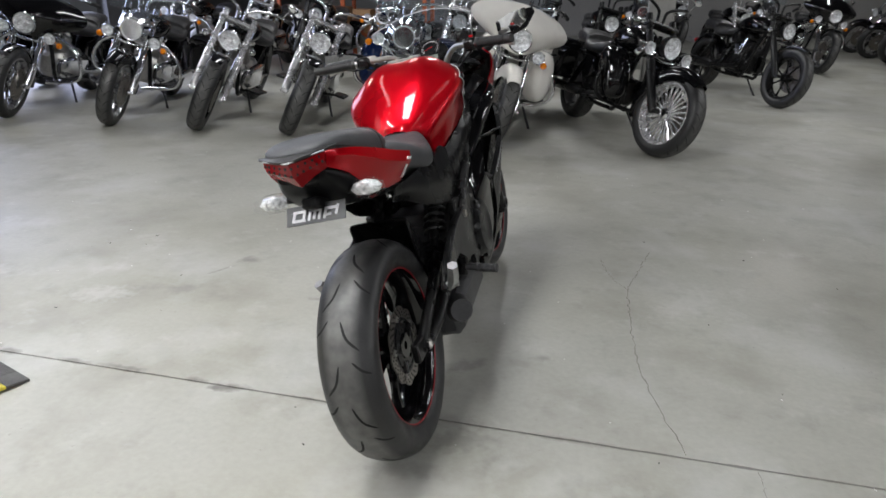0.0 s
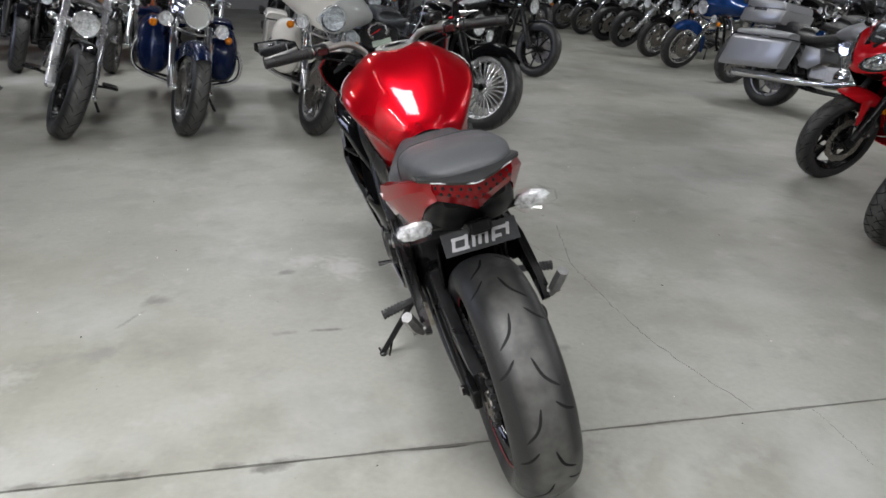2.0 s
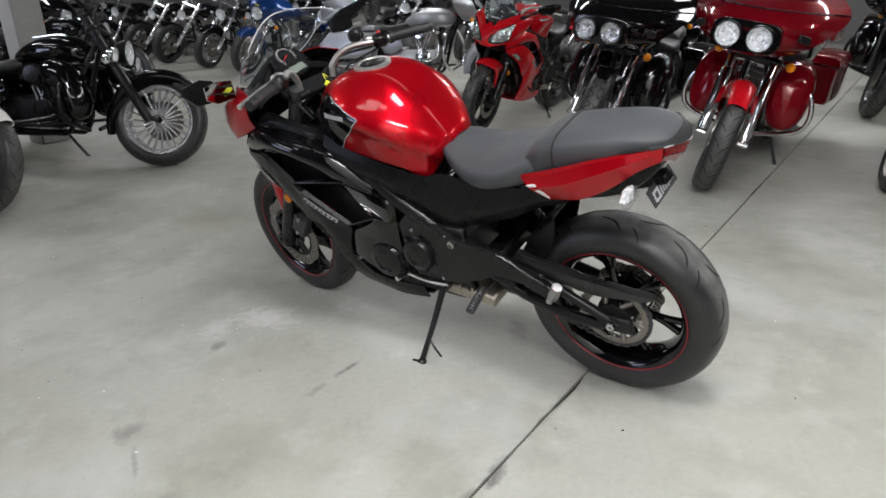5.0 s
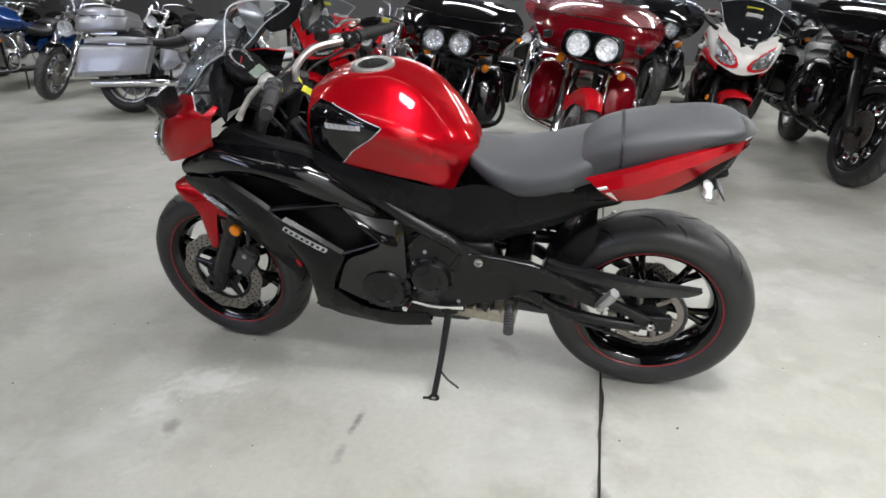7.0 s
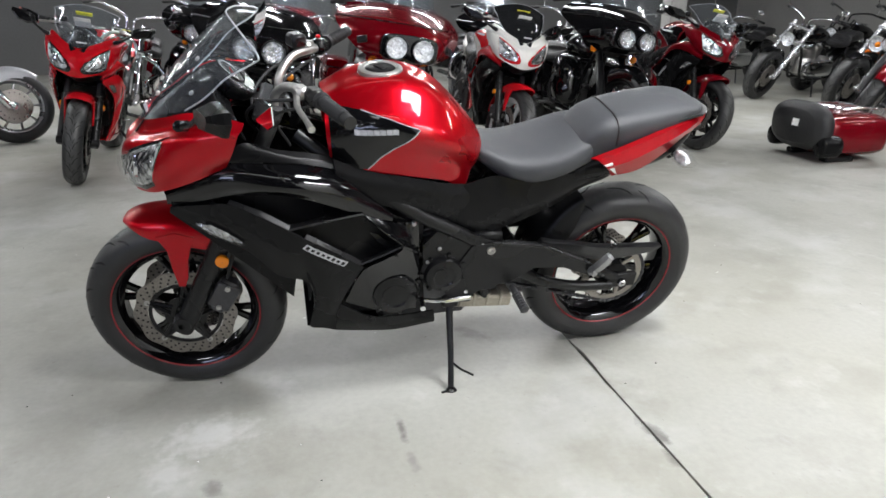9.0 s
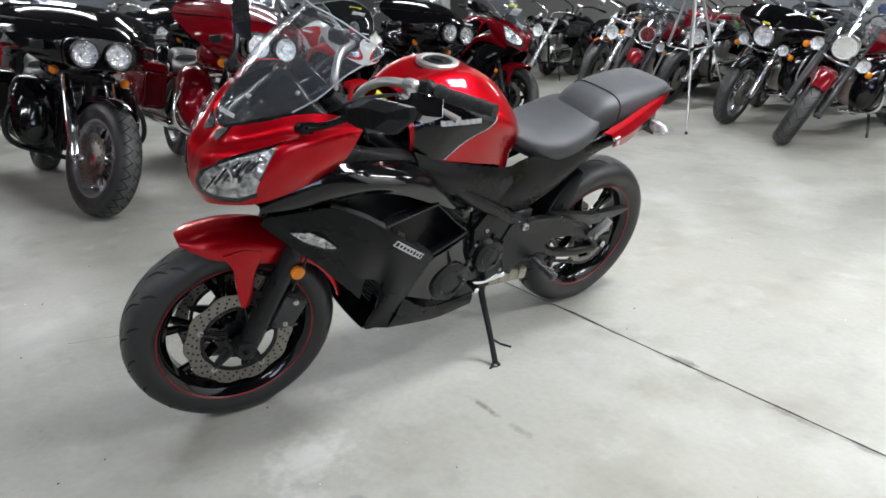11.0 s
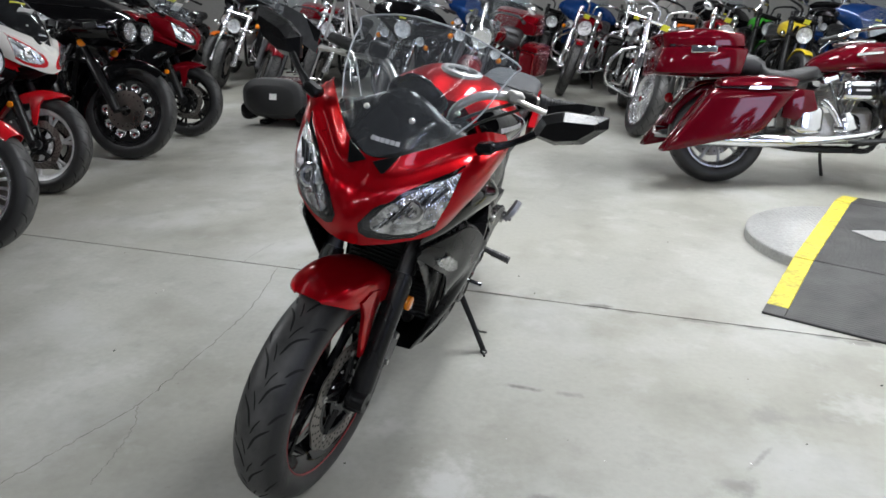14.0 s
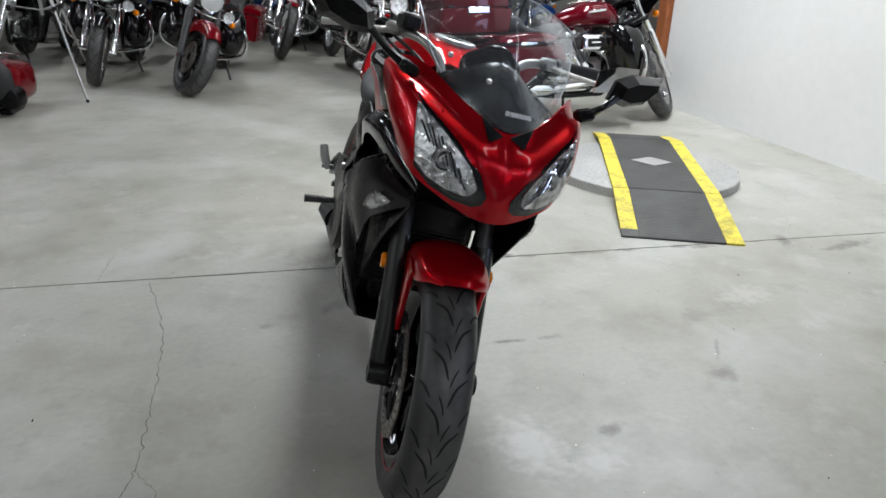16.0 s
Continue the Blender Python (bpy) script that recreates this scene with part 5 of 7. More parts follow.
    dash = [[(x, 1.436 - 2.2 * x * x * 2, 0.925 + 1.9 * abs(x) * abs(x)) for x in (-0.14, -0.08, 0, 0.08, 0.14)],
            [(x, 1.355 - 3.0 * x * x, 0.995 - 0.3 * abs(x)) for x in (-0.17, -0.09, 0, 0.09, 0.17)],
            [(x, 1.270 - 2.0 * x * x, 1.050 - 0.5 * abs(x)) for x in (-0.19, -0.10, 0, 0.10, 0.19)],
            [(x, 1.215 - 1.0 * x * x, 1.000 - 0.3 * abs(x)) for x in (-0.20, -0.10, 0, 0.10, 0.20)]]
    part("dash_panel", Geo().sheet(dash, 22, 20, 0.005, inward=False), PLASTIC, root)
    m = look((0, 1.205, 1.030), (0, 1.205 + 0.66, 1.030 - 0.75))
    g = Geo().loft([[(0.072 * math.cos(a) * k, 0.060 * math.sin(a) * k - 0.012, z) for a in np.linspace(0, 2 * np.pi, 14, endpoint=False)] for k, z in ((0.75, -0.035), (1.0, -0.01), (1.02, 0.006), (0.96, 0.012))], 10, 28)
    gauge = part("instrument", g.turned(m), PLASTIC, root)
    g = Geo().lathe([(0.0125, 0.001), (0.0125, 0.040), (0.016, 0.044), (0.012, 0.046)], 32, (0, 0.012, 0), (0, 0, 1))
    for k in range(25):
        a = math.radians(-40 + 260 * k / 24)
        g.box((0.034 * math.cos(a), 0.012 + 0.034 * math.sin(a), 0.0135), (0.009 if k % 2 == 0 else 0.005, 0.0015, 0.001), (0, 0, math.degrees(a)), 0.1, mat=1)
    g.box((-0.008, 0.008, 0.0142), (0.036, 0.0022, 0.001), (0, 0, 24), 0.1, mat=2)
    part("dial", g.turned(m), [SATIN, WHITE, BRIGHTRED], gauge, "round rev counter with white ticks")
    part("display", Geo().box((0, -0.045, 0.013), (0.070, 0.028, 0.003), cut=0.1).turned(m), LCD, gauge, "grey digital display")

    # mirrors
    for s in (-1, 1):
        root_y = 1.318
        g = Geo().box((s * 0.212, root_y, 0.988), (0.045, 0.040, 0.026), (0, -s * 20, 0), 0.3)
        g.tube([(s * 0.222, root_y, 0.992), (s * 0.262, 1.292, 1.012), (s * 0.300, 1.272, 1.040)], [0.012, 0.008, 0.009], 8, 10)
        mirror = part("mirror", g, PLASTIC, root)
        hexa = [(s * 0.290, 1.030), (s * 0.300, 1.078), (s * 0.345, 1.100), (s * 0.440, 1.112), (s * 0.446, 1.088), (s * 0.405, 1.040), (s * 0.345, 1.022)]
        back = [(s * 0.310, 1.042), (s * 0.318, 1.070), (s * 0.350, 1.085), (s * 0.415, 1.095), (s * 0.418, 1.082), (s * 0.390, 1.052), (s * 0.345, 1.038)]
        rows = [[(x, 1.232 + s * 0 - (abs(x) - 0.3) * 0.30, z) for x, z in hexa], [(x, 1.246 - (abs(x) - 0.3) * 0.30, z) for x, z in hexa], [(x, 1.282 - (abs(x) - 0.3) * 0.34, z) for x, z in back]]
        g = Geo().grid(np.array(rows), wrap_v=True)
        g.f += [tuple(range(6, -1, -1)), tuple(range(14, 21))]
        g.m += [0, 0]
        part("mirror_housing", g, PLASTIC, mirror, flat=True)
        g = Geo().slab([(s * 0.308, 1.030), (s * 0.305, 1.085), (s * 0.37, 1.108), (s * 0.435, 1.115), (s * 0.440, 1.075), (s * 0.40, 1.048)], 0.003, (0, 1.228, 0), "xz").turned(Matrix.Translation((0, 1.228, 0)) @ Matrix.Rotation(radians(-s * 16), 4, (0, 0, 1)) @ Matrix.Translation((0, -1.228, 0)) @ Matrix.Translation((s * 0.004, 0, 0)))
        part("mirror_glass", g, MIRRORGLASS, mirror)

    # side fairings
    for s, rows in ((1, 0), (-1, 0)):
        f = (lambda r: r) if s > 0 else mir
        part("upper_fairing", Geo().sheet(f(SWOOSH), 40, 24, 0.005), panel, root, "gloss black upper side fairing")
        side = part("side_fairing", Geo().sheet(f(LIMB), 44, 18, 0.005), belly, root, "satin black side fairing")
        cover = []
        for row, edge in zip(f(SWOOSH)[2:], f([COVERTOP])[0]):
            p0, p1 = np.array(edge), np.array(row[0])
            cover.append([tuple(p0), tuple(p0 * 0.45 + p1 * 0.55 + (s * 0.004, 0, 0.006)), tuple(p1 + (0, 0, 0.003))])
        part("inner_fairing", Geo().sheet(cover, 30, 8, 0.004), PLASTIC, root, "satin grey inner fairing cover")
        liner = [[(0.150, 1.385, 0.765), (0.148, 1.385, 0.735), (0.146, 1.385, 0.705)], [(0.156, 1.200, 0.820), (0.158, 1.220, 0.690), (0.158, 1.235, 0.560)], [(0.150, 1.020, 0.800), (0.156, 1.060, 0.600), (0.150, 1.090, 0.400)]]
        part("inner_liner", Geo().sheet(f(liner), 12, 10, 0.004), PLASTIC, root, "black inner fairing liner")
        part("fairing_hollow", Geo().sheet(f(HOLLOW), 24, 14, 0.005), PLASTIC, root)
        surf_x = height_of(dense(f(LIMB)), 0, (1, 2))
        o = stretched([(1.332, 0.697), (1.290, 0.702), (1.245, 0.674), (1.205, 0.634), (1.240, 0.636), (1.298, 0.668)], 36)
        part("front_indicator", patch(o, surf_x, s * 0.012, s * 0.012, axis=0, smooth=False), CLEAR, side, "clear flush indicator lens")
        part("indicator_reflector", patch([(1.265 + (y - 1.265) * 0.94, 0.668 + (z - 0.668) * 0.90) for y, z in o], surf_x, s * 0.005, s * 0.004, axis=0, smooth=False), REFLECTOR, side)
        a, b = np.array([1.052, 0.636]), np.array([0.940, 0.552])
        n2 = np.array([0.60, -0.80]) * 0.0095
        part("maker_mark", patch(stretched([tuple(a + n2), tuple(a - n2), tuple(b - n2), tuple(b + n2)], 32), surf_x, s * 0.002, s * 0.003, axis=0, smooth=False, rings=4), DECAL, side, "silver maker's mark, a plain bar")
        for k in range(8):
            p, q = a + (b - a) * (k + 0.30) / 8.2, a + (b - a) * (k + 0.86) / 8.2
            h = n2 * (0.62 if k in (0, 5, 7) else 0.45)
            part("mark_bar", patch([tuple(p + h), tuple(p - h), tuple(q - h), tuple(q + h)], surf_x, s * 0.003, s * 0.002, axis=0, smooth=False, rings=3), GROOVE, side, "black bar in the maker's mark")
        # shelves at the vents: flat facets that run inwards from the fairing's edges
        for outer, deep, drop in (([(0.213, 1.240, 0.770), (0.231, 1.160, 0.735), (0.240, 1.092, 0.692)], 0.012, -0.005),
                                  ([(0.240, 1.094, 0.688), (0.228, 1.002, 0.698), (0.203, 0.888, 0.702)], 0.060, 0.022),
                                  ([(0.244, 1.050, 0.665), (0.230, 0.968, 0.600), (0.213, 0.900, 0.540)], 0.012, -0.005),
                                  ([(0.213, 0.908, 0.535), (0.214, 0.840, 0.562), (0.212, 0.773, 0.590)], 0.045, 0.020)):
            rows = [[(x, y, z), (x - deep * 0.5, y - 0.004, z - drop * 0.5), (x - deep, y - 0.008, z - drop)] for x, y, z in outer]
            part("fairing_blade", Geo().sheet(f(rows), 12, 6, 0.005), EDGE, root, "satin bevelled vent edge")
        part("lower_fairing", Geo().sheet(f(BELLY), 20, 8, 0.005), belly, root, "satin black belly fairing")
        part("rear_fairing", Geo().sheet(f(REARPANEL), 22, 12, 0.005), panel, root, "black rear fairing panel")
        part("pivot_plate", Geo().slab([(0.60, 0.600), (0.53, 0.575), (0.475, 0.548), (0.480, 0.500), (0.520, 0.420), (0.545, 0.330), (0.610, 0.335), (0.640, 0.400), (0.700, 0.470), (0.705, 0.560), (0.660, 0.610)], 0.022, (s * 0.158, 0, 0), soft=0.10), SATIN, root, "satin black pivot plate")
        for yy, zz, xx in ((0.735, 0.636, 0.168), (0.655, 0.545, 0.172), (0.520, 0.545, 0.171), (0.575, 0.470, 0.171), (0.560, 0.372, 0.171), (0.690, 0.500, 0.172)):
            part("cover_screw", Geo().lathe([(s * (xx - 0.012), 0.0065), (s * xx, 0.0065), (s * (xx + 0.002), 0.004), (s * (xx - 0.001), 0.0035), (s * (xx - 0.001), 0.0001)], 10, (0, yy, zz)), ALLOY, root)
        part("frame_cover", Geo().sheet(f(FRAMECOVER), 22, 12, 0.005), PLASTIC, root)
        part("side_cover", Geo().sheet(f(SIDECOVER), 26, 14, 0.005), PLASTIC, root)
        part("tail_panel", Geo().sheet(f(TAILSIDE), 30, 4, 0.005).turned(SKEW), body, root)
        # White triangle paints a reflection on the side cover's glossy end.
        tri = [(s * 0.172, 0.182, 0.806), (s * 0.170, 0.158, 0.812), (s * 0.150, 0.126, 0.762)]
        g = Geo().add(tri + [(x - s * 0.012, y + 0.004, z) for x, y, z in tri], [(0, 1, 2), (5, 4, 3), (0, 3, 4, 1), (1, 4, 5, 2), (2, 5, 3, 0)])
        part("tail_mark", g.turned(SKEW), WHITE, root, "small white triangle painted as a glint", flat=True)
    belly_rows = [[(x, 1.055, 0.255 + 0.6 * x * x) for x in (-0.12, -0.06, 0, 0.06, 0.12)], [(x, 0.85, 0.226) for x in (-0.125, -0.06, 0, 0.06, 0.125)], [(x, 0.66, 0.250) for x in (-0.125, -0.06, 0, 0.06, 0.125)]]
    part("belly_pan", Geo().sheet(belly_rows, 12, 10, 0.005, inward=False), belly, root)

    # tank
    rows = [[(-x, y, z) for x, y, z in r[::-1]] + r[1:] for r in TANK]
    part("fuel_tank", Geo().sheet(rows, 44, 60, 0.004, inward=False), body, root)
    tank = height_of(dense(TANK, 70, 70), 0, (1, 2))
    for s in (1, -1):
        o = stretched([(0.966, 0.955), (0.930, 0.984), (0.885, 0.986), (0.820, 0.974), (0.736, 0.948), (0.775, 0.910), (0.835, 0.862), (0.868, 0.822), (0.930, 0.820), (0.962, 0.840)], 70)
        tp = part("tank_panel", patch(o, lambda y, z: s * (tank(y, z) + 0.004), 0.0, 0.0, axis=0, smooth=False, rings=16), tank_trim, root, "gloss black tank panel")
        rim_line = stretched([(0.885, 0.986), (0.820, 0.974), (0.736, 0.948), (0.775, 0.910), (0.835, 0.862), (0.868, 0.822)], 40, False)
        part("panel_line", Geo().tube([(s * (tank(y, z) + 0.0045), y, z) for y, z in rim_line], 0.0016, 5), DECAL, tp, "thin silver outline")
        for k in range(7):
            y0, y1 = 0.905 - 0.016 * k, 0.905 - 0.016 * k - 0.0150
            z0 = 0.928 + 0.0015 * k
            part("maker_mark", patch([(y0, z0 + 0.014), (y0, z0), (y1, z0), (y1, z0 + 0.014)], lambda y, z: s * (tank(y, z) + 0.0062), 0.0, 0.0, axis=0, smooth=False, rings=3), DECAL, tp, "silver maker's mark, a plain bar")
    g = Geo().lathe([(0.0, 0.062), (0.010, 0.061), (0.013, 0.056), (0.013, 0.046), (0.008, 0.043), (0.008, 0.001)], 40, (0, 0.812, 1.034), (0, 0.02, 1))
    cap = part("fuel_cap", g, ALLOY, root)
    g = Geo().lathe([(0.0085, 0.001), (0.013, 0.036), (0.0095, 0.042)], 32, (0, 0.812, 1.034), (0, 0.02, 1))
    g.box((0, 0.812, 1.046), (0.040, 0.018, 0.006), (0, 0, 30), 0.2)
    part("cap_centre", g, SATIN, cap, "dark keyhole centre")

    # seats and tail
    g = Geo().loft(rings([(0.552, 0.826, 0.060, 0.790), (0.520, 0.828, 0.090, 0.770), (0.470, 0.816, 0.120, 0.736), (0.420, 0.810, 0.140, 0.716), (0.350, 0.816, 0.153, 0.720), (0.280, 0.834, 0.153, 0.738), (0.225, 0.856, 0.140, 0.754), (0.185, 0.868, 0.122, 0.764), (0.150, 0.862, 0.100, 0.770)], 3.0, 3.2), 40, 40)
    part("rider_seat", g, seat, root)
    g = Geo().loft(rings([(0.228, 0.856, 0.095, 0.775), (0.205, 0.882, 0.102, 0.780), (0.165, 0.908, 0.112, 0.788), (0.090, 0.928, 0.117, 0.812), (-0.010, 0.944, 0.114, 0.846), (-0.080, 0.951, 0.105, 0.876), (-0.130, 0.947, 0.090, 0.898), (-0.158, 0.938, 0.066, 0.908), (-0.168, 0.928, 0.040, 0.912)], 3.4, 3.2), 40, 40).turned(SKEW)
    ps = part("pillion_seat", g, seat, root)
    g = Geo()
    for y, zt, hw, zb in ((0.128, 0.9195, 0.1150, 0.800),):
        a = np.linspace(-0.15, math.pi + 0.15, 40)
        c, q = np.cos(a), np.sin(a)
        e = 2 / 3.4
        g.tube(np.stack([hw * 1.004 * np.sign(c) * np.abs(c) ** e, np.full(40, y), (zt + zb) / 2 + (zt - zb) / 2 * 1.012 * np.sign(q) * np.abs(q) ** e], 1), 0.0032, 6)
    part("seat_seam", g.turned(SKEW), LEATHER, ps)
    g = Geo().loft(rings([(0.24, 0.775, 0.108, 0.705), (0.10, 0.812, 0.108, 0.722), (-0.04, 0.855, 0.104, 0.756), (-0.11, 0.880, 0.088, 0.802), (-0.150, 0.890, 0.066, 0.850)], 3, 3), 20, 24).turned(SKEW)
    part("tail_core", g, PLASTIC, root)
    cap = [[(-0.108, -0.050, 0.908), (-0.05, -0.085, 0.905), (0, -0.09, 0.905), (0.05, -0.085, 0.905), (0.108, -0.050, 0.908)],
           [(-0.106, -0.125, 0.926), (-0.05, -0.155, 0.926), (0, -0.165, 0.925), (0.05, -0.155, 0.926), (0.106, -0.125, 0.926)],
           [(-0.106, -0.140, 0.926), (-0.05, -0.186, 0.921), (0, -0.202, 0.916), (0.05, -0.186, 0.921), (0.106, -0.140, 0.926)]]
    part("tail_cap", Geo().sheet(cap, 10, 17, 0.006, inward=False).turned(SKEW), SHELL, root, "satin grey tail cap behind the seat")
    half_up = [(0.083, -0.160, 0.917), (0.066, -0.171, 0.916), (0.044, -0.182, 0.912), (0.022, -0.192, 0.910), (0.0, -0.200, 0.908)]
    half_low = [(0.076, -0.154, 0.878), (0.060, -0.157, 0.872), (0.040, -0.160, 0.864), (0.020, -0.163, 0.854), (0.0, -0.163, 0.842)]
    upper, lower = (np.array([(-x, y, z) for x, y, z in h] + h[-2::-1]) for h in (half_up, half_low))
    g = Geo().grid(np.array([upper + (0, 0.02, -0.002), upper, upper * 0.45 + lower * 0.55 + (0, -0.008, 0), lower, lower + (0, 0.02, 0)]))
    tl = part("tail_light", g.turned(SKEW), REDLENS, root, "dark red faceted tail light", flat=True)
    g = Geo()
    for k in range(10):
        for j in range(2):
            f = (k + (0.9 if j % 2 else 0.4)) / 10.4
            u, w = np.array([np.interp(f * 8, range(9), upper[:, c]) for c in range(3)]), np.array([np.interp(f * 8, range(9), lower[:, c]) for c in range(3)])
            q = u + (w - u) * (0.18 + 0.31 * j)
            g.ball((q[0], q[1] - (0.003, 0.0075, 0.004)[j], q[2]), (0.0042 if (k + j) % 3 else 0.0034, 0.0018, 0.0040), (0, 0, 0), 5, 6)
    part("tail_line", Geo().tube(upper + (0, -0.003, 0.004), 0.0016, 5, 40).turned(SKEW), DECAL, tl, "thin silver line over the lens")
    stuff(part("tail_diode", g.turned(SKEW), GROOVE, tl, "dark diode cells behind the lens"))
    g = Geo().box((0, -0.085, 0.775), (0.05, 0.14, 0.030), (-20, 0, 0), 0.2).box((0, -0.118, 0.760), (0.07, 0.03, 0.03), (-20, 0, 0), 0.2)
    for s in (-1, 1):
        g.tube([(s * 0.02, -0.08, 0.795), (s * 0.105, -0.085, 0.800)], 0.0085, 8)
    hanger = part("plate_hanger", g.turned(SKEW), PLASTIC, root)
    tilt = SKEW @ Matrix.Translation((-0.002, -0.130, 0.766)) @ Matrix.Rotation(radians(-32), 4, (1, 0, 0))
    part("plate", Geo().box((0, 0, 0), (0.164, 0.003, 0.050), cut=0.3).turned(tilt), surf("dark plate plastic", (0.030, 0.031, 0.034), 0.38, 0.0, spec=0.5), hanger, "small dark dealer plate")
    for x0, x1, zc in ((-0.062, -0.030, 0.008), (-0.062, -0.028, -0.014), (-0.018, 0.012, 0.008), (0.026, 0.062, 0.008), (0.026, 0.044, -0.008)):
        part("plate_mark", Geo().box(((x0 + x1) / 2, -0.0025, zc), (x1 - x0, 0.002, 0.007), cut=0.1).turned(tilt), DECAL, hanger, "silver mark, a plain bar")
    for x, z in ((-0.031, 0.000), (-0.060, -0.004), (-0.016, -0.004), (-0.002, -0.002), (0.012, -0.004), (0.027, -0.004), (0.060, 0.002)):
        part("plate_mark", Geo().box((x, -0.0025, z), (0.007, 0.002, 0.026), (0, 14, 0), 0.1).turned(tilt), DECAL, hanger, "silver mark, a plain bar")
    for s in (-1, 1):
        c = (s * 0.132, -0.088, 0.800)
        g = Geo()
        prof = [(-0.044, 0.013, 0.008), (-0.028, 0.027, 0.0), (0.018, 0.028, -0.004), (0.050, 0.012, -0.014)]
        g.grid(np.array([[(c[0] + s * x, c[1] + dy + r * 0.8 * math.cos(a), c[2] + r * math.sin(a)) for a in np.linspace(0, 2 * np.pi, 6, endpoint=False)] for x, r, dy in prof]), wrap_v=True)
        g.f += [tuple(range(5, -1, -1)), tuple(range(18, 24))]
        g.m += [0, 0]
        ind = part("rear_indicator", g.turned(SKEW), CLEAR, root, "clear faceted indicator lens", flat=True)
        g = Geo().ball((c[0] - s * 0.002, c[1], c[2]), (0.044, 0.017, 0.021), (0, 0, 0), 5, 7)
        part("indicator_bulb", g.turned(SKEW), LAMPBOWL, ind, "bright faceted reflector")


bike = thing("sport_motorcycle", "candy red and black sport motorcycle leaning on its side stand", "motorcycle", pose(0, 0, 0, 0, -14.9, 0))
sport_bike(bike, RED, BLACK, PLASTIC, BLACK, BLACK, PINSTRIPE, steer=-6.5)
g = Geo().box((-0.02, 1.000, 0.962), (0.003, 0.050, 0.018), (35, 10, 20), 0.2).tube([(-0.02, 1.02, 0.985), (-0.012, 1.035, 1.0), (0.0, 1.03, 0.985)], 0.0012, 5, 8)
part("key_tag", g, YELLOWTAG, bike, "yellow tag on the ignition key")


# ---- cruisers and tourers ----
CAST = surf("machined cast wheel", (0.34, 0.34, 0.35), 0.30, 0.8, bump=(200, 0.04))
POLISHED = surf("polished wheel alloy", (0.72, 0.72, 0.74), 0.24, 0.75, bump=(200, 0.03))


def half_tyre(r, w, rim):
    """Half a tyre's outline from its bead to its crown."""
    h = r - rim
    return [(w * 0.36, rim - 0.004), (w * 0.44, rim + 0.06 * h), (w * 0.50, rim + 0.35 * h), (w * 0.49, rim + 0.55 * h), (w * 0.42, rim + 0.78 * h), (w * 0.26, rim + 0.94 * h), (0.0, r)]


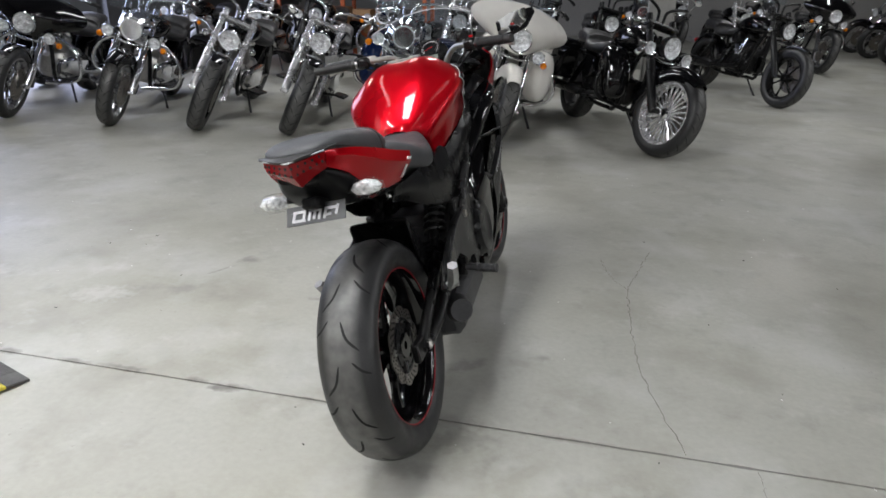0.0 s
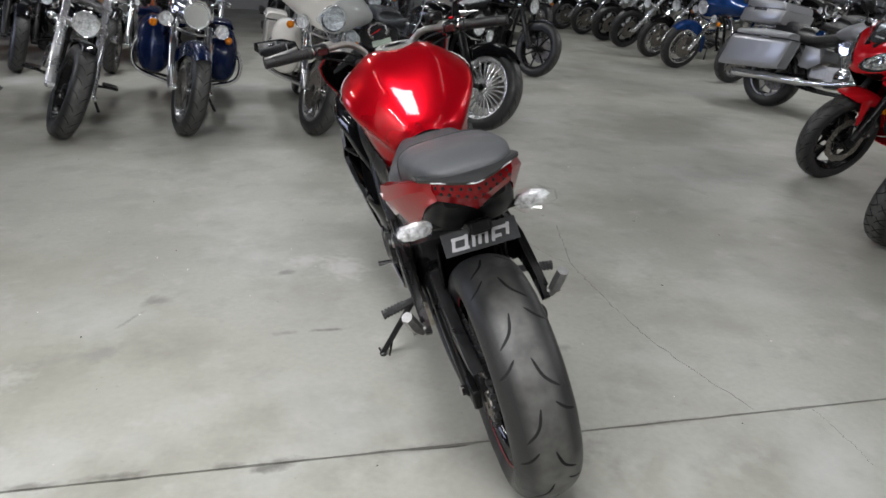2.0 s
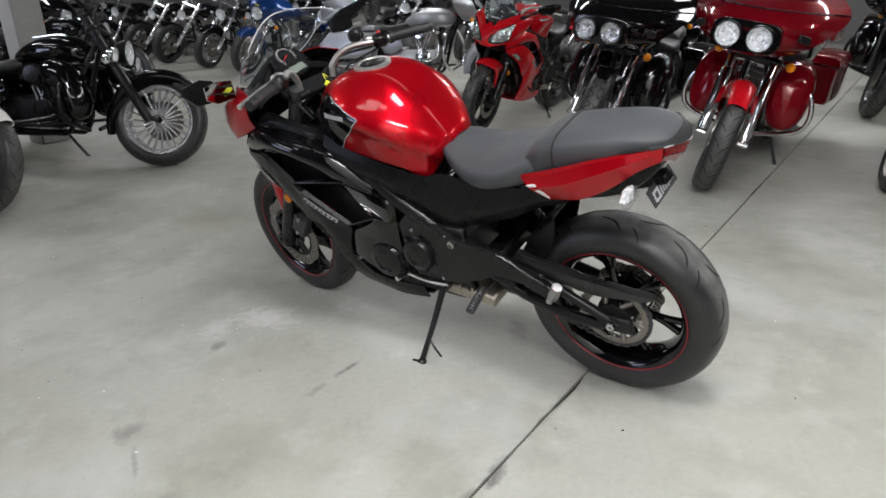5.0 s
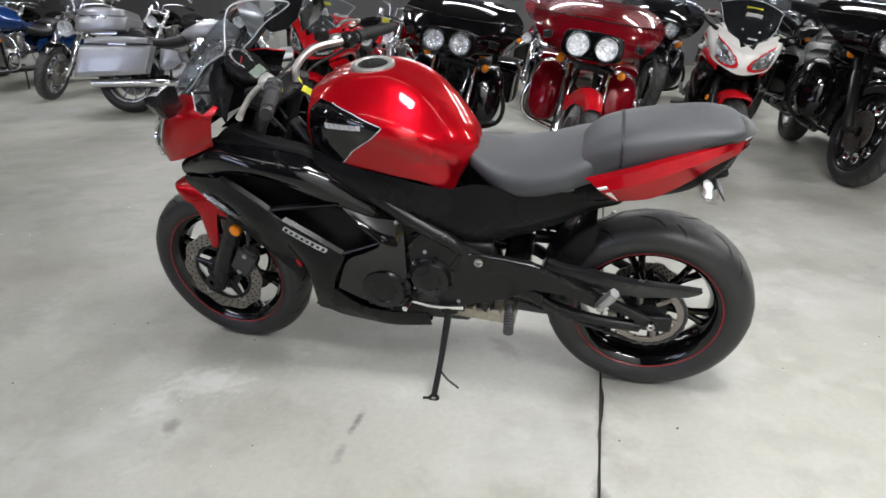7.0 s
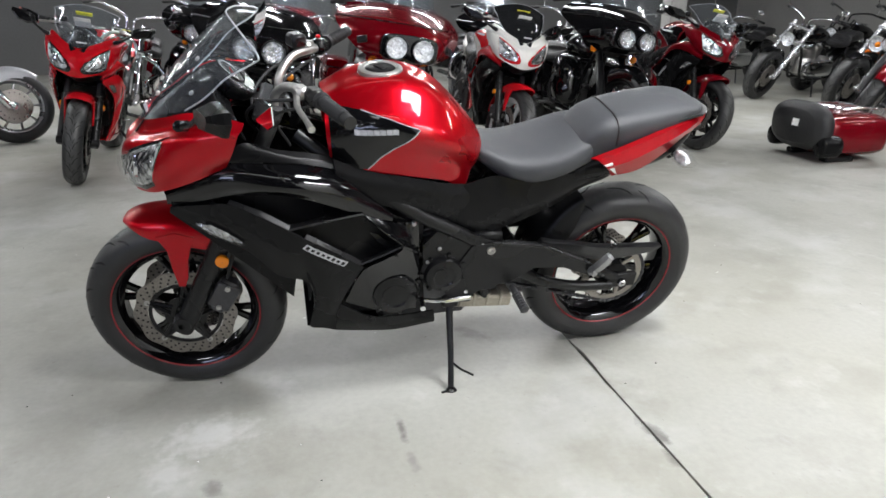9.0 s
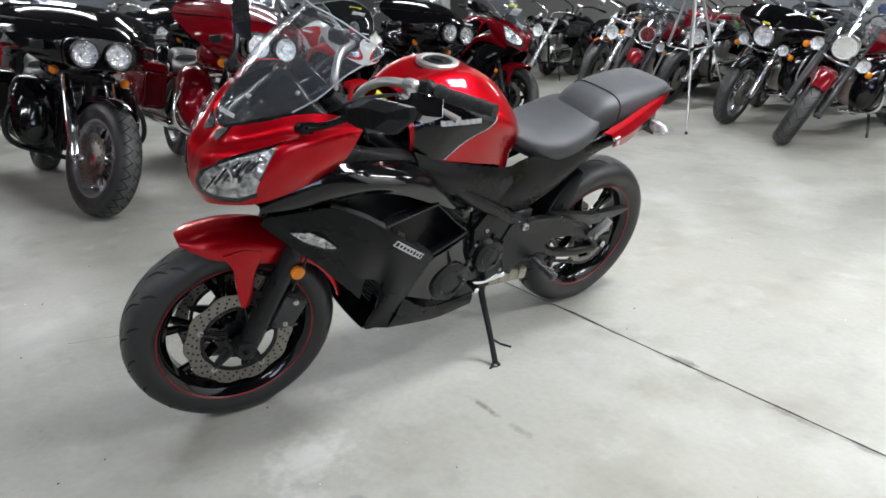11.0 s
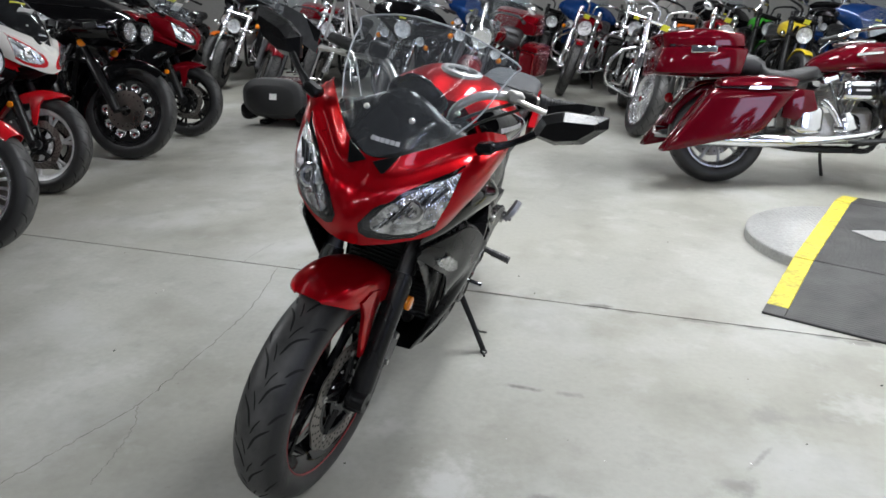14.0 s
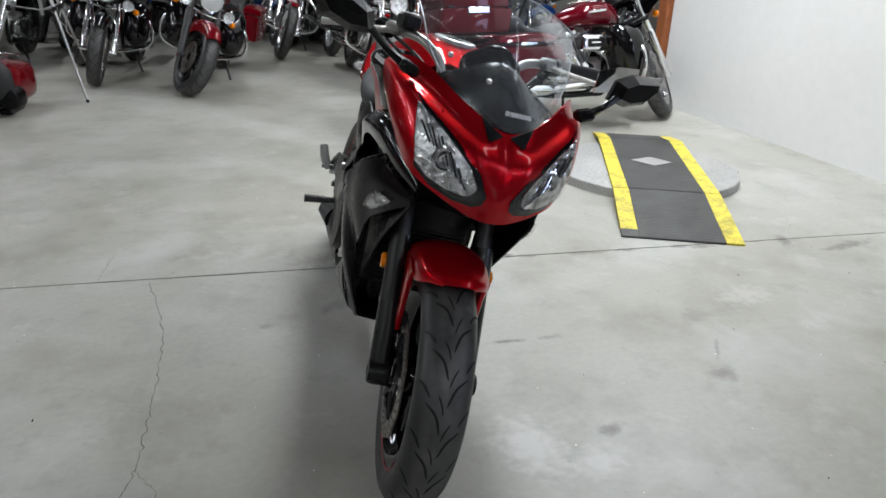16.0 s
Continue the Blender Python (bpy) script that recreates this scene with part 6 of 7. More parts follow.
def road_wheel(root, name, at, r, w, rim, style, m=None, disc=1, whitewall=False, knobbed=False):
    """A cruiser's wheel. style: cast, wire, chrome, black or round."""
    turn = (m if m is not None else Matrix()) @ Matrix.Translation(at)
    half = half_tyre(r, w, rim)
    x0 = w * 0.36
    metal = {"cast": CAST, "wire": CHROME, "chrome": POLISHED, "black": SATIN, "round": CHROME}[style]
    g = Geo().lathe([(x0 + 0.008, rim + 0.006), (x0 + 0.006, rim - 0.012), (x0 * 0.6, rim - 0.03), (-x0 * 0.6, rim - 0.03), (-x0 - 0.006, rim - 0.012), (-x0 - 0.008, rim + 0.006), (-x0 + 0.012, rim - 0.004), (0, rim - 0.016), (x0 - 0.012, rim - 0.004)], 56, closed=True)
    wheel = part(name, g.turned(turn), metal if style != "round" else SATIN, root)
    g = Geo().lathe([(0.058, 0.001), (0.058, 0.030), (0.044, 0.042), (-0.044, 0.042), (-0.058, 0.030), (-0.058, 0.001)], 24)
    part("hub", g.turned(turn), CHROME if style != "black" else SATIN, wheel)
    inner = rim - 0.026
    if style == "wire":
        g = Geo()
        for k in range(40):
            a = k * 2 * math.pi / 40
            s = 1 if k % 2 else -1
            b = a + (0.28 if k % 4 < 2 else -0.28)
            g.tube([(s * 0.036, 0.040 * math.cos(b), 0.040 * math.sin(b)), (0, inner * math.cos(a), inner * math.sin(a))], 0.0036, 5)
        stuff(part("wire_spokes", g.turned(turn), CHROME, wheel, "chrome wire spokes"))
    elif style == "round":
        g = Geo().lathe([(0.02, inner + 0.01), (0.03, inner * 0.9), (0.034, inner * 0.45), (0.040, 0.04), (-0.040, 0.04), (-0.034, inner * 0.45), (-0.03, inner * 0.9), (-0.02, inner + 0.01)], 40)
        part("wheel_centre", g.turned(turn), SATIN, wheel)
        for k in range(10):
            a = k * 2 * math.pi / 10
            for s in (-1, 1):
                g = Geo().lathe([(s * 0.033, 0.001), (s * 0.036, 0.030), (s * 0.041, 0.036), (s * 0.036, 0.040), (s * 0.030, 0.040)], 20, (0, inner * 0.72 * math.cos(a), inner * 0.72 * math.sin(a)))
                part("wheel_ring", g.turned(turn), CHROME, wheel)
    else:
        count = {"cast": 9, "chrome": 24, "black": 7}[style]
        for k in range(count):
            a = k * 2 * math.pi / count
            th = 0.011 if style != "chrome" else 0.0095
            g = Geo().tube([(0.012, 0.038 * math.cos(a), 0.038 * math.sin(a)), (0.006, inner * 0.6 * math.cos(a + 0.05), inner * 0.6 * math.sin(a + 0.05)), (0, inner * math.cos(a), inner * math.sin(a))], [th * 1.3, th * 0.85, th * 1.15], 6, 5)
            part("spoke", g.turned(turn), metal, wheel)
    g = Geo().lathe(full_profile(half), 72)
    tyre = part("tyre", g, TYREFRONT, wheel)
    tyre.matrix_basis = turn
    rad = crown(half)
    g = Geo()
    for k in range(22 if not knobbed else 30):
        a = k * 2 * math.pi / (22 if not knobbed else 30)
        for s in (1, -1):
            groove(g, rad, [(0.0, s * w * 0.04), (0.10, s * w * 0.20), (0.16, s * w * 0.40)], a + (0.07 if s > 0 else 0), 0.005, 0)
            if knobbed:
                groove(g, rad, [(0.14, s * w * 0.02), (0.06, s * w * 0.20), (0.0, s * w * 0.40)], a, 0.006, 0)
    stuff(part("tread_groove", g.turned(turn), GROOVE, wheel))
    for s in ((-1, 1) if disc == 2 else (-1,) if disc else ()):
        g = Geo().lathe([(s * 0.066 - 0.0025, 0.085), (s * 0.066 - 0.0025, 0.146), (s * 0.066 + 0.0025, 0.146), (s * 0.066 + 0.0025, 0.085)], 48, closed=True)
        # near-black studs in place of the shade inside drilled holes
        for k in range(18):
            a = k * 2 * math.pi / 18
            g.lathe([(s * 0.066 - 0.003, 0.0001), (s * 0.066 - 0.003, 0.006), (s * 0.066 + 0.003, 0.006), (s * 0.066 + 0.003, 0.0001)], 6, (0, 0.117 * math.cos(a), 0.117 * math.sin(a)), mat=1)
        g.lathe([(s * 0.060, 0.04), (s * 0.064, 0.088), (s * 0.068, 0.088), (s * 0.070, 0.04)], 20)
        part("brake_disc", g.turned(turn), [STEEL, GROOVE], wheel)
    return wheel


def arc_fender(at, r, w, a0, a1, drop, flare=0.0, n=11):
    """A fender over a wheel, from angle a0 to a1 in degrees from straight ahead."""
    rows = []
    for i, a in enumerate(np.linspace(a0, a1, n)):
        e = min(1.0, 0.55 + 0.9 * min(i, n - 1 - i) / (n - 1))
        fl = flare * max(0, i - (n - 4)) / 3
        a = math.radians(a)
        rows.append([(x * w * e, at[1] + (r + fl - drop * k * e) * math.cos(a), at[2] + (r + fl - drop * k * e) * math.sin(a)) for x, k in ((-1, 1), (-1.0, 0.55), (-0.88, 0.24), (-0.5, 0.06), (0, 0), (0.5, 0.06), (0.88, 0.24), (1.0, 0.55), (1, 1))])
    return Geo().sheet(rows, 30, 24, 0.004, inward=False)


def pod(rows, mat, name, root, label="", s=1, n=18, m=20, sq=0.5, lean=0.0):
    """A rounded box loft: rows of y, x centre, z centre, half width, half height."""
    sec = []
    for y, xc, zc, hw, hh in rows:
        a = np.linspace(0, 2 * np.pi, 16, endpoint=False) + (0.0 if sq == 0.5 else np.pi / 16)
        c, q = np.cos(a), np.sin(a)
        hz = hh * np.sign(q) * np.abs(q) ** sq
        sec.append(np.stack([s * (xc + hw * np.sign(c) * np.abs(c) ** sq), y + lean * hz, zc + hz], 1))
    return part(name, Geo().loft(sec, n, m), mat, root, label)


def pod_lid(s):
    """The sloping lid of a saddlebag."""
    sec = []
    for y, hw, z0, z1 in ((-1.325, 0.070, 0.668, 0.705), (-1.34, 0.088, 0.668, 0.728), (-1.60, 0.097, 0.668, 0.742), (-1.88, 0.092, 0.668, 0.722), (-1.91, 0.070, 0.668, 0.700)):
        sec.append([(s * (0.297 + k * hw), y, z) for k, z in ((-1, z0), (-1, (z0 + z1) / 2), (-0.9, z1 - 0.008), (-0.4, z1), (0.4, z1), (0.9, z1 - 0.010), (1, (z0 + z1) / 2), (1, z0))])
    return Geo().loft(sec, 18, 24)


def head_lamp(root, at, r, shell, name="headlight", m=None, face=(0, 1, 0), glass=None):
    ax = np.array(face, float)
    g = Geo().lathe([(-0.10 * r / 0.09, 0.001), (-0.095 * r / 0.09, r * 0.45), (-0.06 * r / 0.09, r * 0.85), (-0.005, r), (0.006, r * 1.06), (0.014, r * 1.02), (0.012, r * 0.93)], 28, at, ax)
    lamp = part(name, g.turned(m) if m is not None else g, shell, root)
    g = Geo().lathe([(-0.006, 0.001), (-0.004, r * 0.25), (-0.016, r * 0.30), (-0.010, r * 0.75), (0.008, r * 0.95)], 28, at, ax)
    part("reflector", g.turned(m) if m is not None else g, glass or LAMPBOWL, lamp, "pale fluted reflector, its brightness painted")
    g = Geo().lathe([(0.026, 0.001), (0.023, r * 0.5), (0.011, r * 0.96)], 28, at, ax)
    part("lens", g.turned(m) if m is not None else g, CLEAR, lamp).visible_shadow = False
    return lamp


def fork_steer(deg, rake):
    ax = Vector((0, -math.sin(rake), math.cos(rake)))
    c = Vector((0, -0.09, 0.31))
    return Matrix.Translation(c) @ Matrix.Rotation(radians(deg), 4, ax) @ Matrix.Translation(-c)


def road_bike(root, paint_mat, style="cruiser", wheel="cast", fork=None, steer=18.0, bags=False, topcase=False, guard=True, pods=False, spots=False,
              front=(0.325, 0.125, 0.235), fender="short", black_engine=False, tag=False, knobbed=False, seat=None, fender_mat=None, rake_deg=31.0, fairing_mat=None, deep_bags=0.0, dresser=False):
    """A V-twin road motorcycle. y ahead, from the front tyre's foot backwards; x to its right."""
    fork = fork or CHROME
    rake = radians(rake_deg)
    st = fork_steer(steer, rake)
    up = np.array([0, -math.sin(rake), math.cos(rake)])
    fr, fw, frim = front
    ax0 = np.array([0, 0.0, fr])
    wb = 1.63
    road_wheel(root, "front_wheel", tuple(ax0), fr, fw, frim, wheel, st, 2 if style != "cruiser" else 1, knobbed=knobbed)
    road_wheel(root, "rear_wheel", (0, -wb, 0.32), 0.32, 0.16, 0.215, wheel if wheel in ("cast", "wire", "black") else "cast", None, 1)
    fm = fender_mat or paint_mat
    # fork
    wide = 0.122 if fw < 0.14 else 0.130

    def draw_leg(g, s):
        a = ax0 + np.array([s * wide, -0.045, 0.0])
        g.tube([a - up * 0.02, a + up * 0.03, a + up * 0.40, a + up * 0.41], [0.028, 0.035, 0.034, 0.028], 14)
        g.tube([a + up * 0.40, a + up * 0.80], 0.028, 12)
        g.lathe([(s * (wide - 0.025), 0.020), (s * (wide + 0.03), 0.018), (s * (wide + 0.034), 0.010), (s * (wide + 0.034), 0.001)], 14, (0, 0, fr))

    both("fork_leg", draw_leg, fork, root, m=st)
    c0 = ax0 + np.array([0, -0.045, 0])
    g = Geo()
    for h in (0.52, 0.72):
        q = c0 + up * h
        g.box(tuple(q), (2 * wide + 0.07, 0.075, 0.035), (rake_deg, 0, 0), 0.25)
    part("fork_yoke", g.turned(st), fork if style == "cruiser" else SATIN, root)
    g = Geo().box((-wide - 0.004, -0.125, fr + 0.02), (0.045, 0.07, 0.10), (20, 0, 0), 0.25)
    part("brake_caliper", g.turned(st), DARKMETAL, root)
    # fender
    if fender == "full":
        g = arc_fender((0, 0, fr), fr + 0.032, fw * 0.76, 48, 196, 0.15, 0.03)
    else:
        g = arc_fender((0, 0, fr), fr + 0.026, fw * 0.56, 62, 152, 0.030)
    part("front_fender", g.turned(st), fm, root)
    # bars
    top = c0 + up * 0.76

    def draw_bar(g, s):
        g.tube([tuple(top + (s * 0.03, -0.02, 0.0)), tuple(top + (s * 0.06, -0.03, 0.10)), tuple(top + (s * 0.26, -0.06, 0.16)), tuple(top + (s * 0.36, -0.16, 0.14)), tuple(top + (s * 0.40, -0.24, 0.12))], 0.0125, 10, 22)

    dull = fork is SATIN or fork is DARKMETAL
    both("handlebar", draw_bar, SATIN if dull else CHROME, root, m=st)

    def draw_grip(g, s):
        g.tube([tuple(top + (s * 0.365, -0.165, 0.139)), tuple(top + (s * 0.425, -0.285, 0.112))], 0.018, 10)
        g.tube([tuple(top + (s * 0.34, -0.08, 0.15)), tuple(top + (s * 0.40, -0.16, 0.13))], 0.006, 6)

    both("hand_grip", draw_grip, RUBBER, root, m=st)
    if style in ("cruiser", "screen"):
        def draw_mirror(g, s):
            g.tube([tuple(top + (s * 0.33, -0.12, 0.15)), tuple(top + (s * 0.37, -0.10, 0.24))], 0.005, 6)
            g.ball(tuple(top + (s * 0.39, -0.11, 0.27)), (0.055, 0.012, 0.036), (0, s * 10, 0), 8, 14)

        both("mirror", draw_mirror, CHROME, root, m=st)
    # lamps
    lamp_at = c0 + up * 0.56 + np.array([0, 0.115, 0.0])
    if style == "cruiser":
        head_lamp(root, tuple(lamp_at), 0.090, SATIN if dull else CHROME, m=st)
    elif style == "screen":
        q = lamp_at + np.array([0, 0.01, 0.02])
        head_lamp(root, tuple(q), 0.095, CHROME, m=st)
        g = Geo().loft([[(w * math.cos(a), q[1] - d, q[2] + 0.01 + h * math.sin(a)) for a in np.linspace(0, 2 * np.pi, 14, endpoint=False)] for d, w, h in ((0.0, 0.10, 0.10), (0.08, 0.14, 0.13), (0.20, 0.15, 0.16), (0.26, 0.12, 0.14))], 12, 20)
        part("lamp_nacelle", g.turned(st), CHROME, root)
        rows = []
        for k in range(5):
            f = k / 4
            rows.append([(x * (0.24 + 0.05 * math.sin(f * 3)), q[1] - 0.02 - 0.20 * f - 0.10 * x * x, q[2] + 0.13 + 0.42 * f) for x in (-1, -0.5, 0, 0.5, 1)])
        part("windscreen", Geo().sheet(rows, 16, 20, 0.004, inward=False).turned(st), SCREEN, root).visible_shadow = False
    elif style == "bat":
        q = lamp_at + np.array([0, 0.03, 0.04])
        head_lamp(root, tuple(q + (0, 0.02, 0)), 0.092, CHROME, m=st)
        rows = [
            [(x * 0.20, q[1] - 0.02 - 0.18 * x * x, q[2] - 0.11 + 0.05 * x * x) for x in (-1, -0.6, -0.25, 0, 0.25, 0.6, 1)],
            [(x * 0.38, q[1] - 0.01 - 0.24 * x * x, q[2] - 0.02 + 0.05 * x * x) for x in (-1, -0.6, -0.25, 0, 0.25, 0.6, 1)],
            [(x * 0.42, q[1] + 0.00 - 0.27 * x * x, q[2] + 0.09 + 0.02 * x * x) for x in (-1, -0.6, -0.25, 0, 0.25, 0.6, 1)],
            [(x * 0.34, q[1] - 0.08 - 0.22 * x * x, q[2] + 0.20 - 0.01 * x * x) for x in (-1, -0.6, -0.25, 0, 0.25, 0.6, 1)],
            [(x * 0.24, q[1] - 0.16 - 0.12 * x * x, q[2] + 0.26 - 0.03 * x * x) for x in (-1, -0.6, -0.25, 0, 0.25, 0.6, 1)],
        ]
        part("fork_fairing", Geo().sheet(rows, 24, 36, 0.008, inward=False).turned(st), fairing_mat or paint_mat, root)
        rows = [[(x * (0.25 - 0.03 * f), q[1] - 0.15 - 0.12 * f - 0.10 * x * x, q[2] + 0.25 + 0.16 * f - 0.03 * x * x) for x in (-1, -0.5, 0, 0.5, 1)] for f in (0, 0.5, 1)]
        part("windscreen", Geo().sheet(rows, 8, 18, 0.004, inward=False).turned(st), SCREEN, root).visible_shadow = False
    elif style == "shark":
        yn, zn = 0.06, 0.93
        rows = [
            [(x * 0.17, yn - 0.10 - 0.16 * x * x, zn - 0.115) for x in (-1, -0.7, -0.35, 0, 0.35, 0.7, 1)],
            [(x * 0.30, yn - 0.02 - 0.22 * x * x, zn - 0.05) for x in (-1, -0.7, -0.35, 0, 0.35, 0.7, 1)],
            [(x * 0.40, yn - 0.01 - 0.36 * x * x, zn + 0.05) for x in (-1, -0.7, -0.35, 0, 0.35, 0.7, 1)],
            [(x * 0.43, yn - 0.10 - 0.42 * x * x, zn + 0.135) for x in (-1, -0.7, -0.35, 0, 0.35, 0.7, 1)],
            [(x * 0.36, yn - 0.28 - 0.30 * x * x, zn + 0.215) for x in (-1, -0.7, -0.35, 0, 0.35, 0.7, 1)],
            [(x * 0.24, yn - 0.42 - 0.18 * x * x, zn + 0.255) for x in (-1, -0.7, -0.35, 0, 0.35, 0.7, 1)],
        ]
        ff = part("frame_fairing", Geo().sheet(rows, 28, 40, 0.010, inward=False), paint_mat, root)
        part("fairing_line", Geo().tube(np.array(rows[3]) + (0, 0.003, 0.004), 0.004, 6, 40), SATIN, ff, "dark moulding line")
        for s in (-1, 1):
            part("fairing_vent", Geo().box((s * 0.285, yn - 0.115, zn + 0.01), (0.085, 0.02, 0.045), (0, s * 12, -s * 52), 0.3), SATIN, ff, "black air vent")
        pod([(yn - 0.06, 0, zn - 0.008, 0.185, 0.084), (yn + 0.012, 0, zn - 0.008, 0.186, 0.085), (yn + 0.020, 0, zn - 0.008, 0.176, 0.076)], BLACK, "lamp_housing", root, n=8)
        for s in (-1, 1):
            head_lamp(root, (s * 0.086, yn + 0.040, zn - 0.008), 0.070, SATIN, glass=REFLECTOR if paint_mat is BLACK else None)
        rows = [[(x * 0.25, yn - 0.41 - 0.10 * f - 0.14 * x * x, zn + 0.25 + 0.13 * f) for x in (-1, -0.5, 0, 0.5, 1)] for f in (0, 0.5, 1)]
        part("windscreen", Geo().sheet(rows, 8, 18, 0.004, inward=False), SCREEN, root).visible_shadow = False
        part("fairing_core", Geo().box((0, -0.36, 0.98), (0.42, 0.30, 0.26), (20, 0, 0), 0.2), PLASTIC, root)
    if spots:
        for s in (-1, 1):
            head_lamp(root, tuple(lamp_at + np.array([s * 0.20, -0.02, -0.05])), 0.052, CHROME, "spot_lamp", st)
        g = Geo().tube([tuple(lamp_at + (-0.26, -0.06, -0.07)), tuple(lamp_at + (0, -0.03, -0.115)), tuple(lamp_at + (0.26, -0.06, -0.07))], 0.012, 10, 16)
        part("lamp_bar", g.turned(st), CHROME, root)
    for s in (-1, 1):
        q = lamp_at + np.array([s * (0.27 if spots else 0.21), -0.05, -0.10 if spots else -0.03])
        g = Geo().ball(tuple(q), (0.028, 0.030, 0.028), n=8, m=14)
        ind = part("indicator", g.turned(st), AMBER if style != "cruiser" else CHROME, root, "round amber indicator" if style != "cruiser" else "")
    # tank, seats
    g = Geo().loft(rings([(-0.50, 0.86, 0.05, 0.76), (-0.56, 0.905, 0.105, 0.74), (-0.66, 0.935, 0.145, 0.735), (-0.80, 0.930, 0.155, 0.735), (-0.94, 0.890, 0.125, 0.735), (-1.05, 0.835, 0.075, 0.735), (-1.09, 0.80, 0.04, 0.745)], 2.2, 3), 32, 36)
    tank = part("fuel_tank", g, paint_mat, root)
    if dresser:
        for s in (-1, 1):
            part("tank_mark", Geo().box((s * 0.162, -0.78, 0.855), (0.006, 0.16, 0.016), (6, 0, 0), 0.3), CHROME, tank, "slim chrome tank mark")
    g = Geo().lathe([(0, 0.05), (0.012, 0.048), (0.018, 0.03), (0.02, 0.001)], 24, (0, -0.72, 0.93), (0, 0, 1)).box((0, -0.83, 0.932), (0.07, 0.20, 0.014), (6, 0, 0), 0.3)
    part("tank_console", g, CHROME, tank)
    seat = seat or LEATHER
    g = Geo().loft(rings([(-1.02, 0.79, 0.06, 0.70), (-1.10, 0.775, 0.12, 0.67), (-1.25, 0.745, 0.165, 0.65), (-1.38, 0.765, 0.16, 0.66), (-1.43, 0.82, 0.14, 0.68)], 3, 3), 26, 28)
    part("rider_seat", g, seat, root)
    g = Geo().loft(rings([(-1.40, 0.81, 0.13, 0.70), (-1.47, 0.845, 0.135, 0.70), (-1.62, 0.855, 0.12, 0.72), (-1.76, 0.84, 0.08, 0.72)], 3, 3), 20, 26)
    part("pillion_seat", g, seat, root)
    # engine
    case = SATIN if black_engine else ALLOY
    bright = SATIN if black_engine else CHROME
    g = Geo().box((0, -0.86, 0.40), (0.20, 0.40, 0.24), cut=0.2).box((0, -1.10, 0.42), (0.19, 0.24, 0.20), cut=0.2)
    part("crankcase", g, case, root)
    if dresser:
        pod([(-1.00, 0.11, 0.43, 0.02, 0.05), (-1.03, 0.125, 0.43, 0.045, 0.085), (-1.16, 0.13, 0.43, 0.05, 0.09), (-1.21, 0.12, 0.43, 0.03, 0.06)], CHROME, "gearbox_cover", root, sq=0.4)
        part("side_tube", Geo().tube([(0.13, -1.02, 0.56), (0.15, -0.96, 0.50), (0.16, -0.90, 0.40)], 0.022, 10, 12), CHROME, root)
    for tilt in (22, -22):
        a = math.radians(tilt)
        d = np.array([0, math.sin(a), math.cos(a)])
        b = np.array([0, -0.86, 0.46])
        g = Geo()
        for k in range(9):
            q = b + d * (0.045 + 0.020 * k)
            g.lathe([(-0.004, 0.055), (-0.004, 0.083), (0.004, 0.083), (0.004, 0.055)], 24, tuple(q), tuple(d), closed=True)
        g.lathe([(0, 0.062), (0.21, 0.062)], 20, tuple(b), tuple(d))
        stuff(part("cylinder", g, DARKMETAL if black_engine else ALLOY, root, "finned cylinder"))
        q = b + d * 0.255
        part("rocker_cover", Geo().box(tuple(q), (0.15, 0.13, 0.07), (-tilt, 0, 0), 0.3), bright, root)

        def draw_rod(g, s):
            g.tube([(0.10, b[1] + 0.02 * s, 0.45), tuple(b + d * 0.23 + np.array([0.085, 0.02 * s, 0]))], 0.010, 8)

        both("pushrod_tube", draw_rod, CHROME, root)
    if dresser:
        ac = pod([(-0.70, 0.14, 0.625, 0.035, 0.045), (-0.715, 0.145, 0.625, 0.05, 0.062), (-0.90, 0.145, 0.625, 0.05, 0.062), (-0.915, 0.14, 0.625, 0.035, 0.045)], CHROME, "air_cleaner", root, "rounded chrome air cleaner cover", sq=0.45)
        part("air_cleaner_inset", Geo().box((0.196, -0.807, 0.625), (0.006, 0.15, 0.06), cut=0.3), SATIN, ac, "dark inset panel")
        part("air_cleaner_mark", Geo().box((0.200, -0.807, 0.628), (0.004, 0.09, 0.014), cut=0.3), CHROME, ac)
    else:
        g = Geo().lathe([(0.08, 0.06), (0.14, 0.075), (0.17, 0.075), (0.185, 0.06), (0.187, 0.001)], 28, (0, -0.86, 0.66))
        part("air_cleaner", g, bright, root)
    pod([(-0.62, -0.13, 0.40, 0.02, 0.05), (-0.68, -0.145, 0.40, 0.035, 0.095), (-0.90, -0.15, 0.40, 0.040, 0.105), (-1.12, -0.145, 0.40, 0.035, 0.11), (-1.20, -0.13, 0.40, 0.02, 0.06)], bright, "primary_cover", root)
    g = Geo().lathe([(0.09, 0.09), (0.125, 0.085), (0.135, 0.06), (0.136, 0.001)], 24, (0, -0.84, 0.40))
    part("cam_cover", g, bright, root)
    pipe = CHROME if not black_engine else SATIN
    for k, (p0, z) in enumerate((((0.05, -0.70, 0.58), 0.30), ((0.05, -1.00, 0.58), 0.33))):
        g = Geo().tube([p0, (0.15, p0[1] + 0.05, 0.50), (0.18, p0[1] + 0.0, 0.36), (0.185, -1.15, z), (0.195, -1.30, z), (0.20, -1.95 - 0.05 * k, z - 0.005)], [0.024, 0.024, 0.025, 0.028, 0.043, 0.043], 12, 30)
        s = -1 if (bags and k) else 1
        part("exhaust_pipe", g.turned(Matrix.Diagonal((s, 1, 1, 1))), pipe, root)
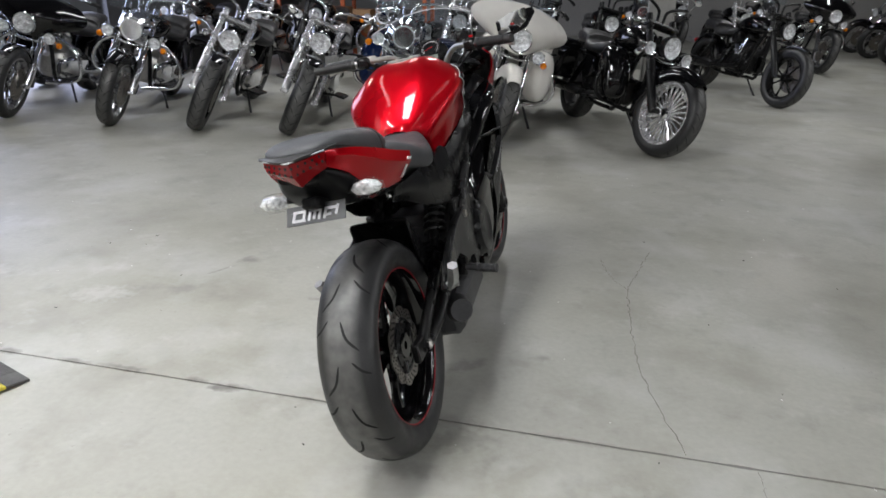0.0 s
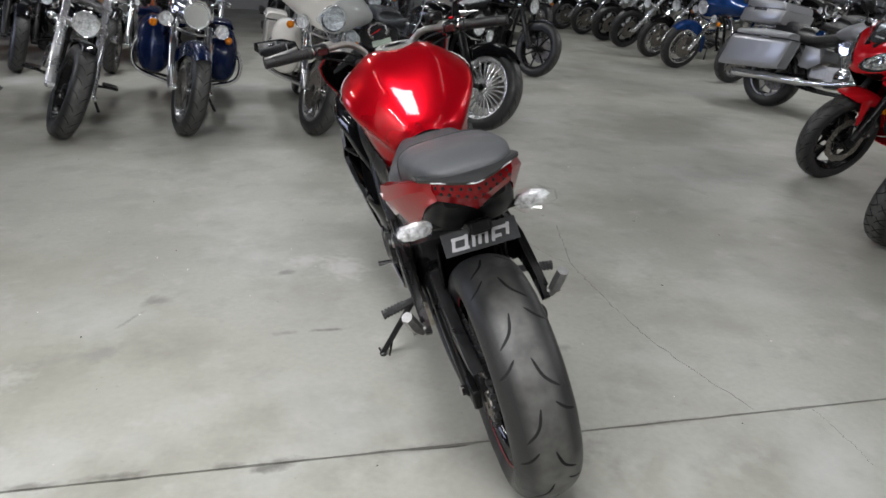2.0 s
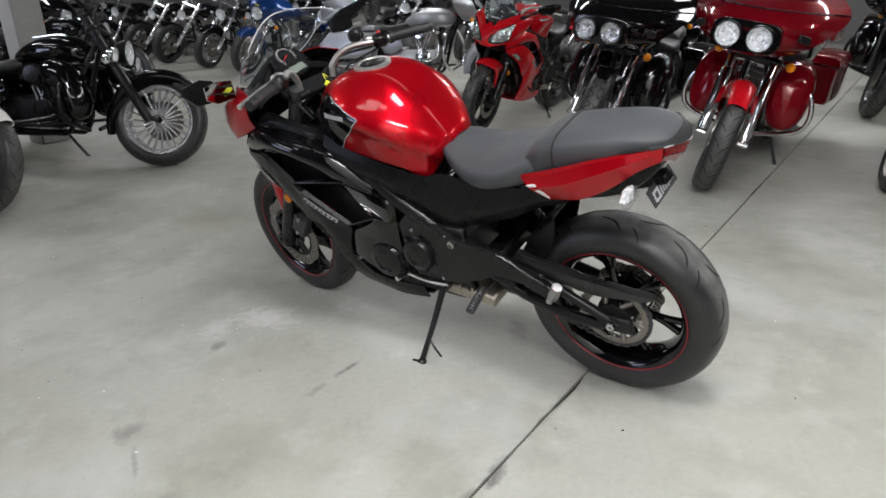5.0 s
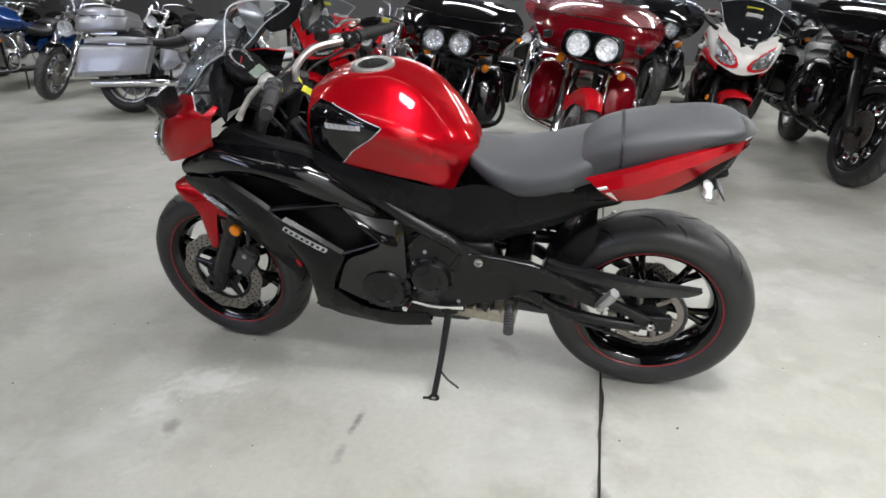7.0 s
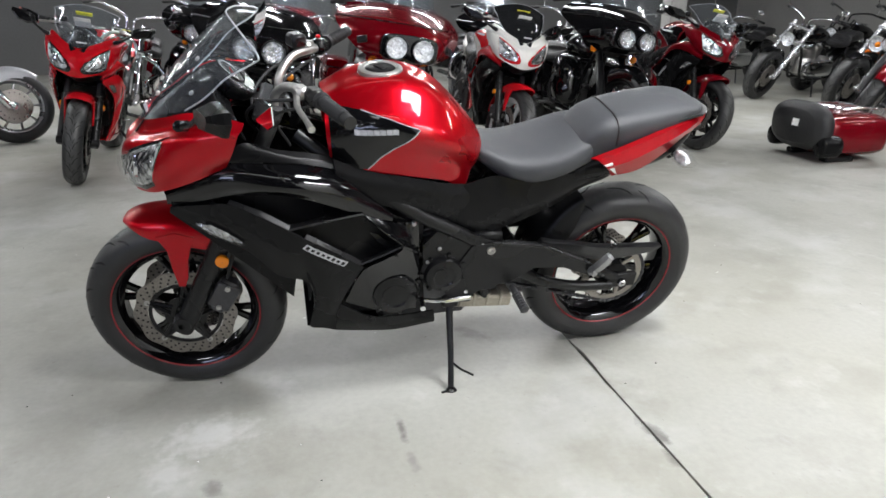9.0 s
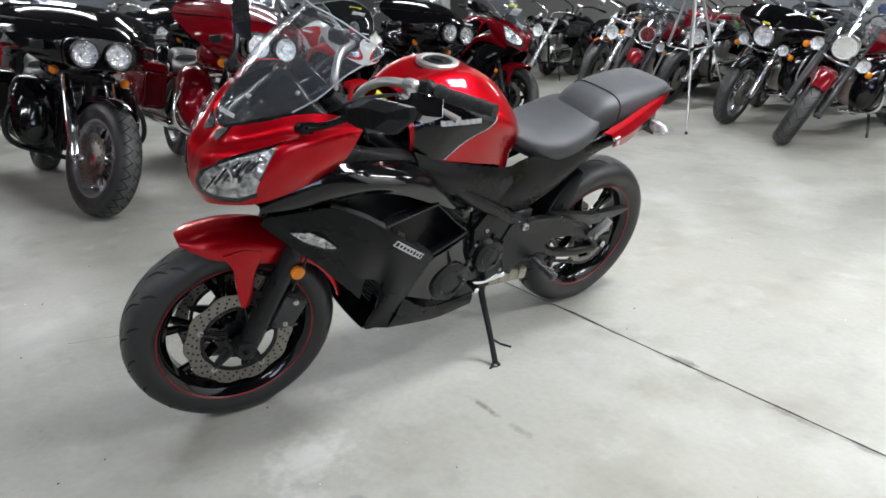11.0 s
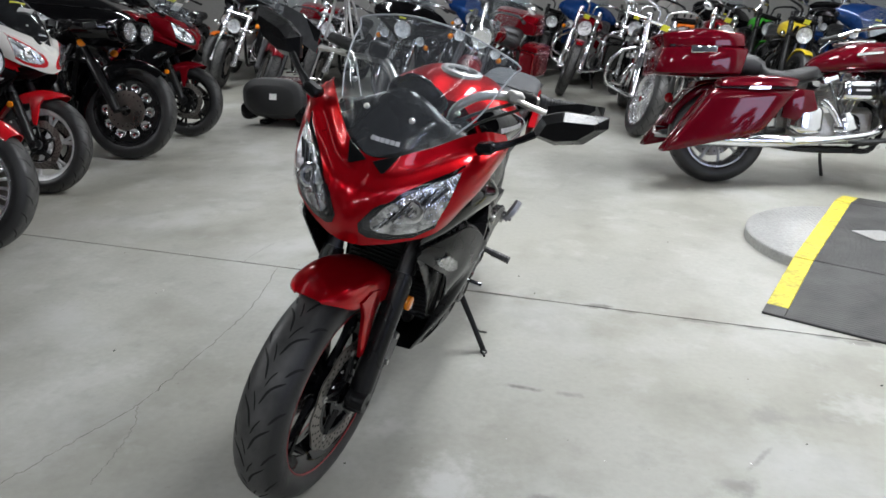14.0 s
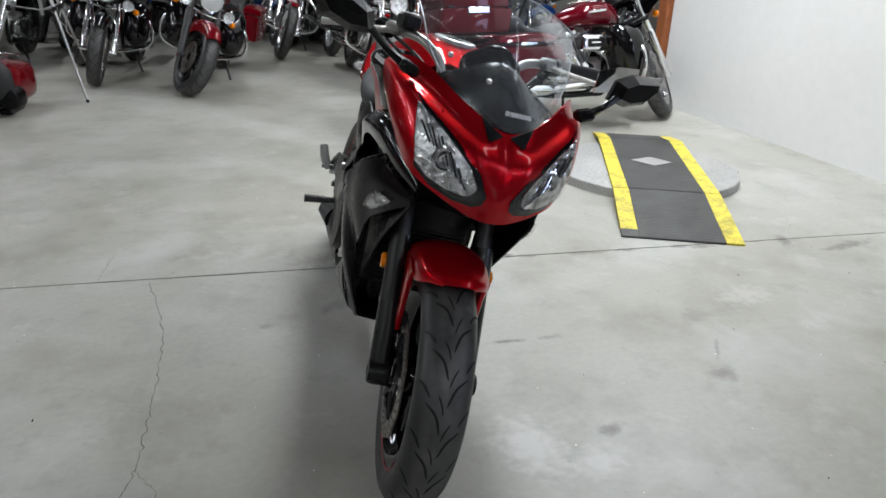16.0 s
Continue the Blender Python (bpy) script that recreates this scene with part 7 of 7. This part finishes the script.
    # frame and small gear
    def draw_frame(g, s):
        g.tube([(s * 0.03, -0.42, 0.88), (s * 0.075, -0.55, 0.62), (s * 0.095, -0.64, 0.28), (s * 0.10, -0.80, 0.24), (s * 0.10, -1.25, 0.26), (s * 0.10, -1.36, 0.40), (s * 0.11, -1.45, 0.66)], 0.019, 8, 26)
        g.tube([(s * 0.085, -1.22, 0.36), (s * 0.115, -wb, 0.32)], 0.024, 8)
        g.tube([(s * 0.12, -1.35, 0.60), (s * 0.125, -wb + 0.05, 0.34)], 0.026, 8)

    both("frame_rail", draw_frame, SATIN, root)

    def draw_board(g, s):
        g.box((s * 0.27, -0.72, 0.315), (0.11, 0.30, 0.022), (5, 0, 0), 0.3)
        g.tube([(s * 0.10, -0.72, 0.28), (s * 0.25, -0.72, 0.305)], 0.012, 8)

    both("footboard", draw_board, RUBBER if style != "cruiser" else SATIN, root)
    if guard:
        g = Geo()
        hx = 0.36 if pods or style != "cruiser" else 0.33
        g.tube([(-0.06, -0.53, 0.26), (-hx, -0.50, 0.36), (-hx - 0.01, -0.50, 0.56), (-0.20, -0.52, 0.70), (0, -0.52, 0.72), (0.20, -0.52, 0.70), (hx + 0.01, -0.50, 0.56), (hx, -0.50, 0.36), (0.06, -0.53, 0.26)], 0.016, 10, 50)
        part("engine_guard", g, CHROME if not black_engine else SATIN, root)
    if pods:
        for s in (-1, 1):
            pod([(-0.40, 0.22, 0.56, 0.05, 0.10), (-0.46, 0.24, 0.55, 0.11, 0.19), (-0.56, 0.24, 0.55, 0.125, 0.21), (-0.66, 0.23, 0.55, 0.10, 0.19), (-0.70, 0.22, 0.55, 0.05, 0.12)], fairing_mat or paint_mat, "lower_fairing", root, s=s, sq=0.8, lean=-0.25)
    # rear
    part("rear_fender", arc_fender((0, -wb, 0.32), 0.355, 0.098, 20, 168, 0.06), paint_mat, root)
    g = Geo().ball((0, -wb - 0.335, 0.56), (0.045, 0.03, 0.035), n=8, m=14)
    part("tail_light", g, REDLENS, root)
    g = Geo().tube([(-0.13, -0.88, 0.26), (-0.19, -0.84, 0.15), (-0.265, -0.78, 0.02)], [0.012, 0.011, 0.013], 8, 8)
    part("side_stand", g, DARKMETAL, root)
    if bags:
        for s in (-1, 1):
            bag = pod([(-1.335, 0.290, 0.525, 0.060, 0.115), (-1.35, 0.292, 0.520, 0.085, 0.138), (-1.62, 0.297, 0.512 - deep_bags * 0.4, 0.096, 0.148 + deep_bags * 0.4), (-1.97, 0.297, 0.505 - deep_bags, 0.092, 0.155 + deep_bags), (-2.00, 0.292, 0.505 - deep_bags, 0.070, 0.135 + deep_bags)], paint_mat, "saddlebag", root, s=s, n=24, m=32, sq=0.26, lean=0.30)
            lid = part("bag_lid", pod_lid(s), paint_mat, bag, "hinged bag lid")
            g = Geo().box((s * 0.396, -1.60, 0.668), (0.012, 0.17, 0.030), cut=0.3)
            latch = part("bag_latch", g, CHROME, bag)
            g = Geo().box((s * 0.300, -1.61, 0.664), (0.17, 0.58, 0.010), cut=0.2)
            seam = part("bag_seam", g, SATIN, bag)
            if dresser:
                slant = Matrix(((1, 0, 0, 0), (0, 0.76, 0.48, -0.62), (0, 0, 1.0, -0.035), (0, 0, 0, 1)))
                for ob in (bag, lid, latch, seam):
                    ob.data.transform(slant)
            part("side_cover", Geo().slab([(-1.10, 0.62), (-1.06, 0.50), (-1.18, 0.43), (-1.28, 0.45), (-1.26, 0.64)], 0.03, (s * 0.165, 0, 0), soft=0.15), paint_mat, root)
    if topcase:
        tc = pod([(-1.555, 0, 0.87, 0.20, 0.055), (-1.57, 0, 0.87, 0.25, 0.070), (-1.79, 0, 0.872, 0.272, 0.076), (-2.02, 0, 0.872, 0.235, 0.072), (-2.05, 0, 0.872, 0.18, 0.055)], paint_mat, "top_case", root, n=24, m=32, sq=0.28, lean=0.25)
        lid = pod([(-1.56, 0, 0.970, 0.19, 0.030), (-1.58, 0, 0.972, 0.24, 0.040), (-1.79, 0, 0.980, 0.260, 0.052), (-2.00, 0, 0.972, 0.220, 0.040), (-2.03, 0, 0.970, 0.16, 0.028)], paint_mat, "case_lid", tc, "domed case lid", n=20, m=28, sq=0.34, lean=-0.2)
        seam = part("case_seam", Geo().box((0, -1.79, 0.945), (0.46, 0.40, 0.012), cut=0.2), SATIN, tc)
        latch = part("case_latch", Geo().box((0.268, -1.80, 0.925), (0.016, 0.15, 0.035), cut=0.3), CHROME, tc)
        if dresser:
            for ob in (tc, lid, seam, latch):
                ob.data.transform(pose(0, 0.09, -0.315) @ Matrix.Diagonal((1, 1.07, 1.27, 1)))
        part("case_rack", Geo().box((0, -1.78, 0.785), (0.20, 0.36, 0.025), cut=0.3), CHROME, root)
    if tag:
        q = lamp_at + np.array([0.03, 0.02, 0.135])
        part("price_tag", Geo().box(tuple(q), (0.07, 0.004, 0.05), (-20, 0, 0), 0.1).turned(st), YELLOWTAG, root, "yellow paper price tag")


def stand_at(x, y, heading, lean=9.0):
    """A pose for a motorcycle whose front tyre's foot is at x, y; heading in degrees from east."""
    return pose(x, y, 0, 0, 0, heading - 90) @ pose(0, 0, 0, 0, -lean, 0)


def parked(label, x, y, heading, lean=9.0, group="parked motorcycles", **kw):
    root = thing("motorcycle", label, "motorcycle", stand_at(x, y, heading, lean), group)
    road_bike(root, **kw)
    return root


def parked_sport(label, x, y, heading, lean=10.0, group="parked motorcycles", **kw):
    root = thing("motorcycle", label, "motorcycle", stand_at(x, y, heading, lean) @ Matrix.Translation((0, -1.41, 0)), group)
    sport_bike(root, **kw)
    return root


# row facing the show bike's front
a1 = parked("black touring motorcycle with chrome forks and spot lamps", -4.86, 3.61, -76, lean=14, paint_mat=BLACK, style="bat", spots=True, bags=True, steer=6)
a2 = parked("black touring motorcycle with headlamp nacelle and spot lamps", -3.79, 3.62, -74, lean=15, paint_mat=BLACK, style="screen", spots=True, bags=True, fender="full", steer=4)
a3 = parked("black cruiser with bright chrome forks and round headlamp", -2.97, 3.68, -78, paint_mat=BLACK, fork=POLISHED, steer=11, front=(0.335, 0.14, 0.235), wheel="black", guard=False, rake_deg=38, lean=18)
a4 = copy_thing(a3, stand_at(-2.16, 3.76, -78, 18))
parked("dark blue touring motorcycle with chrome trimmed front fender", -1.34, 3.83, -82, paint_mat=NAVY, style="screen", spots=True, bags=True, pods=True, fender="full", steer=12, wheel="cast")
parked("pearl white touring motorcycle with large fairing", -0.42, 3.84, -88, paint_mat=PEARL, style="bat", spots=True, bags=True, pods=True, fender="full", steer=16, wheel="cast")
a7 = parked("black touring motorcycle with chrome spoked wheel and black forks", 0.88, 3.91, -64, paint_mat=BLACK, style="cruiser", wheel="chrome", fork=SATIN, fender="full", steer=14, bags=True, pods=True, spots=True, black_engine=True, front=(0.335, 0.14, 0.245))
a8 = parked("black naked motorcycle with dark wheels", 2.32, 6.68, -66, paint_mat=BLACK, wheel="black", fork=SATIN, steer=8, black_engine=True, guard=False)

# row on the show bike's right-hand side
s1 = parked_sport("bright red faired sport motorcycle with white price sheet", 2.98, 2.50, 182, body=BRIGHTRED, panel=BRIGHTRED, belly=BRIGHTRED, tank_trim=BRIGHTRED, rim=SATIN, stripe=None, steer=4, seat=LEATHER)
b1 = parked("black touring motorcycle with twin headlamps and knobbly tyre", 2.45, 1.32, 182, paint_mat=BLACK, style="shark", bags=True, pods=True, black_engine=True, steer=16, wheel="cast", knobbed=True, front=(0.335, 0.145, 0.225))
b2 = parked("dark red touring motorcycle with twin headlamps and chrome wheel", 2.30, 0.40, 180, paint_mat=DARKRED, style="shark", bags=True, pods=True, fender="full", steer=14, wheel="chrome", fender_mat=BRIGHTRED)
s2 = parked_sport("white and red sport motorcycle with yellow tag", 2.80, -0.55, 178, body=PEARL, panel=BRIGHTRED, belly=PLASTIC, tank_trim=BRIGHTRED, rim=surf("white wheel paint", (0.7, 0.7, 0.7), 0.35), stripe=None, steer=14, fender=BRIGHTRED, seat=LEATHER, bezel=BRIGHTRED, screen=SMOKED)
b3 = parked("black touring motorcycle with ringed chrome front wheel", 2.94, -1.50, 180, paint_mat=BLACK, style="shark", bags=True, pods=True, black_engine=True, fender="full", steer=12, wheel="round", front=(0.355, 0.13, 0.265), fork=SATIN)
s3 = parked_sport("dark red sport touring motorcycle with price sheet", 3.05, -2.38, 180, body=DARKRED, panel=DARKRED, belly=PLASTIC, tank_trim=BLACK, rim=SATIN, stripe=None, steer=10, seat=LEATHER)
for root, at in ((s1, (0.0, 1.30, 1.085)), (s2, (0.0, 1.30, 1.085)), (s3, (0.0, 1.30, 1.085))):
    part("price_sheet", Geo().box(at, (0.10, 0.004, 0.08), (-45, 0, 0), 0.1), PAPER, root, "white paper price sheet")
    part("price_tag", Geo().box((0.0, 1.25, 1.14), (0.10, 0.004, 0.03), (-45, 0, 0), 0.1), YELLOWTAG, root, "yellow price tag")

# silver tourer parked crosswise, and the far row
silver = parked("silver grey touring motorcycle with hard saddlebags and top case", 4.76, 3.38, -73, lean=8, paint_mat=SILVER, style="bat", bags=True, topcase=True, fender="full", steer=8, wheel="cast")
r6 = parked("black cruiser with chrome headlamp", 4.85, 6.42, 182, paint_mat=BLACK, wheel="cast", fender="full", steer=12)
r5 = parked("dark blue touring motorcycle with chrome forks", 4.78, 7.62, 182, paint_mat=BLUE, style="bat", spots=True, bags=True, fender="full", wheel="wire", steer=10, tag=True)
for x, y in ((5.02, 8.8), (5.15, 10.05), (5.28, 11.1), (5.30, 12.2), (5.25, 13.2), (5.25, 14.3)):
    copy_thing(r6 if y < 10 or y > 12 else a3, stand_at(x, y, 182, 10))

# row behind the walk's start
c4 = parked("black touring motorcycle with chrome engine guard", 1.97, -4.32, 88, paint_mat=BLACK, style="bat", steer=10, bags=True, pods=True, fender="full", spots=True, wheel="cast", tag=True)
c5 = parked("dark red touring motorcycle with black lower fairings and amber indicators", 1.10, -3.80, 84, lean=12, paint_mat=DARKRED, fairing_mat=BLACK, fender_mat=DARKRED, style="screen", spots=True, pods=True, fork=DARKMETAL, steer=32, wheel="black", bags=True, topcase=True, fender="full", front=(0.33, 0.145, 0.235))
c6 = parked("dark red cruiser with chrome wire wheel", 0.28, -6.05, 84, lean=12, paint_mat=DARKRED, wheel="wire", steer=14, tag=True, front=(0.34, 0.12, 0.25))
c7 = parked("black cruiser with bright chrome front wheel", -0.70, -3.70, 96, lean=10, paint_mat=BLACK, wheel="chrome", steer=14, fender="full", bags=True, tag=True)
parked("yellow motorcycle among the parked row", -2.2, -5.6, 92, paint_mat=YELLOWPAINT, wheel="black", fork=SATIN, steer=8, black_engine=True, tag=True)
for src, x, y, h in ((a3, 3.2, -5.0, 92), (a3, 4.6, -5.2, 100), (a3, 5.9, -5.1, 104), (c4, 2.9, -7.0, 88), (c4, 1.4, -6.9, 88), (c7, -0.35, -6.4, 88), (c6, -1.35, -5.5, 92), (r5, -3.0, -6.2, 92), (r5, 2.0, -7.4, 90), (a3, -2.6, -7.6, 88), (c4, -1.5, -7.9, 90), (c7, -0.2, -8.0, 90), (a8, 0.9, -8.0, 88), (a3, 3.4, -7.7, 92), (c6, 4.4, -7.2, 94), (c4, 5.4, -6.8, 96), (a8, 6.6, -6.4, 100), (a3, 7.6, -5.2, 110)):
    copy_thing(src, stand_at(x, y, h, 10))

# more machines behind the first southern row
o1 = parked("orange naked motorcycle far back in the row", -0.95, -4.9, 90, paint_mat=ORANGEPAINT, wheel="black", fork=SATIN, steer=-8, black_engine=True, guard=False)
g1 = parked("green naked motorcycle far back in the row", 3.9, -6.3, 96, paint_mat=GREENPAINT, wheel="black", fork=SATIN, steer=8, black_engine=True, guard=False)
for src, x, y, h in ((r5, 0.35, -7.3, 90), (c5, 3.6, -4.55, 96), (g1, -2.0, -7.0, 92), (c4, -3.0, -7.9, 92), (c7, 2.4, -5.6, 92), (o1, 5.1, -5.9, 98)):
    copy_thing(src, stand_at(x, y, h, 11))

# rows further back
for src, x, y, h in ((a2, -5.2, 6.6, -90), (a3, -4.2, 6.7, -88), (a7, -3.3, 6.6, -84), (a2, -2.4, 6.6, -90), (a3, -1.5, 6.8, -86), (a8, -0.5, 6.7, -84), (a8, 0.35, 6.9, -80), (a1, -5.95, 3.7, -90),
                     (b1, 5.3, 1.9, 180), (a2, 5.2, 0.9, 182), (b3, 5.2, -0.2, 180), (a1, 5.3, -1.2, 178), (a3, 5.3, -2.2, 180), (a2, 5.6, -3.2, 180), (c6, 4.9, 2.6, 178), (b2, 7.4, 1.0, 180), (a1, 7.3, -0.4, 180), (b1, 7.5, -2.0, 180), (a3, 7.6, 7.2, 182), (a2, 7.6, 8.6, 182), (a3, 7.7, 10.0, 182), (a2, 7.8, 11.4, 182), (a7, 7.4, 5.6, 182), (a3, 2.3, 9.6, -80), (a2, 0.8, 9.8, -84), (a8, -0.6, 9.6, -84), (a1, 3.6, 10.2, -86), (a2, 3.2, 12.6, -84), (a3, 1.6, 12.4, -84)):
    copy_thing(src, stand_at(x, y, h, 9))

# dark red tourer beside the partition
parked("dark red touring motorcycle with top case and chrome engine", -2.86, -2.515, 192, lean=8, paint_mat=CHERRY, style="bat", bags=True, topcase=True, dresser=True, steer=45, wheel="cast", fender="short", fairing_mat=BLACK, pods=True, deep_bags=0.045, fender_mat=BLACK)


# ---- loose things ----
trunk = thing("touring_trunk", "dark red touring trunk with black backrest on the floor", "trunk", pose(2.52, -3.30, 0, 0, 0, -3))
pod([(-0.28, 0, 0.20, 0.20, 0.10), (-0.24, 0, 0.20, 0.29, 0.155), (0.0, 0, 0.205, 0.30, 0.165), (0.20, 0, 0.20, 0.27, 0.15), (0.25, 0, 0.20, 0.18, 0.10)], DARKRED, "case", trunk, n=24, m=32)
pod([(0.225, 0, 0.250, 0.25, 0.14), (0.27, 0, 0.265, 0.325, 0.185), (0.34, 0, 0.27, 0.32, 0.18), (0.385, 0, 0.265, 0.25, 0.13)], LEATHER, "backrest", trunk, "black padded backrest", n=18, m=28, sq=0.72)
for s in (-1, 1):
    pod([(0.17, 0.29, 0.14, 0.05, 0.06), (0.22, 0.30, 0.14, 0.075, 0.085), (0.33, 0.29, 0.14, 0.07, 0.08), (0.355, 0.28, 0.14, 0.045, 0.05)], PLASTIC, "speaker_box", trunk, s=s, sq=0.85)
for x in (-0.20, -0.12, -0.04, 0.04, 0.12, 0.20):
    part("rack_rail", Geo().tube([(x, -0.22, 0.375), (x, -0.20, 0.405), (x, 0.10, 0.405), (x, 0.13, 0.378)], 0.006, 8, 14), CHROME, trunk)
part("rack_cross_rail", Geo().tube([(-0.23, -0.16, 0.405), (0.23, -0.16, 0.405)], 0.007, 8).tube([(-0.23, 0.05, 0.405), (0.23, 0.05, 0.405)], 0.007, 8), CHROME, trunk)
part("paper_label", Geo().box((-0.04, 0.392, 0.295), (0.075, 0.004, 0.055), (8, 0, 0), 0.1), PAPER, trunk, "white paper label")
for x in (-0.2, 0.2):
    part("foot", Geo().box((x, 0.1, 0.022), (0.09, 0.25, 0.045), cut=0.2), SATIN, trunk)

TRIPODMETAL = surf("dull silver tube", (0.42, 0.42, 0.42), 0.4, 0.7)
tripod = thing("tripod", "silver aluminium tripod standing before the parked cruisers", "tripod", pose(2.20, -3.93, 0, 0, 0, 39))
for k in range(3):
    a = math.radians(90 + 120 * k)
    d = np.array([math.cos(a), math.sin(a), 0])
    g = Geo().tube([d * 0.03 + (0, 0, 1.32), d * 0.24 + (0, 0, 0.72)], 0.013, 10).tube([d * 0.235 + (0, 0, 0.74), d * 0.55 + (0, 0, 0.03)], 0.010, 10)
    leg = part("leg", g, TRIPODMETAL, tripod)
    part("leg_clamp", Geo().box(tuple(d * 0.24 + (0, 0, 0.72)), (0.035, 0.035, 0.05), (0, 0, math.degrees(a)), 0.2), SATIN, leg)
    part("rubber_foot", Geo().ball(tuple(d * 0.555 + (0, 0, 0.015)), (0.016, 0.016, 0.015), n=6, m=10), RUBBER, leg)
    part("brace", Geo().tube([d * 0.235 + (0, 0, 0.74), (0, 0, 0.70)], 0.006, 8), TRIPODMETAL, tripod)
part("centre_column", Geo().tube([(0, 0, 0.66), (0, 0, 1.52)], 0.014, 12), TRIPODMETAL, tripod)
part("head", Geo().box((0, 0, 1.54), (0.07, 0.09, 0.06), cut=0.2), SATIN, tripod)

# shelving with cartons beyond the first row
shelf = thing("storage_shelf", "orange steel shelving with brown cartons", "shelf", pose(-3.6, 9.2, 0))
for x in (-1.3, 0.0, 1.3):
    for y in (-0.25, 0.25):
        part("upright", Geo().box((x, y, 1.1), (0.06, 0.05, 2.2), cut=0.1), SHELFORANGE, shelf)
for z in (0.35, 1.05, 1.75):
    part("shelf_board", Geo().box((0, 0, z), (2.6, 0.6, 0.05), cut=0.1), SHELFORANGE, shelf)
rng = np.random.default_rng(4)
for z in (0.375, 1.075):
    for k in range(7):
        w, h = rng.uniform(0.22, 0.33), rng.uniform(0.2, 0.45)
        tagged(part("carton", Geo().box((-4.85 + 0.38 * k, 9.15, z + h / 2), (w, 0.36, h), (0, 0, rng.uniform(-6, 6)), 0.02), CARTON), "brown cardboard carton on the steel shelf", "carton", "cartons")
stand = thing("metal_stand", "small black metal stand beside the door jamb", "stand", pose(-2.98, -3.75, 0))
for x in (-0.16, 0.16):
    for y in (-0.16, 0.16):
        part("leg", Geo().box((x, y, 0.42), (0.025, 0.025, 0.84), cut=0.1), SATIN, stand)
part("top", Geo().box((0, 0, 0.85), (0.37, 0.37, 0.03), cut=0.2), SATIN, stand)
for k, (x, y) in enumerate(((0.9, 5.6), (6.6, 4.4), (-0.9, -7.6), (6.6, -4.2))):
    tagged(part("column", Geo().box((x, y, CEILING / 2), (0.24, 0.24, CEILING), cut=0.06), WALLGREY), "grey painted steel column between the parked motorcycles", "column", kind="structure")
